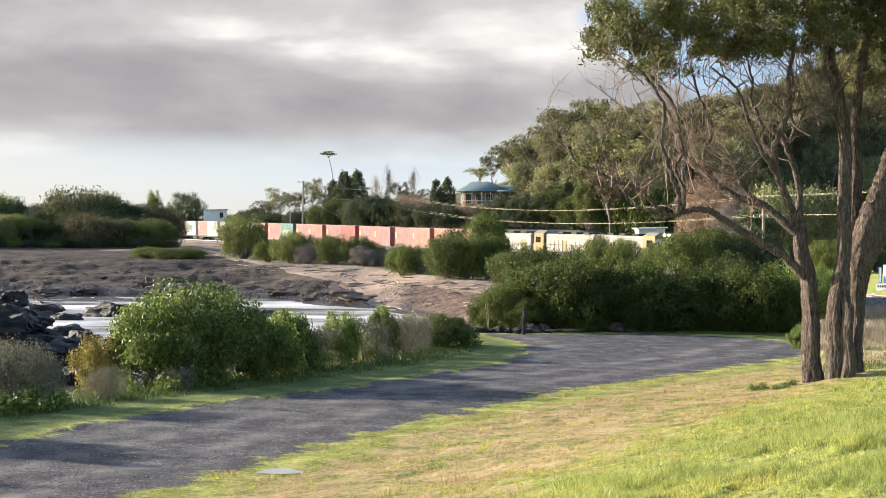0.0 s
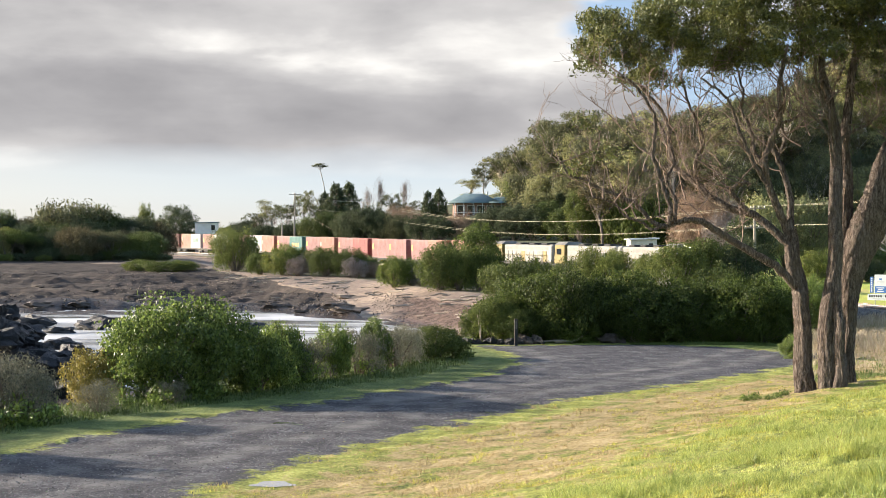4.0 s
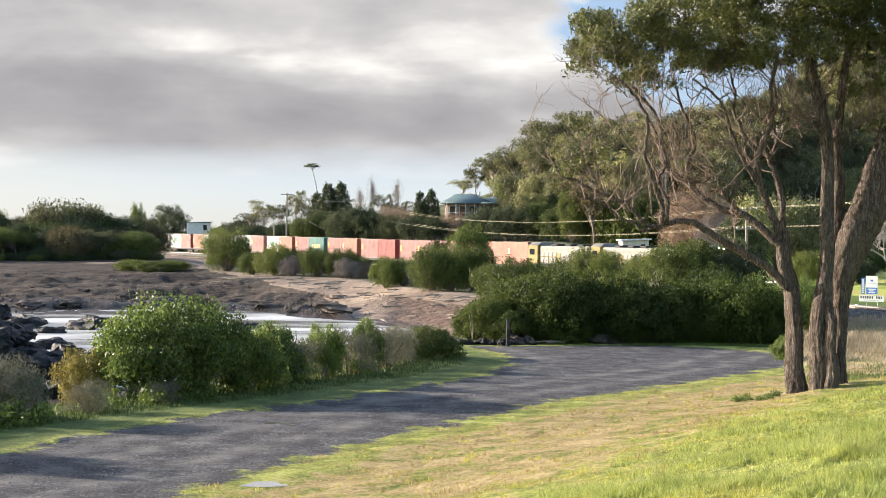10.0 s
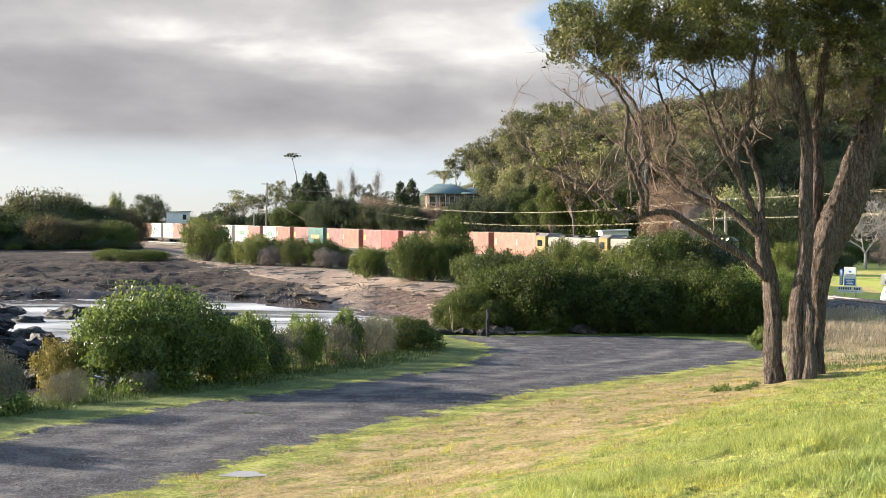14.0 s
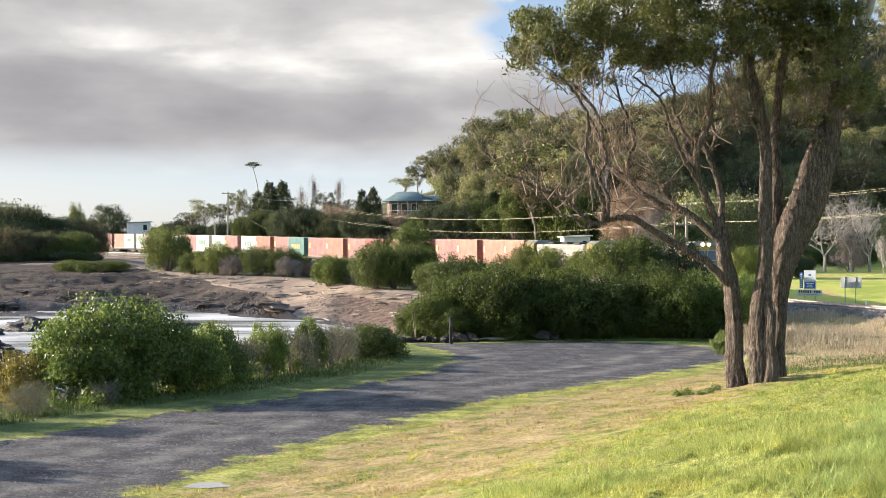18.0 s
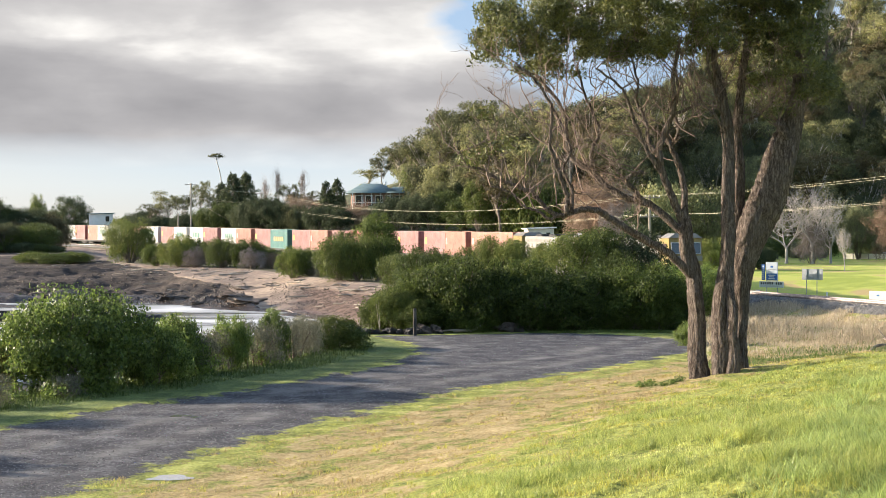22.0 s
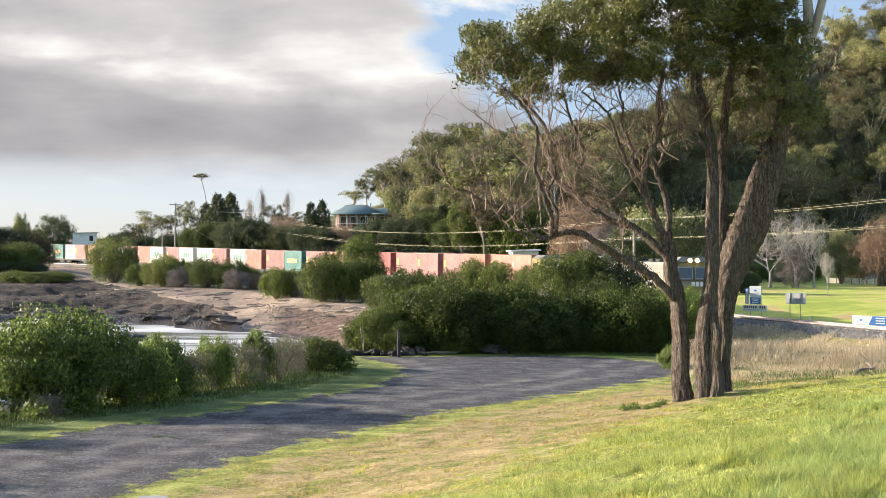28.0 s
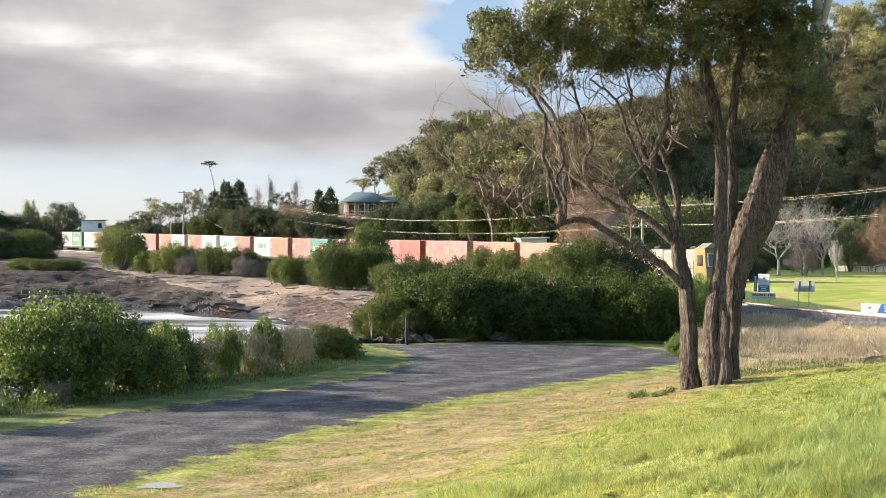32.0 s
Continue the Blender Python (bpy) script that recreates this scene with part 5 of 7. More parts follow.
        fitted("bare_bush", (bf, M[mt]), haze[rng.integers(0, 2)], x, y, w, h, tur(), "leafless bush of dense fine twigs", "bush", "bare bushes", ("stem", "branch_crown"))
    for az, r, w, h in ((4.3, 222, 10, 11.5), (5.6, 224, 7.5, 10.5)):
        x, y, _ = pol(az, r)
        fitted("brown_tree", (bf, M["leaf_brown"]), gums[1], x, y, w, h, tur(), "flat-topped tree with brownish olive leaves", "tree", "brown trees", ("trunk", "crown"))
    x, y, _ = pol(17.81, 165)
    fitted("young_tree", (M["twig_pale"],), (poplar[0],), x, y, 1.7, 5.0, 30, "small bare upright tree on the lawn", "tree", "", ("branch_crown",))
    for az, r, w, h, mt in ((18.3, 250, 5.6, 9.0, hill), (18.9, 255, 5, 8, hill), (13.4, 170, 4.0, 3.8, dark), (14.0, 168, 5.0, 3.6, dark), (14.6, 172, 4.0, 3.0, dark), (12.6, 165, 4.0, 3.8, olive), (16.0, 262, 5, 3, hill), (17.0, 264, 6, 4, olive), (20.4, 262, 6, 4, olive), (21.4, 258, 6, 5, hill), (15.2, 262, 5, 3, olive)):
        x, y, _ = pol(az, r)
        fitted("lawn_shrub", (bf, mt), domes[rng.integers(0, 4)], x, y, w, h, tur(), "rounded shrub at the edge of the lawn", "bush", "lawn shrubs")
    x, y, _ = pol(-7.05, 330)
    fitted("gum_tree", (bp, far), lone_gum(), x, y, 2.9, 15.5, 0, "lone thin gum with a tiny tufted top on the skyline", "tree", "", ("trunk", "crown"))
    # scrub between hedge and railway
    for az, r, w, h, v, mt in ((3.0, 96, 3.5, 3.0, 0, olive), (3.9, 94, 3.2, 3.4, 1, olive), (4.7, 92, 3.0, 4.2, 2, olive), (5.6, 90, 3.2, 3.0, 3, olive), (6.5, 90, 3.4, 2.8, 0, olive), (7.3, 86, 3.8, 4.6, 1, olive), (8.2, 88, 3.8, 5.0, 2, olive), (8.9, 90, 3.4, 4.6, 3, olive), (9.1, 84, 3.4, 3.6, 3, olive),
                               (9.8, 88, 3.6, 5.2, 0, dark), (10.6, 84, 3.0, 3.0, 1, olive), (11.4, 84, 3.2, 3.2, 2, coast), (12.2, 82, 3.0, 3.4, 3, coast), (12.8, 84, 2.6, 3.2, 0, coast), (6.0, 98, 3, 3.6, 2, olive), (2.2, 98, 3, 2.8, 3, olive)):
        x, y, _ = pol(az, r)
        fitted("scrub_bush", (bf, mt), domes[v], x, y, w, h, tur(), "olive green scrub beside the railway", "bush", "railway scrub")
    for az, r, w, el in ((3.74, 93, 2.3, -0.3), (4.75, 94, 1.7, -0.42), (2.9, 95, 2.2, -0.75), (6.2, 90, 2.2, -0.6)):
        reaching("scrub_bush", (bf, olive), domes[int(r) % 4], az, r, w, el, az * 70, "olive green scrub beside the railway", "bush", "railway scrub")
    # the hedge behind the lot
    hd = [dome_bush(90 + k, 1.7, 2.2, 18000, 0.08, 38, 0.9) for k in range(3)]
    hs = (1.85, 2.45, 2.75, 2.45, 2.65, 2.15, 2.4, 2.1, 2.5, 2.2, 2.0, 2.25)
    for k, x in enumerate(np.arange(0.5, 11.1, 1.06)):
        y = 52.6 + 0.6 * math.sin(k * 2.1) + (0.7 if k == 0 else 0)
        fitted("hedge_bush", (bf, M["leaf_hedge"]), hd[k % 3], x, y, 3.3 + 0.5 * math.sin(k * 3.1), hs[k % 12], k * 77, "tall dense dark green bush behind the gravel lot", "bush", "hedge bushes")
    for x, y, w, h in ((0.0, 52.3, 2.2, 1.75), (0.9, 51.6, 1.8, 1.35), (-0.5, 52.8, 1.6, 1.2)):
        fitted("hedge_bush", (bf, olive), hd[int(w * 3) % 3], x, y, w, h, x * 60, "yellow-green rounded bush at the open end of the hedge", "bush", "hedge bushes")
    for k, x in enumerate(np.arange(1.1, 11.4, 0.95)):
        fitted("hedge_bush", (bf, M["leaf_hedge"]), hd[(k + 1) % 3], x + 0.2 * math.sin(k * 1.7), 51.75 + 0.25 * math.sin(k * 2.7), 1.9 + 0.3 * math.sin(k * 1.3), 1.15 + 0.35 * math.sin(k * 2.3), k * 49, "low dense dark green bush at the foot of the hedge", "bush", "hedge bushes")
    # bushes along the shore side of the track
    nb = [dome_bush(100 + k, 1.6, 1.8, 15000, 0.088, 26, 0.9) for k in range(3)]
    huge = dome_bush(105, 2.1, 2.3, 34000, 0.088, 40, 0.9)
    for x, y, w, h, v, mt, lab in ((-7.85, 33.8, 3.45, 2.5, 3, "leaf_coast", "large glossy green coastal bush beside the track"), (-5.95, 35.0, 1.9, 1.65, 1, "leaf_coast", "green coastal bush beside the track"),
                                   (-9.6, 33.6, 1.5, 1.45, 2, "leaf_autumn", "yellow and rust coloured coastal bush"), (-5.7, 36.9, 1.7, 1.75, 1, "leaf_coast", "green coastal bush beside the track"),
                                   (-4.5, 38.8, 1.15, 1.6, 2, "leaf_coast", "green coastal bush beside the track"), (-3.5, 41.0, 0.95, 1.6, 0, "leaf_coast", "green coastal bush beside the track"),
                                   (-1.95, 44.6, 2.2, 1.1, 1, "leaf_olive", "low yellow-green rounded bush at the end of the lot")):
        fitted("coastal_bush", (bf, M[mt]), huge if v == 3 else nb[v], x, y, w, h, v * 80 + 20, lab, "bush", "shore bushes")
    gb = [round_bush(110 + k, 1.1, 0.95, 6500, 0.065, 9, 0.3) for k in range(2)]
    for k, (x, y, w, h) in enumerate(((-10.2, 29.2, 1.7, 1.5), (-9.5, 28.7, 1.3, 1.2), (-11.3, 29.4, 1.8, 1.5), (-8.6, 30.4, 1.0, 0.8), (-5.1, 38.0, 1.5, 1.3), (-3.9, 39.8, 1.7, 1.4), (-3.0, 41.9, 1.8, 1.35), (-2.8, 43.4, 1.5, 1.25), (-5.2, 37.2, 1.2, 1.2), (-12.2, 28.2, 1.6, 1.4), (-7.4, 32.2, 0.8, 0.6))):
        sb = fitted("saltbush", (M["twig"], M["leaf_grey"]), gb[k % 2], x, y, w, h, k * 63, "grey twiggy saltbush at the edge of the grass", "bush", "saltbushes")
        for ch in sb.children:
            ch["kind"] = "stuff"
    # the row of bushes goes on beside the track
    for k, (x, y, w, h) in enumerate(((-14.6, 27.6, 2.6, 2.2), (-14.8, 25.6, 2.8, 3.1), (-13.9, 22.2, 2.0, 2.2), (-15.6, 19.4, 3.0, 3.1), (-13.6, 31.2, 2.0, 1.6), (-14.6, 15.6, 3.0, 2.2), (-15.4, 11.0, 3.2, 2.4))):
        fitted("coastal_bush", (bf, coast), nb[k % 3], x, y, w, h, k * 91, "green coastal bush beside the track", "bush", "shore bushes")
    # low green plants at the feet of the bushes
    wd = []
    for k in range(3):
        g2 = np.random.default_rng(130 + k)
        wd.append((crown("weed_leaves", g2, [((0.25 * math.cos(j * 2.4), 0.25 * math.sin(j * 2.4), 0.2 + 0.1 * (j % 3)), (0.22, 0.22, 0.16)) for j in range(7)], 420, 0.1, 0.45, 0.7, 0, -0.9, 0.5, 1.0),))
    for k, (x, y, w) in enumerate(((-6.2, 34.4, 1.0), (-5.5, 35.6, 1.1), (-4.9, 36.9, 1.0), (-7.6, 32.0, 0.9), (-9.4, 28.4, 1.2), (-10.2, 27.4, 1.2), (-3.6, 39.6, 0.9), (5.4, 30.2, 0.5), (5.8, 29.8, 0.42), (6.1, 30.3, 0.38), (-1.0, 44.6, 0.8), (-8.4, 31.4, 0.8), (-6.9, 32.9, 1.0), (-9.9, 28.0, 1.0), (-7.2, 33.2, 0.8))):
        ob = fitted("leafy_weed", (coast,), wd[k % 3], x, y, w, w * 0.6, k * 51, "low leafy green weed", "weed", "weeds", ("leaf_tuft",))
        for ch in ob.children:
            ch["kind"] = "stuff"
    fitted("coastal_bush", (bf, coast), nb[0], 9.5, 45.1, 0.95, 0.85, 60, "small bright green bush at the edge of the lot", "bush", "shore bushes")
    # dead pale shrubs by the railway
    for az, r, w, h in ((6.1, 84, 1.6, 2.2), (6.6, 85, 1.5, 2.6), (8.9, 83, 1.8, 2.4), (4.5, 80, 1.4, 1.6), (7.0, 84, 1.6, 3.0)):
        x, y, _ = pol(az, r)
        fitted("dead_shrub", (M["twig_pale"],), (bare[0],), x, y, w, h, az * 40, "dead shrub of pale bare branches", "bush", "dead shrubs", ("branch_crown",))


# ---- the train ----
GONE = np.array([(0, -47.6), (6, -35.8), (9, -29.8), (13, -22.1), (19, -11.3), (23.5, -4.0), (28, 3.1), (32, 8.9)])


def train_pose(offset, t, lift=0.0, half=4.5):
    """Where a vehicle's middle stands that runs offset metres behind the engine's nose: it spans the line between its bogies."""
    sig = 51.0 - offset + float(np.interp(t, GONE[:, 0], GONE[:, 1]))
    a, _ = on_line(sig - half)
    b, _ = on_line(sig + half)
    return pose((a[0] + b[0]) / 2, (a[1] + b[1]) / 2, (a[2] + b[2]) / 2 + lift, 0, -math.degrees(math.atan2(b[2] - a[2], 2 * half)), math.degrees(math.atan2(b[1] - a[1], b[0] - a[0])))


MOVERS = []


def container_paint(name, dark, light):
    n = Nodes(name)
    co = n.coords("Object")
    big, st = n.noise(co, 0.8, 4), n.noise(n.scaled(co, (3, 3, 0.35)), 2.0, 5, 0.7)
    f = n.math("ADD", n.math("MULTIPLY", big, 0.5), n.math("MULTIPLY", st, 0.5))
    col = n.ramp(f, [(0.32, dark), (0.62, light)])
    col = n.mix(n.span(n.noise(co, 3.5, 5, 0.7), 0.62, 0.72, 0, 0.7), col, (0.12, 0.06, 0.04))
    return n.shader(col, 0.55, 0.0, n.bump(st, 0.1, 0.01), 0.35)


def corrugated(x0, x1, z0, z1, y, depth, pitch=0.28):
    """A pressed steel wall along x."""
    xs, ys = [], []
    x = x0
    while x < x1 - 1e-6:
        for f, d in ((0.0, 0.0), (0.3, 0.0), (0.5, depth), (0.8, depth)):
            if x + f * pitch <= x1:
                xs.append(x + f * pitch)
                ys.append(y + d)
        x += pitch
    xs.append(x1)
    ys.append(y)
    n = len(xs)
    V = [(a, b, z) for z in (z0, z1) for a, b in zip(xs, ys)]
    Q = [(i, i + 1, n + i + 1, n + i) for i in range(n - 1)]
    return np.array(V), np.array(Q)


def container_meshes():
    L, Wd, H = 5.62, 2.44, 2.85
    w = Wood()
    w.add(*corrugated(-L / 2 + 0.1, L / 2 - 0.1, 0.15, H - 0.1, -Wd / 2 + 0.05, -0.045))
    side1 = mesh_from("side_wall", np.concatenate(w.V), np.concatenate(w.Q))
    w = Wood()
    w.add(*corrugated(-L / 2 + 0.1, L / 2 - 0.1, 0.15, H - 0.1, Wd / 2 - 0.05, 0.045))
    side2 = mesh_from("side_wall", np.concatenate(w.V), np.concatenate(w.Q))
    bm = B()
    for sx in (-1, 1):
        for sy in (-1, 1):
            x, y = sx * (L / 2 - 0.08), sy * (Wd / 2 - 0.08)
            box(bm, x - 0.08, x + 0.08, y - 0.08, y + 0.08, 0, H)
    for sy in (-1, 1):
        y = sy * (Wd / 2 - 0.06)
        box(bm, -L / 2 + 0.16, L / 2 - 0.16, y - 0.058, y + 0.058, 0, 0.16)
        box(bm, -L / 2 + 0.16, L / 2 - 0.16, y - 0.058, y + 0.058, H - 0.11, H - 0.005)
    for sx in (-1, 1):
        x = sx * (L / 2 - 0.07)
        box(bm, x - 0.06, x + 0.06, -Wd / 2 + 0.16, Wd / 2 - 0.16, 0, 0.16)
        box(bm, x - 0.06, x + 0.06, -Wd / 2 + 0.16, Wd / 2 - 0.16, H - 0.11, H - 0.005)
    fr = bpy.data.meshes.new("frame")
    bm.to_mesh(fr)
    bm.free()
    bm = box(B(), -L / 2 + 0.12, L / 2 - 0.12, -Wd / 2 + 0.12, Wd / 2 - 0.12, H - 0.09, H - 0.03)
    box(bm, -L / 2 + 0.12, L / 2 - 0.12, -Wd / 2 + 0.12, Wd / 2 - 0.12, 0.1, 0.16)
    rf = bpy.data.meshes.new("roof")
    bm.to_mesh(rf)
    bm.free()
    leafs = []
    for sy in (-1, 1):
        bm = box(B(), L / 2 - 0.12, L / 2 - 0.05, min(sy * 0.01, sy * (Wd / 2 - 0.17)), max(sy * 0.01, sy * (Wd / 2 - 0.17)), 0.17, H - 0.12)
        dr = bpy.data.meshes.new("door")
        bm.to_mesh(dr)
        bm.free()
        leafs.append(dr)
    bm = box(B(), -L / 2 + 0.05, -L / 2 + 0.1, -Wd / 2 + 0.17, Wd / 2 - 0.17, 0.17, H - 0.12)
    en = bpy.data.meshes.new("end_wall")
    bm.to_mesh(en)
    bm.free()
    return side1, side2, fr, rf, *leafs, en


def build_train():
    paints = {
        "pink": (container_paint("faded pink-red container paint", (0.18, 0.075, 0.07), (0.31, 0.145, 0.135)), "faded pinkish red"),
        "orange": (container_paint("faded orange container paint", (0.22, 0.088, 0.06), (0.34, 0.16, 0.115)), "faded orange"),
        "red": (container_paint("dark red container paint", (0.17, 0.035, 0.035), (0.3, 0.075, 0.065)), "dark red"),
        "teal": (container_paint("teal container paint", (0.03, 0.11, 0.1), (0.055, 0.19, 0.17)), "teal green"),
        "white": (container_paint("white container paint", (0.38, 0.37, 0.34), (0.5, 0.49, 0.46)), "off-white"),
        "grey": (container_paint("pale grey container paint", (0.4, 0.42, 0.44), (0.56, 0.58, 0.6)), "pale grey"),
    }
    # nearest the engines first; the front box of each pair first
    order = [("orange", "orange"), ("orange", "pink"), ("pink", "pink"), ("red", "pink"), ("orange", "pink"), ("teal", "pink"), ("orange", "white"), ("pink", "white"), ("white", "pink"),
             ("white", "orange"), ("pink", "white"), ("white", "orange"), ("pink", "white"), ("teal", "white"), ("orange", "pink"), ("pink", "red"), ("white", "pink"), ("orange", "pink")]
    cm = container_meshes()
    marks = {"orange": ("grey_mark", (0.5, 0.24, 0.2)), "pink": ("yellow_mark", (0.55, 0.35, 0.06)), "teal": ("orange_mark", (0.5, 0.3, 0.12)), "white": ("green_mark", (0.12, 0.25, 0.2))}
    mmat = {k: Nodes(v[0].replace("_", " ")).shader(v[1], 0.6) for k, v in marks.items()}
    # wagon meshes
    bm = box(B(), -6.35, 6.35, -1.15, -0.95, 0.72, 1.0)
    box(bm, -6.35, 6.35, 0.95, 1.15, 0.72, 1.0)
    box(bm, -6.3, 6.3, -0.2, 0.2, 0.6, 0.98)
    for x in (-6.2, -3.1, 0, 3.1, 6.2):
        box(bm, x - 0.1, x + 0.1, -0.95, 0.95, 0.75, 0.97)
    deck_me = bpy.data.meshes.new("deck")
    bm.to_mesh(deck_me)
    bm.free()
    bm = box(B(), -1.25, 1.25, -0.95, -0.82, 0.32, 0.6, 0.04)
    box(bm, -1.25, 1.25, 0.82, 0.95, 0.32, 0.6, 0.04)
    box(bm, -0.25, 0.25, -0.82, 0.82, 0.34, 0.6)
    bog_me = bpy.data.meshes.new("bogie")
    bm.to_mesh(bog_me)
    bm.free()
    bm = B()
    for sy in (-1, 1):
        cyl(bm, (0, sy * 0.5, 0.4), (0, sy * 0.62, 0.4), 0.4, None, 14)
    cyl(bm, (0, -0.6, 0.4), (0, 0.6, 0.4), 0.07, None, 8)
    wh_me = bpy.data.meshes.new("wheelset")
    bm.to_mesh(wh_me)
    bm.free()

    def bogies(parent, x):
        for sx in (-1, 1):
            bg = obj("bogie", bog_me, M["black_iron"], parent, m=pose(sx * x, 0, 0))
            for dx in (-0.85, 0.85):
                obj("wheelset", wh_me, M["black_iron"], bg, m=pose(dx, 0, 0))

    for k, (front, back) in enumerate(order):
        off = 51.0 + 12.9 * k + 6.4
        wag = empty("flat_wagon", train_pose(off, 0), "black low container wagon on the curving railway", "wagon", "container wagons")
        obj("deck", deck_me, M["black_iron"], wag)
        bogies(wag, 4.6)
        MOVERS.append((wag, off, 0.0, 4.6))
        for c, dx in ((front, 2.83), (back, -2.83)):
            mt, word = paints[c]
            ob = empty("shipping_container", train_pose(off - dx, 0, 1.0, 2.0), "%s corrugated shipping container on a flat wagon" % word, "container", "shipping containers")
            for nm, me in zip(("side_wall", "side_wall", "frame", "roof", "door", "door", "end_wall"), cm):
                obj(nm, me.copy() if not me.users else me, None, ob)
            for ch in ob.children:
                if not ch.data.materials:
                    ch.data.materials.append(mt)
                ch.material_slots[0].link = "OBJECT"
                ch.material_slots[0].material = mt
            if c in mmat:
                bm = B()
                if c == "white":
                    for q in range(4):
                        box(bm, -1.3 + q * 0.7, -0.85 + q * 0.7, -1.262, -1.252, 1.2, 2.0)
                elif c == "teal":
                    for q in range(5):
                        box(bm, -1.6 + q * 0.66, -1.15 + q * 0.66, -1.262, -1.252, 1.1, 1.75)
                else:
                    box(bm, -2.5, -2.0, -1.262, -1.252, 1.3, 2.1)
                part("marking", bm, mmat[c], ob, "faded painted marking")
            MOVERS.append((ob, off - dx, 1.0, 2.0))
    # engines
    for k, off in enumerate((9.8, 26.8, 43.8)):
        lab = ("yellow and grey diesel locomotive with lit headlamps heading the train", "yellow and grey diesel locomotive coupled cab to the rear")[min(k, 1)]
        e = empty("locomotive", train_pose(off, 0), lab, "locomotive", "locomotives")
        locomotive(e, bogies, k == 0, 1 if k == 0 else -1)
        MOVERS.append((e, off, 0.0, 5.4))


def locomotive(e, bogies, first, way):
    Y, G, K = M["yellow_paint"], M["grey_paint"], M["black_iron"]
    part("underframe", box(B(), -8.5, 8.4, -1.3, 1.3, 0.95, 1.25, 0.03), K, e)
    bm = box(B(), -2.6, 2.6, -1.2, 1.2, 0.45, 0.94, 0.1)
    part("fuel_tank", bm, K, e)
    # hood with doors and louvres
    part("hood", box(B(), -7.0, 4.9, -1.05, 1.05, 1.26, 3.45, 0.12), M["loco_pale"], e, "pale grey engine hood")
    part("hood_band", box(B(), -6.9, 4.8, -1.06, 1.06, 2.85, 3.2), G, e, "grey band along the hood")
    for i in range(10):
        x = -6.5 + i * 1.13
        for sy in (-1, 1):
            bm = box(B(), x, x + 0.95, min(sy * 1.066, sy * 1.1), max(sy * 1.066, sy * 1.1), 1.4, 2.68, 0.015)
            part("hood_door", bm, M["loco_pale"] if i % 5 else Y, e)
    for x in (-5.2, -2.0, 1.6):
        part("roof_vent", box(B(), x - 0.8, x + 0.8, -0.75, 0.75, 3.44, 3.68, 0.08), K, e)
    # front cab, rounded nose face
    bm = box(B(), 5.0, 8.1, -1.35, 1.35, 1.26, 3.5)
    for v in bm.verts:
        if v.co.x > 7:
            v.co.x -= 0.32 * (v.co.z > 3) + 0.0
            v.co.y *= 0.94
    cabin = part("cab", bm, Y, e, "yellow cab with a grey front")
    bm = box(B(), 4.95, 7.95, -1.3, 1.3, 3.5, 3.85)
    for v in bm.verts:
        if v.co.z > 3.6:
            v.co.y *= 0.6
            v.co.x = 6.4 + (v.co.x - 6.4) * 0.9
    part("cab_roof", bm, G, e, "pale grey arched cab roof")
    for sy in (-1, 1):
        bm = box(B(), 7.9, 7.98, min(sy * 0.12, sy * 1.08), max(sy * 0.12, sy * 1.08), 2.35, 3.1)
        for v in bm.verts:
            v.co.x += (2.7 - v.co.z) * 0.14 + 0.04
        win = part("windscreen", bm, M["glass"], e, "dark windscreen")
        bm = B()
        y0, y1 = min(sy * 0.08, sy * 1.13), max(sy * 0.08, sy * 1.13)
        for a, b, c, d in ((y0, y1, 3.1, 3.17), (y0, y1, 2.28, 2.35), (y0, y0 + 0.05, 2.35, 3.1), (y1 - 0.05, y1, 2.35, 3.1)):
            box(bm, 7.9, 8.02, a, b, c, d)
        for v in bm.verts:
            v.co.x += (2.7 - v.co.z) * 0.14 + 0.04
        part("window_frame", bm, M["steel"], win)
        part("side_window", box(B(), 5.9, 7.2, min(sy * 1.33, sy * 1.37), max(sy * 1.33, sy * 1.37), 2.35, 3.05), M["glass"], e)
    part("nose_panel", box(B(), 8.05, 8.16, -1.24, 1.24, 1.75, 2.15), G, e, "grey number band across the nose")
    part("nose_stripe", box(B(), 8.05, 8.15, -1.24, 1.24, 1.3, 1.74), Y, e)
    bm = B()
    for q in range(3):
        box(bm, 8.16, 8.175, -0.1 - 0.3 * q + 0.5, 0.12 - 0.3 * q + 0.5, 1.8, 2.1)
    part("number_mark", bm, M["white_paint"], e)
    part("lamp_box", box(B(), 7.6, 7.9, -0.5, 0.5, 3.42, 3.78, 0.05), Y, e)
    for y in (-0.25, 0.25):
        bm = cyl(B(), (7.88, y, 3.6), (7.95, y, 3.6), 0.13, None, 14)
        part("headlamp", bm, M["lamp_glow"] if first else M["glass"], e, "glowing headlamp" if first else "")
    # rear rounded end
    bm = box(B(), -8.2, -7.05, -1.25, 1.25, 1.26, 3.5, 0.2)
    part("rear_end", bm, M["loco_pale"], e, "pale rounded rear end")
    for sy in (-1, 1):
        for i in range(9):
            x = -7 + i * 1.5
            part("rail_post", cyl(B(), (x, sy * 1.28, 1.24), (x, sy * 1.28, 2.2), 0.025, None, 6), Y, e)
        part("handrail", cyl(B(), (-7.2, sy * 1.28, 2.2), (5.0, sy * 1.28, 2.2), 0.03, None, 6), Y, e)
    part("coupler", box(B(), 8.3, 8.8, -0.2, 0.2, 0.75, 1.05), K, e)
    part("snow_plough", box(B(), 8.2, 8.5, -1.2, 1.2, 0.2, 0.75), K, e)
    bogies(e, 5.4)
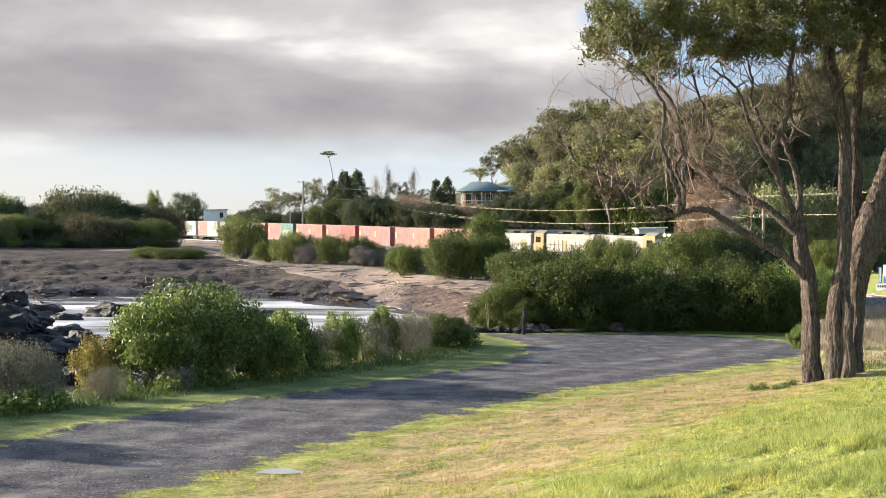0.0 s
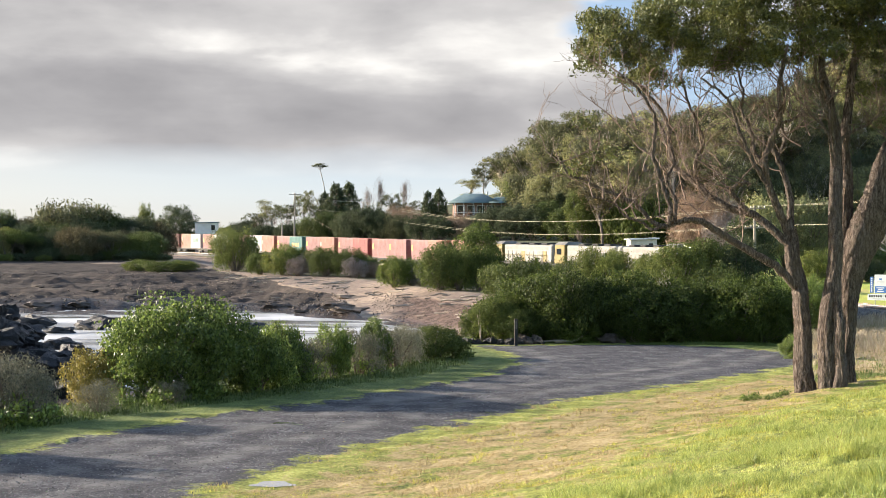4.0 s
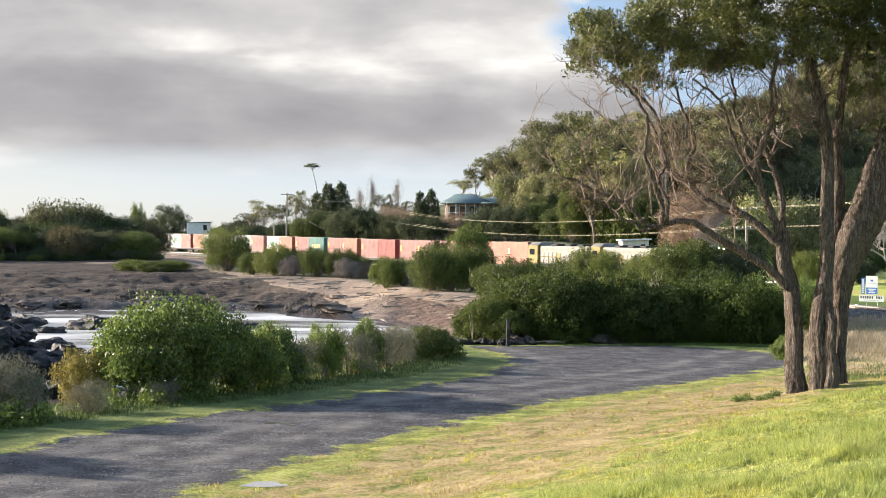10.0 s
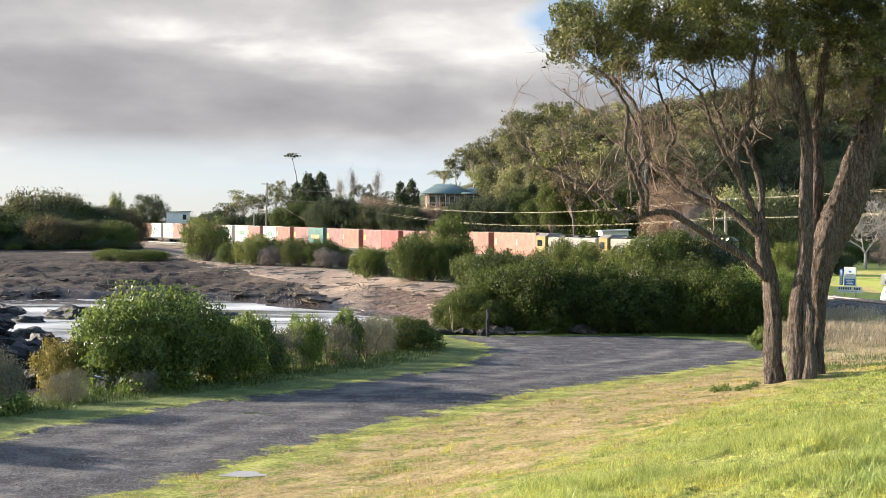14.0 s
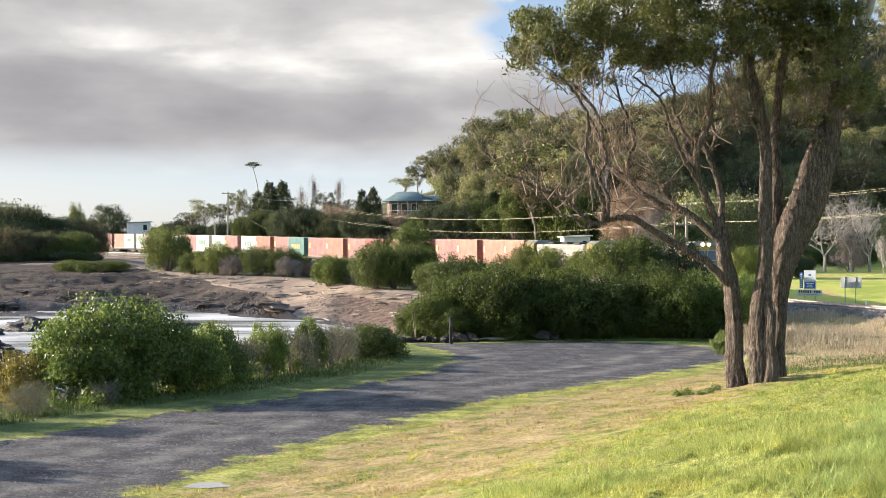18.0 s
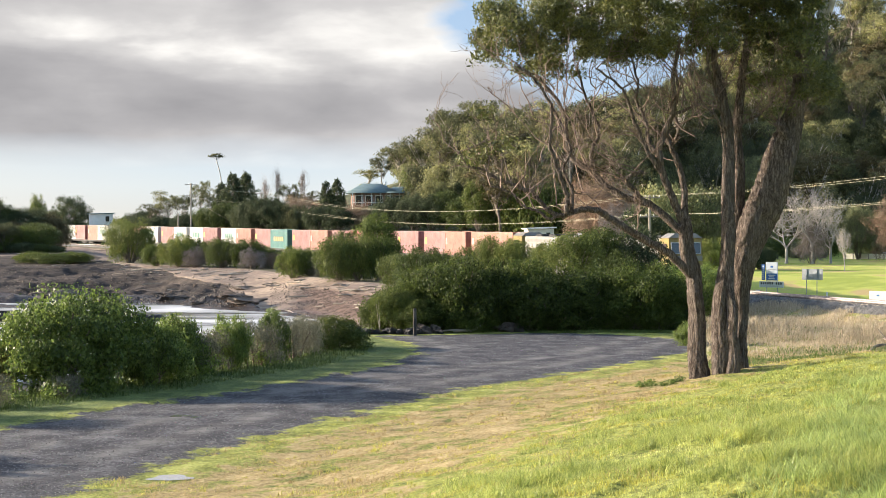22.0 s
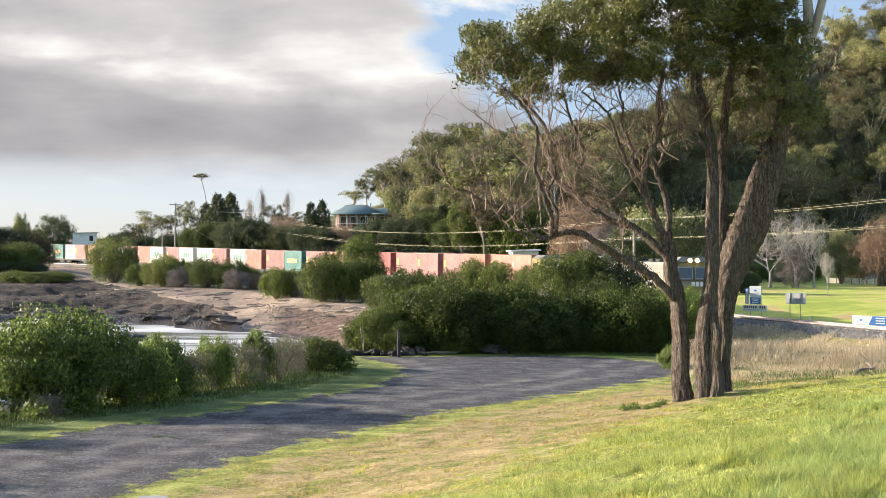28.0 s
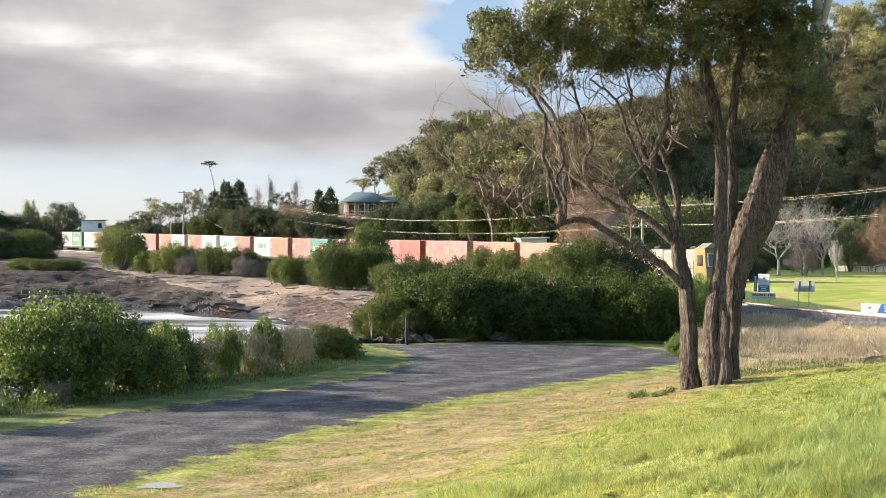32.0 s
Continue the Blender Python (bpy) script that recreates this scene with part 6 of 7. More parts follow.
    if way < 0:
        for ch in e.children:
            ch.matrix_basis = pose(0, 0, 0, 0, 0, 180) @ ch.matrix_basis


def build_track():
    pts, rr = LINE_XYZ, LINE_R
    t = np.gradient(pts, axis=0)
    t[:, 2] = 0
    t /= np.linalg.norm(t, axis=1)[:, None]
    nrm = np.stack([-t[:, 1], t[:, 0], 0 * t[:, 0]], 1)
    line = new("railway_track")
    tagged(line, "single rusty railway line on grey ballast", "railway", kind="structure")
    for s in (-0.55, 0.55):
        w = Wood()
        prof = [(-0.035, -0.15), (-0.035, 0), (0.035, 0), (0.035, -0.15)]
        V = np.stack([pts + nrm * (s + a) + np.array([0, 0, b]) for a, b in prof], 1).reshape(-1, 3)
        n = len(pts)
        i = np.arange(n - 1)[:, None] * 4 + np.arange(4)[None]
        j = np.arange(n - 1)[:, None] * 4 + (np.arange(4)[None] + 1) % 4
        obj("rail", mesh_from("rail", V, np.stack([i, j, j + 4, i + 4], -1).reshape(-1, 4)), M["rail_steel"], line)
    # ballast shoulder
    prof = [(-3.0, -1.3), (-1.55, -0.3), (-0.9, -0.2), (0.9, -0.2), (1.55, -0.3), (3.0, -1.3)]
    V = np.stack([pts + nrm * a + np.array([0, 0, b]) for a, b in prof], 1).reshape(-1, 3)
    i = np.arange(len(pts) - 1)[:, None] * 6 + np.arange(5)[None]
    obj("ballast_bed", mesh_from("ballast_bed", V, np.stack([i, i + 1, i + 7, i + 6], -1).reshape(-1, 4)), M["ballast"], line)
    rng = np.random.default_rng(3)
    near = np.where((rr > 66) & (rr < 100))[0]
    k = rng.integers(near[0], near[-1], 22000)
    a = rng.choice([-1, 1], 22000, p=[0.8, 0.2]) * rng.uniform(0.75, 3.0, 22000)
    z = np.interp(np.abs(a), [0.9, 1.55, 3.0], [-0.2, -0.3, -1.3])
    f = rng.random(22000)[:, None]
    c = pts[k] * (1 - f) + pts[k + 1] * f + nrm[k] * a[:, None]
    c[:, 2] = pts[k, 2] + z
    stones_mesh("ballast_stones", rng, c, 0.035, 0.085, M["ballast"], line)
    # sleepers
    bm = box(B(), -0.12, 0.12, -1.05, 1.05, -0.3, -0.151)
    me = bpy.data.meshes.new("sleeper")
    bm.to_mesh(me)
    bm.free()
    d = 0.0
    for i in range(len(pts) - 1):
        if rr[i] < 66 or rr[i] > 100:
            continue
        for f in (0.0, 0.6):
            p = pts[i] * (1 - f) + pts[i + 1] * f
            obj("sleeper", me, M["wood_pole"], line, m=pose(p[0], p[1], p[2], 0, 0, math.degrees(math.atan2(t[i, 1], t[i, 0]))))


OCTA_V = np.array([(1, 0, 0), (-1, 0, 0), (0, 1, 0), (0, -1, 0), (0, 0, 1), (0, 0, -1)], float)
OCTA_T = np.array([(0, 2, 4), (2, 1, 4), (1, 3, 4), (3, 0, 4), (2, 0, 5), (1, 2, 5), (3, 1, 5), (0, 3, 5)])


def stones_mesh(name, rng, c, s0, s1, material, parent=None):
    """Many small rough stones in one mesh."""
    n = len(c)
    s = rng.uniform(s0, s1, (n, 1, 1)) * rng.uniform(0.6, 1.3, (n, 1, 3))
    a = rng.uniform(0, 6.28, n)
    V = OCTA_V[None] * s + rng.normal(size=(n, 6, 3)) * s0 * 0.35
    x = V[..., 0] * np.cos(a)[:, None] - V[..., 1] * np.sin(a)[:, None]
    y = V[..., 0] * np.sin(a)[:, None] + V[..., 1] * np.cos(a)[:, None]
    V = np.stack([x, y, V[..., 2]], -1) + np.asarray(c)[:, None, :]
    T = (OCTA_T[None] + np.arange(n)[:, None, None] * 6).reshape(-1, 3)
    return tagged(obj(name, mesh_from(name, V.reshape(-1, 3), None, T), material, parent), kind="stuff")



# ---- buildings, poles, signs ----
def house():
    x, y, _ = pol(-0.68, 296)
    z = gz(x, y) - 1.2
    h = empty("house", pose(x, y, z, 0, 0, 8), "single-storey house with green hipped roof and white verandah", "house")
    for x0, x1, y0, y1 in ((-5.2, 5.2, -3.5, -3.3), (-5.2, 5.2, 3.3, 3.5), (-5.2, -5.0, -3.3, 3.3), (5.0, 5.2, -3.3, 3.3)):
        part("wall", box(B(), x0, x1, y0, y1, -1.0, 3.0), M["brick"], h)
    for cx, w, d, top in ((-1.2, 5.4, 4.6, 5.0), (4.6, 3.2, 4.9, 4.35)):
        V = [(cx - w, -d, 2.9), (cx + w, -d, 2.9), (cx + w, d, 2.9), (cx - w, d, 2.9), (cx - w * 0.35, 0, top), (cx + w * 0.35, 0, top), (cx - w, -d, 3.02), (cx + w, -d, 3.02), (cx + w, d, 3.02), (cx - w, d, 3.02)]
        me = mesh_from("roof", V, [(6, 7, 5, 4), (8, 9, 4, 5), (0, 1, 7, 6), (1, 2, 8, 7), (2, 3, 9, 8), (3, 0, 6, 9), (3, 2, 1, 0)], [(7, 8, 5), (9, 6, 4)])
        obj("roof", me, M["roof_green"], h, "blue-green metal roof")
    part("chimney", box(B(), 1.6, 1.9, -0.3, 0.0, 4.2, 5.4), M["white_paint"], h)
    part("verandah_floor", box(B(), -5.8, 6.2, -4.6, -3.5, -0.05, 0.08), M["wood_pole"], h)
    for i in range(7):
        px = -5.7 + i * 1.95
        part("verandah_post", box(B(), px - 0.06, px + 0.06, -4.55, -4.43, -1.0, 2.9), M["white_paint"], h)
    part("verandah_rail", box(B(), -5.7, 6.1, -4.53, -4.45, 0.95, 1.05), M["white_paint"], h)
    for i in range(5):
        wx = -4.2 + i * 2.05
        win = part("window", box(B(), wx - 0.75, wx + 0.75, -3.53, -3.49, 0.4, 2.4), M["glass"], h)
        bm = B()
        for a, b, c, d in ((-0.8, 0.8, 2.4, 2.5), (-0.8, 0.8, 0.3, 0.4), (-0.8, -0.72, 0.4, 2.4), (0.72, 0.8, 0.4, 2.4)):
            box(bm, wx + a, wx + b, -3.57, -3.49, c, d)
        part("window_frame", bm, M["white_paint"], win)


def shed(name, az, r, w, d, hgt, lift, turn, wall, roof, label):
    x, y, _ = pol(az, r)
    ob = empty(name, pose(x, y, gz(x, y) + lift, 0, 0, turn), label, "building")
    for x0, x1, y0, y1 in ((-w / 2, w / 2, -d / 2, -d / 2 + 0.15), (-w / 2, w / 2, d / 2 - 0.15, d / 2), (-w / 2, -w / 2 + 0.15, -d / 2 + 0.15, d / 2 - 0.15), (w / 2 - 0.15, w / 2, -d / 2 + 0.15, d / 2 - 0.15)):
        part("wall", box(B(), x0, x1, y0, y1, -2 if lift == 0 else 0, hgt), M[wall], ob)
    bm = box(B(), -w / 2 - 0.3, w / 2 + 0.3, -d / 2 - 0.3, d / 2 + 0.3, hgt, hgt + 0.16)
    for v in bm.verts:
        v.co.z += 0.12 * v.co.x / w
    part("roof", bm, M[roof], ob)
    win = part("window", box(B(), w * 0.2, w * 0.36, -d / 2 - 0.03, -d / 2 - 0.002, hgt - 1.6, hgt - 0.5), M["glass"], ob)
    return ob


def pole(az, r, top, tilt, arms, label="weathered timber power pole with crossarm"):
    x, y, _ = pol(az, r)
    z = gz(x, y)
    ob = empty("power_pole", pose(x, y, z - 0.2, 0, tilt, 0), label, "pole", "power poles")
    H = top - z + 0.2
    part("mast", cyl(B(), (0, 0, 0), (0, 0, H), 0.17, 0.12, 10), M["wood_pole"], ob)
    for k in range(arms):
        zz = H - 0.35 - 2.0 * k
        arm = part("crossarm", box(B(), -1.1, 1.1, -0.2, -0.1, zz, zz + 0.13), M["wood_pole"], ob)
        for dx in (-1.0, -0.4, 0.4, 1.0):
            part("insulator", cyl(B(), (dx, -0.15, zz + 0.131), (dx, -0.15, zz + 0.32), 0.05, 0.03, 8), M["white_paint"], arm)
    return Vector((x, y, top))


def wire(p, q, sag, r=0.011):
    n = 26
    P = np.array([[p[k] + (q[k] - p[k]) * u for k in range(3)] for u in np.linspace(0, 1, n)])
    P[:, 2] -= sag * 4 * np.linspace(0, 1, n) * (1 - np.linspace(0, 1, n))
    V, Q = tube(P, np.full(n, r), 5)
    tagged(obj("power_line", mesh_from("power_line", V, Q), M["wire"]), "pale power line strung between poles", "cable", "power lines")


def poles_and_lines():
    p1 = pole(-8.14, 262, 12.0, 0.8, 2)
    p2 = pole(-5.34, 272, 10.7, 0, 2)
    p3 = pole(10.3, 150, 7.1, -0.5, 2)
    p4 = pole(27.0, 96, 8.6, 0, 2)
    for dz, sag in ((-0.05, 0.5), (-2.0, 0.6)):
        for dx in (-0.9, 0.9):
            o = Vector((dx, 0, dz))
            wire(p1 + o, p2 + o, sag)
            wire(p2 + o, p3 + o * 1.0, 2.6 if dz > -1 else 2.4)
            wire(p3 + o, p4 + o, 0.6)
    a = p1 + Vector((0, 0, -2.2))
    x, y, _ = pol(-6.6, 252)
    wire(a, Vector((x, y, 5.2)), 0.3)
    x, y, _ = pol(-8.5, 262)
    pole(-8.62, 266, 6.6, 0, 0, "short weathered timber pole")


def signs():
    def facing(az, r):
        x, y, _ = pol(az, r)
        return pose(x, y, gz(x, y), 0, 0, -az - 22) @ Matrix.Diagonal((1.12, 1, 1, 1))

    s = empty("road_sign", facing(15.05, 125), "white and blue business sign on posts behind the railway", "sign", "signs")
    g = gz(*pol(15.05, 125)[:2])

    k = 1.116

    def Z(z):
        return EYE - (EYE - z) * k - g
    part("board", box(B(), -0.47, 0.47, -0.03, 0.03, Z(-0.42), Z(1.0), 0.008), M["sign_white"], s)
    part("blue_panel", box(B(), -0.43, 0.43, -0.04, -0.034, Z(-0.38), Z(0.12)), M["sign_blue"], s)
    for w, z in ((0.3, 0.0), (0.2, -0.13), (0.26, -0.26)):
        part("text_bar", box(B(), -w, w, -0.048, -0.042, Z(z - 0.04), Z(z + 0.03)), M["sign_white"], s)
    part("emblem", box(B(), -0.1, 0.1, -0.04, -0.034, Z(0.58), Z(0.72)), M["sign_blue"], s)
    part("grey_bar", box(B(), -0.3, 0.3, -0.04, -0.034, Z(0.42), Z(0.47)), M["steel"], s)
    low = part("lower_board", box(B(), -1.0, 0.95, -0.04, 0.02, Z(-0.95), Z(-0.48), 0.008), M["sign_white"], s)
    for j in range(10):
        x = -0.88 + j * 0.175
        if j != 6:
            part("letter_bar", box(B(), x, x + 0.11, -0.05, -0.044, Z(-0.72), Z(-0.54)), M["black_iron"], low)
    part("text_bar", box(B(), -0.6, 0.55, -0.05, -0.044, Z(-0.86), Z(-0.81)), M["steel"], low)
    side = part("side_strip", box(B(), -0.82, -0.56, -0.02, 0.02, Z(-0.38), Z(0.82)), M["sign_blue"], s)
    for j in range(7):
        part("letter_bar", box(B(), -0.75, -0.63, -0.03, -0.024, Z(-0.3 + j * 0.155), Z(-0.2 + j * 0.155)), M["sign_white"], side)
    for x in (-0.44, 0.44):
        part("post", cyl(B(), (x, 0.06, -0.3), (x, 0.06, Z(0.9)), 0.035, None, 8), M["steel"], s)
    part("white_box", box(B(), -1.3, -1.05, -0.2, 0.2, 0.0, 0.6, 0.03), M["white_paint"], s)

    s = empty("sign_back", facing(16.6, 125), "unpainted back of a metal sign on two posts", "sign", "signs")
    g = gz(*pol(16.6, 125)[:2])
    part("board", box(B(), -0.82, 0.82, -0.02, 0.02, Z(-0.35), Z(0.5), 0.008), M["steel"], s)
    for x in (-0.45, 0.38):
        part("post", cyl(B(), (x, -0.06, -0.3), (x, -0.06, Z(0.5)), 0.035, None, 8), M["steel"], s)
    k = 0.97
    s = empty("banner_sign", facing(19.4, 92), "long low white and blue banner sign behind the railway", "sign", "signs")
    g = gz(*pol(19.4, 92)[:2])
    part("board", box(B(), -1.05, 1.0, -0.02, 0.02, Z(-1.05), Z(-0.42), 0.006), M["sign_white"], s)
    bm = box(B(), 0.0, 0.98, -0.03, -0.024, Z(-1.03), Z(-0.44))
    for v in bm.verts:
        if v.co.x < 0.1:
            v.co.x += 0.14 if v.co.z > Z(-0.7) else -0.1
    part("blue_panel", bm, M["sign_blue"], s)
    for j in range(3):
        part("text_bar", box(B(), 0.32, 0.85, -0.038, -0.032, Z(-0.92 + j * 0.16), Z(-0.85 + j * 0.16)), M["sign_white"], s)
    part("emblem", box(B(), -0.6, -0.45, -0.03, -0.024, Z(-0.75), Z(-0.65)), M["sign_blue"], s)
    for x in (-0.9, 0.9):
        part("post", cyl(B(), (x, 0.06, -0.2), (x, 0.06, Z(-0.45)), 0.04, None, 8), M["steel"], s)
    m = empty("marker_post", facing(17.15, 125), "short white marker post on the lawn", "post")
    part("shaft", box(B(), -0.06, 0.06, -0.05, 0.05, -0.1, 0.5, 0.02), M["white_paint"], m)
    # cream fence along the far side of the lawn
    f = empty("fence", pose(0, 0, 0), "low cream board fence with dark posts beyond the lawn", "fence")
    a, b = Vector(pol(17.85, 252)), Vector(pol(25.0, 240))
    n = 24
    for i in range(n):
        p, q = a.lerp(b, i / n), a.lerp(b, (i + 1) / n)
        z = gz(p.x, p.y)
        turn = math.degrees(math.atan2(b.y - a.y, b.x - a.x))
        L = (q - p).length
        part("panel", box(B(), 0.09, L - 0.09, -0.03, 0.03, 0.1, 1.0), M["cream_paint"], f, m=pose(p.x, p.y, z, 0, 0, turn))
        part("post", box(B(), -0.08, 0.08, -0.07, 0.07, -0.2, 1.1), M["wood_pole"], f, m=pose(p.x, p.y, z, 0, 0, turn))


def car(m, paint, label, rack=False, ute=False):
    """A four-wheel drive car that faces along x."""
    c = empty("car", m, label, "car", "cars")
    prof = [(-2.25, 0.35), (-2.3, 0.95), (-2.2, 1.05), (-2.05, 1.72), (-1.7, 1.82), (0.35, 1.8), (0.95, 1.12), (2.05, 1.0), (2.28, 0.85), (2.3, 0.4)]
    V, T = [], []
    n = len(prof)
    for sy, ins in ((-1, 0), (1, 0)):
        for x, z in prof:
            V.append((x, sy * (0.9 - (0.13 if z > 1.2 else 0)), z))
    Q = [(i, (i + 1) % n, n + (i + 1) % n, n + i) for i in range(n)]
    bm = B()
    vs = [bm.verts.new(v) for v in V]
    for q in Q:
        bm.faces.new([vs[i] for i in q])
    bm.faces.new([vs[i] for i in range(n)][::-1])
    bm.faces.new([vs[n + i] for i in range(n)])
    bmesh.ops.recalc_face_normals(bm, faces=bm.faces)
    bmesh.ops.bevel(bm, geom=bm.edges[:], offset=0.05, segments=2, affect="EDGES")
    part("body", bm, M[paint], c)
    bm = box(B(), -0.03, 0.03, -0.68, 0.68, -0.36, 0.36)
    part("windscreen", bm, M["glass"], c, m=pose(0.68, 0, 1.47, 0, -41, 0))
    for sy in (-1, 1):
        for x0, x1 in ((-1.85, -1.0), (-0.92, -0.2), (-0.12, 0.45)):
            part("side_window", box(B(), x0, x1, -0.02, 0.02, -0.23, 0.23), M["glass"], c, m=pose(0, sy * 0.842, 1.42, sy * 11, 0, 0))
        part("headlamp", box(B(), 2.2, 2.31, sy * 0.66 - 0.15, sy * 0.66 + 0.15, 0.72, 0.9), M["sign_white"], c)
        for x in (-1.4, 1.4):
            w = part("wheel", cyl(B(), (x, sy * 0.72, 0.38), (x, sy * 0.93, 0.38), 0.38, None, 18), M["rubber"], c)
            part("rim", cyl(B(), (x, sy * 0.925, 0.38), (x, sy * 0.945, 0.38), 0.22, None, 14), M["steel"], w)
    part("grille", box(B(), 2.28, 2.335, -0.45, 0.45, 0.6, 0.9), M["black_iron"], c)
    part("bumper", box(B(), 2.2, 2.42, -0.85, 0.85, 0.36, 0.56, 0.04), M["black_iron"], c)
    if rack:
        part("roof_rack", box(B(), -1.7, 0.3, -0.62, 0.62, 1.86, 1.94, 0.02), M["black_iron"], c)
        part("roof_load", box(B(), -1.6, 0.55, -0.45, 0.3, 1.945, 2.12, 0.05), M["black_iron"], c, "dark gear strapped on the roof")
    return c


DRIVE = np.array([(0, 8.0, 186), (6, 8.9, 150), (9, 10.3, 131), (11, 13.1, 124), (12, 14.5, 121.5), (13, 15.95, 119), (14, 17.3, 116.5), (16, 20.0, 112), (20, 25.0, 104), (26, 37.0, 98), (32, 50.0, 96)])


def car_pose(t):
    """The white car's way along the road beyond the line."""
    def at(u):
        return pol(float(np.interp(u, DRIVE[:, 0], DRIVE[:, 1])), float(np.interp(u, DRIVE[:, 0], DRIVE[:, 2])))
    a, b, c = at(max(t - 1.2, 0)), at(t), at(min(t + 1.2, 32))
    return pose(b[0], b[1], gz(b[0], b[1]) + 0.02, 0, 0, math.degrees(math.atan2(c[1] - a[1], c[0] - a[0])))


def cars():
    ob = car(car_pose(0), "car_white", "white four-wheel drive with loaded roof rack on the road", True)
    CARS.append(ob)
    x, y, _ = pol(19.7, 262)
    car(pose(x, y, gz(x, y), 0, 0, 195), "car_silver", "silver-blue car parked beyond the cream fence")
    x, y, _ = pol(11.15, 266)
    car(pose(x, y, gz(x, y), 0, 0, 150), "car_white", "white car parked among trees beyond the railway")


CARS = []


# ---- rocks, driftwood, puddles ----
def rock_meshes(seed, n, sub=3, rough=0.35):
    out = []
    rng = np.random.default_rng(seed)
    for k in range(n):
        bm = B()
        bmesh.ops.create_icosphere(bm, subdivisions=sub, radius=1.0)
        cut = rng.normal(size=(7, 3))
        cut /= np.linalg.norm(cut, axis=1)[:, None]
        lim = rng.uniform(0.45, 0.85, 7)
        for v in bm.verts:
            p = v.co.copy()
            for c, l in zip(cut, lim):
                d = p.dot(Vector(c))
                if d > l:
                    p -= Vector(c) * (d - l) * 0.9
            f = 1 + rough * noise.noise(v.co * 1.7 + Vector((k * 7.0, seed, 0))) + rough * 0.5 * noise.noise(v.co * 4.3 + Vector((seed, k * 3.0, 5)))
            v.co = p * f
        me = bpy.data.meshes.new("rock")
        bm.to_mesh(me)
        bm.free()
        out.append(me)
    return out


def rock(me, mat, x, y, sx, sy, sz, turn, label, group, lift=0.3, z=None):
    ob = obj("rock", me, mat)
    zz = gz(x, y) if z is None else z
    ob.matrix_basis = pose(x, y, zz + sz * lift, 0, 0, turn) @ Matrix.Diagonal((sx, sy, sz, 1))
    return tagged(ob, label, "rock", group)


def rocks_and_wood():
    rng = np.random.default_rng(8)
    R = rock_meshes(1, 6, 3, 0.6)
    R2 = [me.copy() for me in R]
    # black outcrop at the water's edge
    for k in range(190):
        u = rng.random() ** 0.8
        az = -23 + 6.6 * u + rng.normal() * 0.25
        r = 64 + rng.normal() * 3.0
        hgt = float(np.interp(az, [-23, -20.5, -19.2, -18.2, -17.0, -16], [3.9, 3.8, 3.3, 1.9, 0.9, 0.2])) * rng.random()
        s = rng.uniform(0.25, 0.85) * (1.2 - 0.1 * hgt)
        x, y, _ = pol(az, r + hgt * 0.8)
        rock(R[k % 6], M["rock_black"], x, y, s * 1.3, s, s * rng.uniform(0.6, 0.9), rng.uniform(0, 360), "black jagged basalt boulder at the water's edge", "shore rocks", 0.3, max(gz(x, y), -3.0) + hgt)
    for k in range(26):
        az, r = rng.uniform(-17.5, -12.5), rng.uniform(60, 92)
        s = rng.uniform(0.25, 0.8)
        x, y, _ = pol(az, r)
        rock(R[k % 6], M["rock_black"], x, y, s * 1.5, s, s * 0.6, rng.uniform(0, 360), "low black rock in the shallows", "shore rocks", 0.2, -3.0)
    for az, r, s in ((-15.7, 112, 1.2), (-16.2, 108, 0.9), (-15.2, 110, 0.8), (-18.0, 116, 1.0), (-18.6, 112, 1.1), (-13.5, 116, 0.7), (-17.2, 104, 0.6), (-9.8, 106, 0.7), (-10.3, 108, 0.8), (-8.9, 104, 0.6)):
        x, y, _ = pol(az, r)
        rock(R[rng.integers(0, 6)], M["rock_black"], x, y, s * 1.8, s, s * 0.6, rng.uniform(0, 360), "low dark rock standing in the shallows", "shore rocks", 0.15, -3.0)
    # dark ledge along the water and broken reef
    for k in range(44):
        az = rng.uniform(-21, -5.5)
        rw = float(np.interp(az, [-20, -10, -7.5, -5], [136, 133, 124, 117]))
        r = rw + (rng.exponential(9) if k % 2 else rng.uniform(0, 55)) - 1
        s = rng.uniform(0.25, 0.8) * (1.0 if k % 2 else 0.75)
        x, y, _ = pol(az, r)
        rock(R2[k % 6], M["rock_brown"], x, y, s * 2.2, s * 1.1, s * 0.5, rng.normal() * 25, "flat brown weathered reef rock", "reef rocks", 0.0)
    # rubble on the reef and the weedy shore
    def rubble(name, n, az0, az1, f0, f1, s0, s1, mat, lab):
        az = rng.uniform(az0, az1, n)
        rw = np.interp(az, [-20, -10, -7.5, -5, -2.5, -0.5], [136, 133, 124, 117, 106, 89])
        rb = np.interp(az, [-60, -12.4, -11.4, -10, -8, -6, -4, -2, 0], [228, 224, 200, 176, 166, 158, 137, 123, 113])
        r = rw + (f0 + (f1 - f0) * rng.random(n)) * (rb - rw)
        x, y = r * np.sin(np.radians(az)), r * np.cos(np.radians(az))
        k = wave(x, y * 0.5, 5, 2) + 0.5 * wave(x, y, 1.5, 5) > 0.0
        x, y = x[k], y[k]
        stones_mesh(name, rng, np.stack([x, y, ground(x, y)], 1), s0, s1, mat)["label"] = lab
    rubble("reef_rubble", 3500, -22, -6, -0.02, 0.8, 0.04, 0.13, M["rock_brown"], "broken brown stones over the reef")
    rubble("black_rubble", 1500, -22, -6, -0.05, 0.12, 0.04, 0.13, M["rock_black"], "broken black stones along the reef edge")
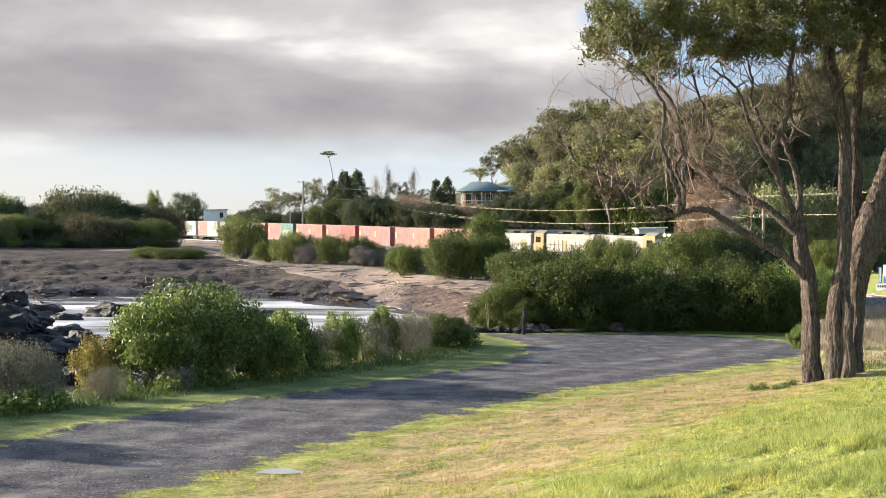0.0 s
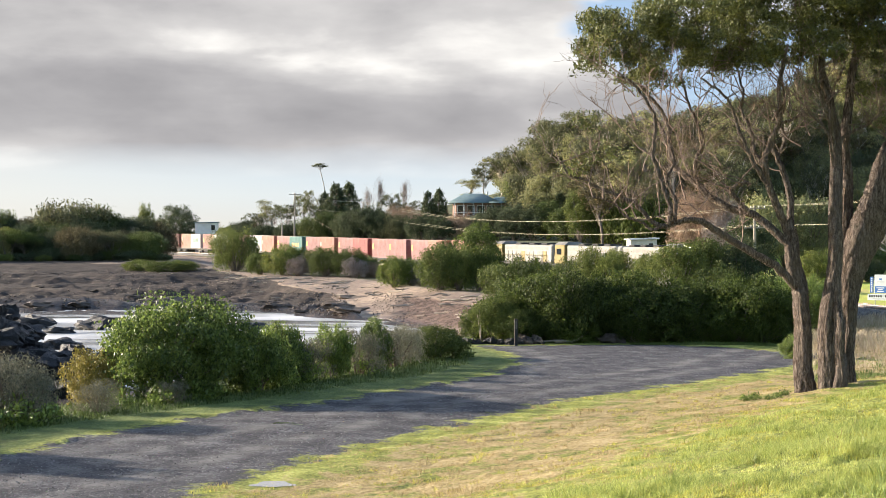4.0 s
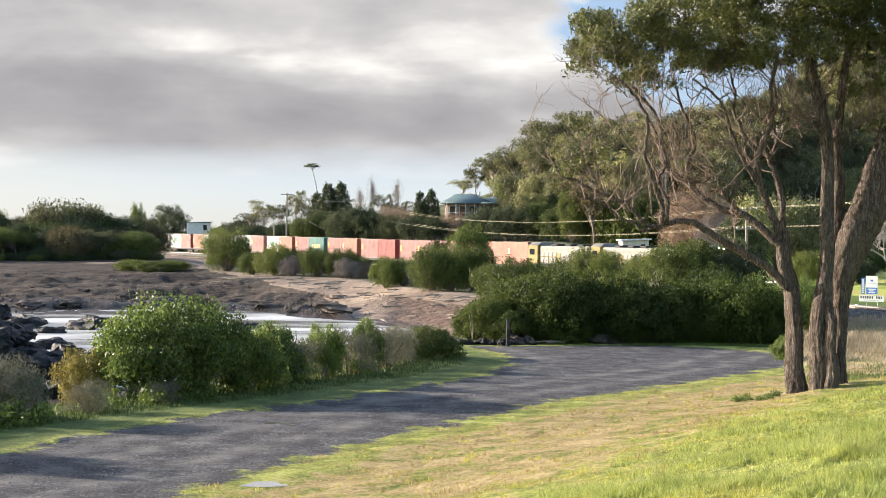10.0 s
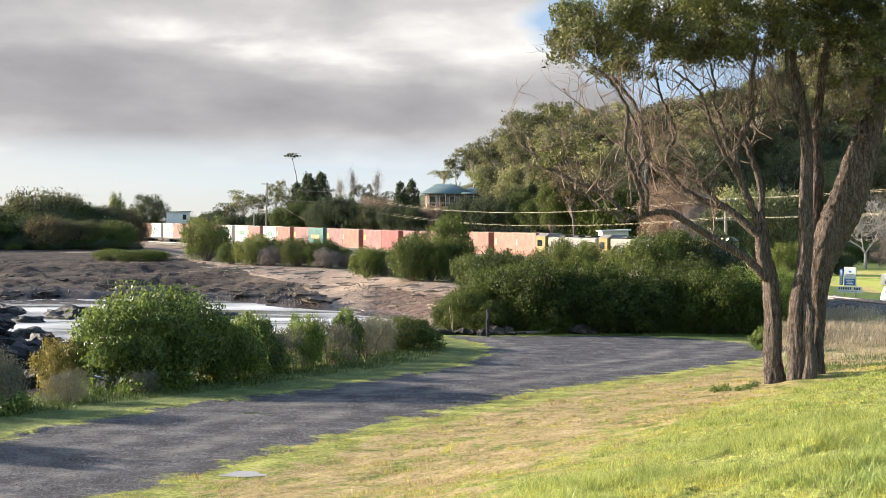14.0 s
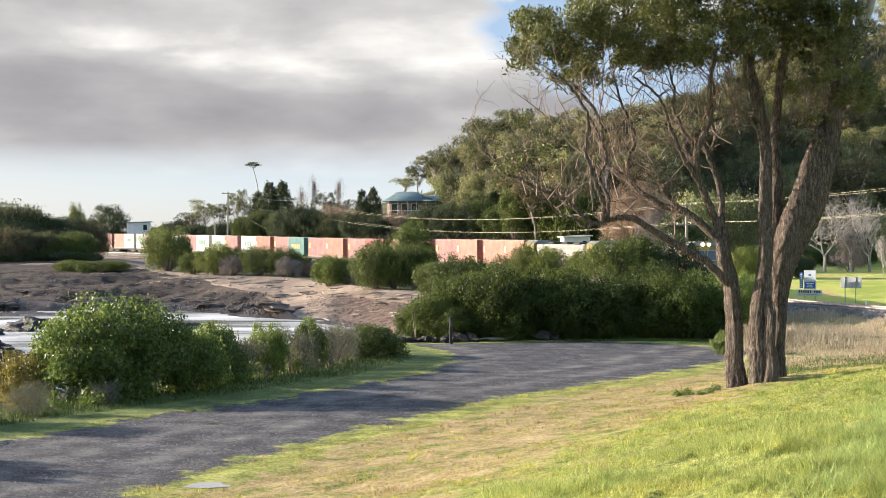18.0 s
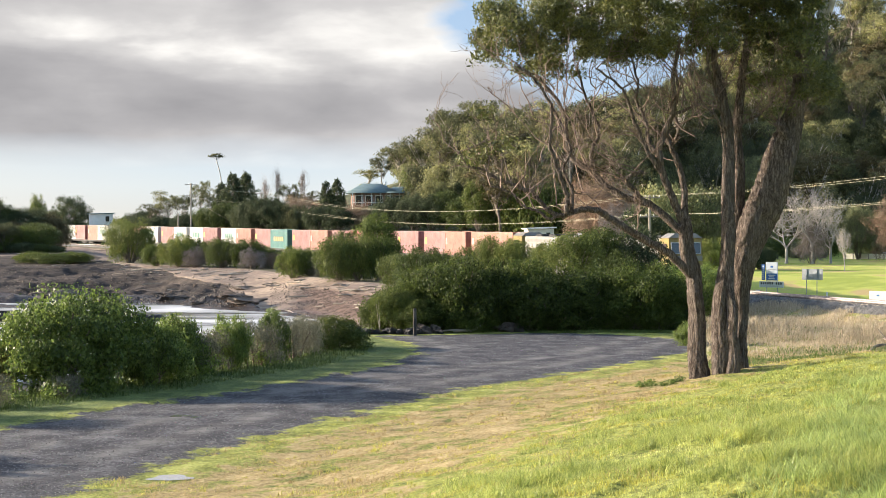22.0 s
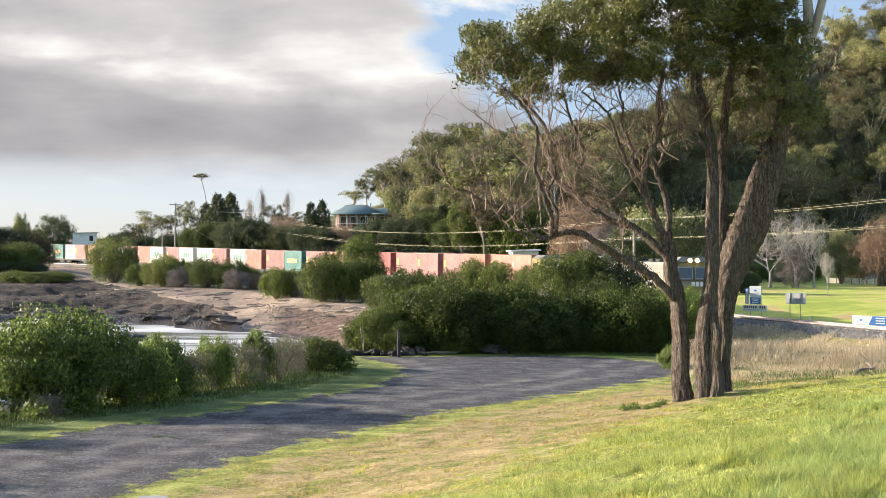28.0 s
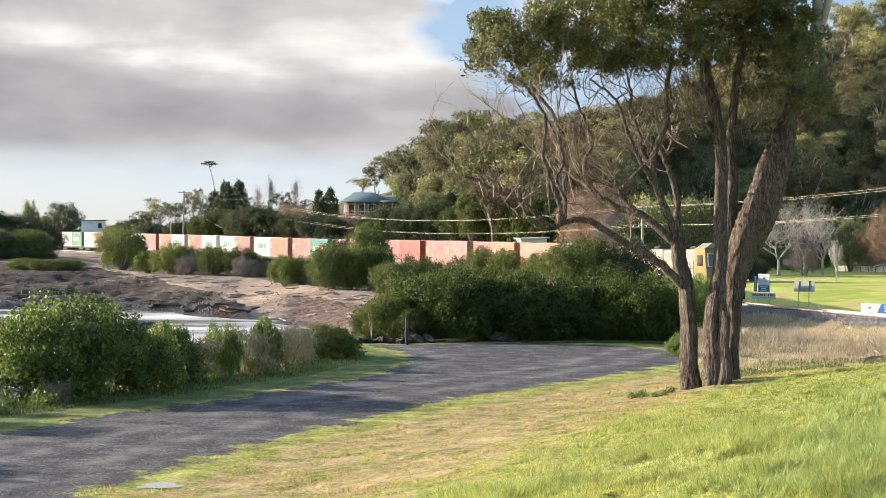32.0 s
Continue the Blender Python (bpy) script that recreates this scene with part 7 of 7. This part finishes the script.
    rubble("shore_rubble", 2600, -5, 0.6, 0.0, 0.75, 0.02, 0.08, M["rock_brown"], "brown stones and weed along the shore")
    # boulders at the end of the lot
    for k in range(20):
        u = k / 19
        x, y = -1.7 + 3.2 * u + rng.normal() * 0.1, 50.6 + rng.normal() * 0.25
        s = rng.uniform(0.12, 0.25)
        rock(R[k % 6], M["rock_black"] if k % 6 else M["rock_brown"], x, y, s * 1.3, s, s * 0.85, rng.uniform(0, 360), "dark boulder in the row edging the lot", "edging boulders", 0.4)
    for x, y, s in ((1.05, 50.7, 0.27), (1.5, 50.9, 0.24), (4.0, 51.2, 0.3), (4.45, 51.3, 0.26)):
        rock(R2[int(s * 10) % 6], M["rock_brown"], x, y, s * 1.3, s, s, s * 500, "rounded brown boulder at the edge of the lot", "edging boulders", 0.35)
    # driftwood
    def log(name, x, y, L, r, turn, rise, label, group, mat="driftwood"):
        w = Wood()
        n = rng.normal(size=(4, 3)) * 0.06 * L
        w.limb([(-L / 2, 0, r), (-L / 6, n[0][1], r + abs(n[0][2]) * 0.5), (L / 6, n[1][1], r + abs(n[1][2]) * 0.5), (L / 2, n[2][1], r + rise)], r, r * 0.5, 10, 7)
        w.limb([(L / 6, n[1][1], r), (L / 4, n[1][1] + L * 0.12, r + rise * 0.8 + 0.1 * L)], r * 0.5, r * 0.2, 4, 5)
        ob = obj(name, w.mesh(name), M[mat], m=pose(x, y, gz(x, y), 0, 0, turn))
        tagged(ob, label, "driftwood", group)
    log("driftwood_log", 2.65, 50.9, 1.1, 0.07, 10, 0.2, "bleached forked driftwood lying at the edge of the lot", "driftwood")
    log("driftwood_log", 2.0, 50.9, 1.5, 0.04, 4, 0.0, "bleached forked driftwood lying at the edge of the lot", "driftwood")
    log("driftwood_log", -0.55, 51.1, 1.2, 0.025, 80, 1.1, "thin upright bleached branch among the boulders", "driftwood")
    log("fallen_branch", 13.9, 40.2, 3.6, 0.05, 64, 0.1, "dead grey branch fallen on the grass bank", "fallen branches", "bark_far")
    for k in range(110):
        az = rng.uniform(-14.5, 0.5)
        rb = float(np.interp(az, [-60, -12.4, -11.4, -10, -8, -6, -4, -2, 0, 3], [226, 215, 198, 176, 166, 158, 137, 123, 113, 96]))
        r = rb - abs(rng.normal()) * (5 if k % 3 else 14)
        x, y, _ = pol(az, r)
        log("driftwood_log", x, y, rng.uniform(0.5, 2.4), rng.uniform(0.03, 0.09), rng.normal() * 30, rng.uniform(0, 0.25), "bleached driftwood log washed up on the beach", "driftwood")
    # puddles
    wet = Nodes("still puddle water").shader((0.93, 0.94, 0.95), 0.14, 0.95, None, 0.8)
    for x, y, a, b in PUDDLES:
        n = 28
        th = np.linspace(0, 2 * np.pi, n, endpoint=False)
        rr = 1 + 0.16 * np.sin(3 * th + x) + 0.1 * np.sin(5 * th + y)
        z = float(land(x, y)) - 0.004
        bm = B()
        bm.faces.new([bm.verts.new((x + a * q * math.cos(t), y + b * q * math.sin(t), z)) for q, t in zip(rr, th)])
        tagged(part("puddle", bm, wet), "small bright rain puddle on the track", "puddle", "puddles")
    p = empty("timber_post", pose(0.71, 49.6, gz(0.71, 49.6) - 0.1), "short dark timber post at the edge of the lot", "post")
    part("shaft", box(B(), -0.06, 0.06, -0.06, 0.06, 0, 1.05, 0.015), M["black_iron"], p)
    part("tag", box(B(), -0.012, 0.012, -0.068, -0.061, 0.7, 0.98), M["driftwood"], p)


# ---- grass and gravel ----
def blades(rng, x, y, h, w, bend=0.5):
    """Grass blades, two bent pieces each."""
    n = len(x)
    z = ground(x, y) - 0.01
    a = rng.uniform(0, 2 * np.pi, n)
    d = np.stack([np.cos(a), np.sin(a), 0 * a], 1)
    s = np.stack([-np.sin(a), np.cos(a), 0 * a], 1) * (w / 2)[:, None]
    base = np.stack([x, y, z], 1)
    k = (bend * rng.uniform(0.2, 1.2, n) * h)[:, None]
    up = np.array([0, 0, 1.0])
    mid = base + up * (h * 0.6)[:, None] + d * k * 0.35
    tip = base + up * (h * 0.95)[:, None] + d * k
    V = np.stack([base - s, base + s, mid + s * 0.75, mid - s * 0.75, tip], 1).reshape(-1, 3)
    i = np.arange(n)[:, None] * 5
    return V, i + [0, 1, 2, 3], i + [3, 2, 4]


def grass():
    rng = np.random.default_rng(21)

    def polar(n, az0, az1, r0, r1, p=1.0):
        az = np.radians(rng.uniform(az0, az1, n))
        u = rng.random(n) ** p
        r = r0 * (r1 / r0) ** u
        return r * np.sin(az), r * np.cos(az)

    x, y = polar(420000, -21, 24, 8.5, 48)
    sr = right_of(EDGE_R, x, y)
    sl = -right_of(EDGE_L, x, y)
    rag = 0.35 * wave(x, y, 0.5, 3)
    ok = (sr > 0.1 + rag) | ((sl > 0.0 + rag) & (sl < 5.5) & (y < 50))
    ok &= ~((sr > 7.5) & (wave(x, y, 0.13, 23) + 0.5 * wave(x, y, 0.06, 29) < -0.1) & (rng.random(len(x)) < 0.45))
    x, y, sr, sl = x[ok], y[ok], sr[ok], sl[ok]
    clump = 0.5 + 0.5 * wave(x, y, 0.35, 2)
    lush = step(6.0, 10.5, sr)
    patch = np.clip(wave(x, y, 1.5, 4) * 0.7 + wave(x, y, 0.45, 6) * 0.5, -1, 1)
    dry = (step(0.3, 1.6, sr) * step(10.0, 4.0, sr) * step(9, 16, y) * 0.66 + 0.5 * patch + 0.1 * rng.normal(size=len(x))) > 0.42
    dry &= sr > 0
    tuft = np.clip(0.5 + 0.5 * wave(x, y, 0.16, 5) + 0.35 * wave(x, y, 0.7, 9), 0, 1)
    h = (0.012 + 0.03 * rng.random(len(x)) * clump ** 2 * (0.3 + tuft)) * (1 + 2.4 * lush * tuft) + np.where(sl > 1.5, 0.06 * rng.random(len(x)), 0)
    w = np.maximum(0.0045, 0.0004 * np.hypot(x, y)) * rng.uniform(0.7, 1.4, len(x))
    rich = ~dry & (lush + 0.5 * patch + 0.25 * rng.normal(size=len(x)) > 0.75) & (sr > 0)
    for name, sel, mat, lab in (("lush_grass", rich, "grass_lush", "lush tufted green grass on the bank"),
                                ("verge_grass", sr < 0, "grass_rank_shaded", "rank green grass along the shore side of the track"), ("green_grass", ~dry & ~rich & (sr >= 0), "grass", "short green grass on the bank and beside the track"), ("dry_turf", dry, "dry_turf", "straw-coloured patches of mown grass")):
        V, Q, T = blades(rng, x[sel], y[sel], h[sel], w[sel], 0.8)
        tagged(obj(name, mesh_from(name, V, Q, T), M[mat]), lab, "grass", kind="stuff")
    # tufts of longer grass on the bank
    n = 16000
    x, y = polar(n, -2, 24, 8.8, 34, 0.9)
    ok = (right_of(EDGE_R, x, y) > 6.5 + 2.0 * rng.random(n)) & (wave(x, y, 0.55, 41) > -0.35) & (wave(x, y, 0.13, 23) > 0.0)
    x, y = x[ok], y[ok]
    k = 34
    sp = rng.uniform(0.03, 0.1, len(x))
    tall = rng.uniform(0.05, 0.15, len(x)) * (0.5 + 1.2 * np.clip(wave(x, y, 0.55, 41) + 0.2, 0, 1)) * np.interp(np.hypot(x, y), [9, 20, 34], [1.0, 0.8, 0.5])
    bx, by = [(np.repeat(c, k) + rng.normal(size=len(c) * k) * np.repeat(sp, k)) for c in (x, y)]
    bh = np.repeat(tall, k) * rng.uniform(0.5, 1.1, len(bx))
    V, Q, T = blades(rng, bx, by, bh, np.maximum(0.005, 0.0004 * np.hypot(bx, by)) * rng.uniform(0.7, 1.3, len(bx)), 1.3)
    tagged(obj("grass_tufts", mesh_from("grass_tufts", V, Q, T), M["grass_lush"]), "tufts of longer grass on the bank", "grass", kind="stuff")
    # long arching blades in tussocks where the bank is wettest
    n = 5200
    x, y = polar(n, 1, 24, 8.6, 24, 0.9)
    ok = (right_of(EDGE_R, x, y) > 10.3 + 1.6 * rng.random(n)) & (wave(x, y, 0.5, 47) + 0.35 * wave(x, y, 0.17, 23) > -0.1)
    x, y = x[ok], y[ok]
    k = 30
    lean = np.repeat(rng.uniform(0, 6.28, len(x)), k)
    sp = rng.uniform(0.04, 0.11, len(x))
    bx, by = [(np.repeat(c, k) + rng.normal(size=len(c) * k) * np.repeat(sp, k) + 0.03 * q(lean)) for c, q in ((x, np.cos), (y, np.sin))]
    bh = np.repeat(rng.uniform(0.1, 0.24, len(x)), k) * rng.uniform(0.6, 1.1, len(bx))
    V, Q, T = blades(rng, bx, by, bh, np.maximum(0.006, 0.0005 * np.hypot(bx, by)) * rng.uniform(0.7, 1.3, len(bx)), 1.7)
    tagged(obj("long_grass", mesh_from("long_grass", V, Q, T), M["grass_long"]), "long arching cool green grass on the bank", "grass", kind="stuff")
    # low tufts all over the mown grass
    n = 17000
    x, y = polar(n, -20, 24, 9.5, 40, 1.0)
    sr = right_of(EDGE_R, x, y)
    ok = (sr > 0.15) & (wave(x, y, 0.8, 31) + 0.4 * rng.normal(size=n) > -0.1)
    x, y, sr = x[ok], y[ok], sr[ok]
    k = 14
    sp = rng.uniform(0.03, 0.09, len(x))
    tall = rng.uniform(0.02, 0.09, len(x)) * np.clip(0.8 + 0.5 * wave(x, y, 0.4, 17), 0.4, 1.4)
    brown = np.repeat((step(10.0, 4.0, sr) * 0.6 + 0.3 * rng.normal(size=len(x))) > 0.42, k)
    bx, by = [(np.repeat(c, k) + rng.normal(size=len(c) * k) * np.repeat(sp, k)) for c in (x, y)]
    bh = np.repeat(tall, k) * rng.uniform(0.5, 1.1, len(bx))
    bw = np.maximum(0.005, 0.00045 * np.hypot(bx, by)) * rng.uniform(0.7, 1.3, len(bx))
    for name, sel, mat, lab in (("mown_tufts", ~brown, "grass", "small green tufts in the mown grass"), ("dry_tufts", brown, "dry_turf", "small straw-coloured tufts in the mown grass")):
        V, Q, T = blades(rng, bx[sel], by[sel], bh[sel], bw[sel], 1.2)
        tagged(obj(name, mesh_from(name, V, Q, T), M[mat]), lab, "grass", kind="stuff")
    # tall straw before the railway
    x, y = polar(90000, 12.4, 24, 40, 110, 0.8)
    keep = rng.random(len(x)) < np.clip(0.5 + 0.8 * wave(x, y, 2.0, 5), 0.08, 1) * step(9.5, 13, np.degrees(np.arctan2(x, y)) + 0.6) * (np.hypot(x, y) < track_r(np.degrees(np.arctan2(x, y))) - 5.5)
    x, y = x[keep], y[keep]
    h = np.interp(np.hypot(x, y), [50, 62, 80], [1, 0.6, 0.4]) * rng.uniform(0.25, 0.8, len(x)) * np.clip(0.65 + 0.6 * wave(x, y, 1.1, 8), 0.25, 1.2) * step(40, 52, np.hypot(x, y))
    V, Q, T = blades(rng, x, y, h + 0.06, 0.011 + 0.012 * rng.random(len(x)), 1.1)
    tagged(obj("straw_grass", mesh_from("straw_grass", V, Q, T), M["dry_grass"]), "tall dry straw grass in front of the railway", "grass", kind="stuff")
    az = rng.uniform(11.5, 24, 36000)
    r = track_r(az) - 3.4 - 14 * rng.random(36000) ** 1.3
    x, y = r * np.sin(np.radians(az)), r * np.cos(np.radians(az))
    keep = (wave(x, y, 1.4, 6) > -0.45) & (r > 48)
    x, y = x[keep], y[keep]
    V, Q, T = blades(rng, x, y, rng.uniform(0.12, 0.5, len(x)) * np.clip(0.7 + 0.5 * wave(x, y, 1.0, 3), 0.3, 1.2), 0.014 + 0.016 * rng.random(len(x)), 1.1)
    tagged(obj("straw_verge", mesh_from("straw_verge", V, Q, T), M["dry_grass"]), "dry straw grass at the foot of the ballast", "grass", kind="stuff")
    x, y = polar(26000, 12.0, 24, 36, 70, 1.0)
    keep = wave(x, y, 3.2, 12) > 0.05
    V, Q, T = blades(rng, x[keep], y[keep], rng.uniform(0.04, 0.14, keep.sum()), np.full(keep.sum(), 0.02), 0.8)
    tagged(obj("rough_grass", mesh_from("rough_grass", V, Q, T), M["grass_rank_shaded"]), "rough green grass among the straw", "grass", kind="stuff")
    # rank grass under the shore bushes and below the hedge
    x, y = polar(60000, -22, 0.5, 24, 52)
    sl = -right_of(EDGE_L, x, y)
    keep = (sl > 1.6) & (sl < 7.5) & (wave(x, y, 0.9, 14) > -0.35)
    h = rng.uniform(0.04, 0.22, keep.sum()) * (0.4 + 0.12 * sl[keep])
    V, Q, T = blades(rng, x[keep], y[keep], h, np.full(keep.sum(), 0.022), 0.7)
    tagged(obj("rank_grass", mesh_from("rank_grass", V, Q, T), M["grass_rank_shaded"]), "rank green grass at the feet of the bushes", "grass", kind="stuff")
    x, y = rng.uniform(0.5, 12, 16000), 50.2 + rng.random(16000) ** 2 * 2.0
    keep = (x > 4.8) | (y > 51)
    V, Q, T = blades(rng, x[keep], y[keep], rng.uniform(0.02, 0.09, keep.sum()), np.full(keep.sum(), 0.018), 1.0)
    tagged(obj("hedge_grass", mesh_from("hedge_grass", V, Q, T), M["grass_rank_shaded"]), "grass below the hedge", "grass", kind="stuff")
    # loose stones on the track
    x, y = polar(90000, -21, 15, 15, 52)
    inside = (right_of(EDGE_R, x, y) < 0.25) & (right_of(EDGE_L, x, y) > -0.2) & (y < 50)
    x, y = x[inside], y[inside]
    k = rng.random(len(x)) < 0.45
    x, y = x[k], y[k]
    c = np.stack([x, y, ground(x, y) + 0.004], 1)
    m = len(c) * 2 // 3
    stones_mesh("gravel", rng, c[:m], 0.005, 0.014, M["pale_gravel"])["label"] = "loose grey gravel on the track"
    stones_mesh("dark_gravel", rng, c[m:], 0.005, 0.013, M["rock_black"])["label"] = "loose dark gravel on the track"


def motions():
    ts = list(range(0, 33, 2))
    for ob, off, lift, half in MOVERS:
        walk(ob, [(t, train_pose(off, t, lift, half)) for t in ts])
    walk(DECK, [(t, pose(0, 0, 0, 0, 0, 1.97 * t / 32)) for t in (0, 16, 32)])
    for ob in CARS:
        walk(ob, [(t, car_pose(t)) for t in range(0, 33)])


build_ground()
build_water()
DECK = build_sky_backdrop()
build_track()
build_train()
hero_gum()
scatter_plants()
house()
shed("white_building", -11.6, 308, 4.8, 5, 5.5, 0, 10, "white_paint", "roof_green", "white flat-roofed building among the trees")
shed("green_shed", 5.85, 186, 3.4, 3.0, 3.55 - gz(*pol(5.85, 186)[:2]), 0, 5, "cream_paint", "white_paint", "pale green shed behind the locomotives")
poles_and_lines()
signs()
cars()
rocks_and_wood()
grass()
motions()
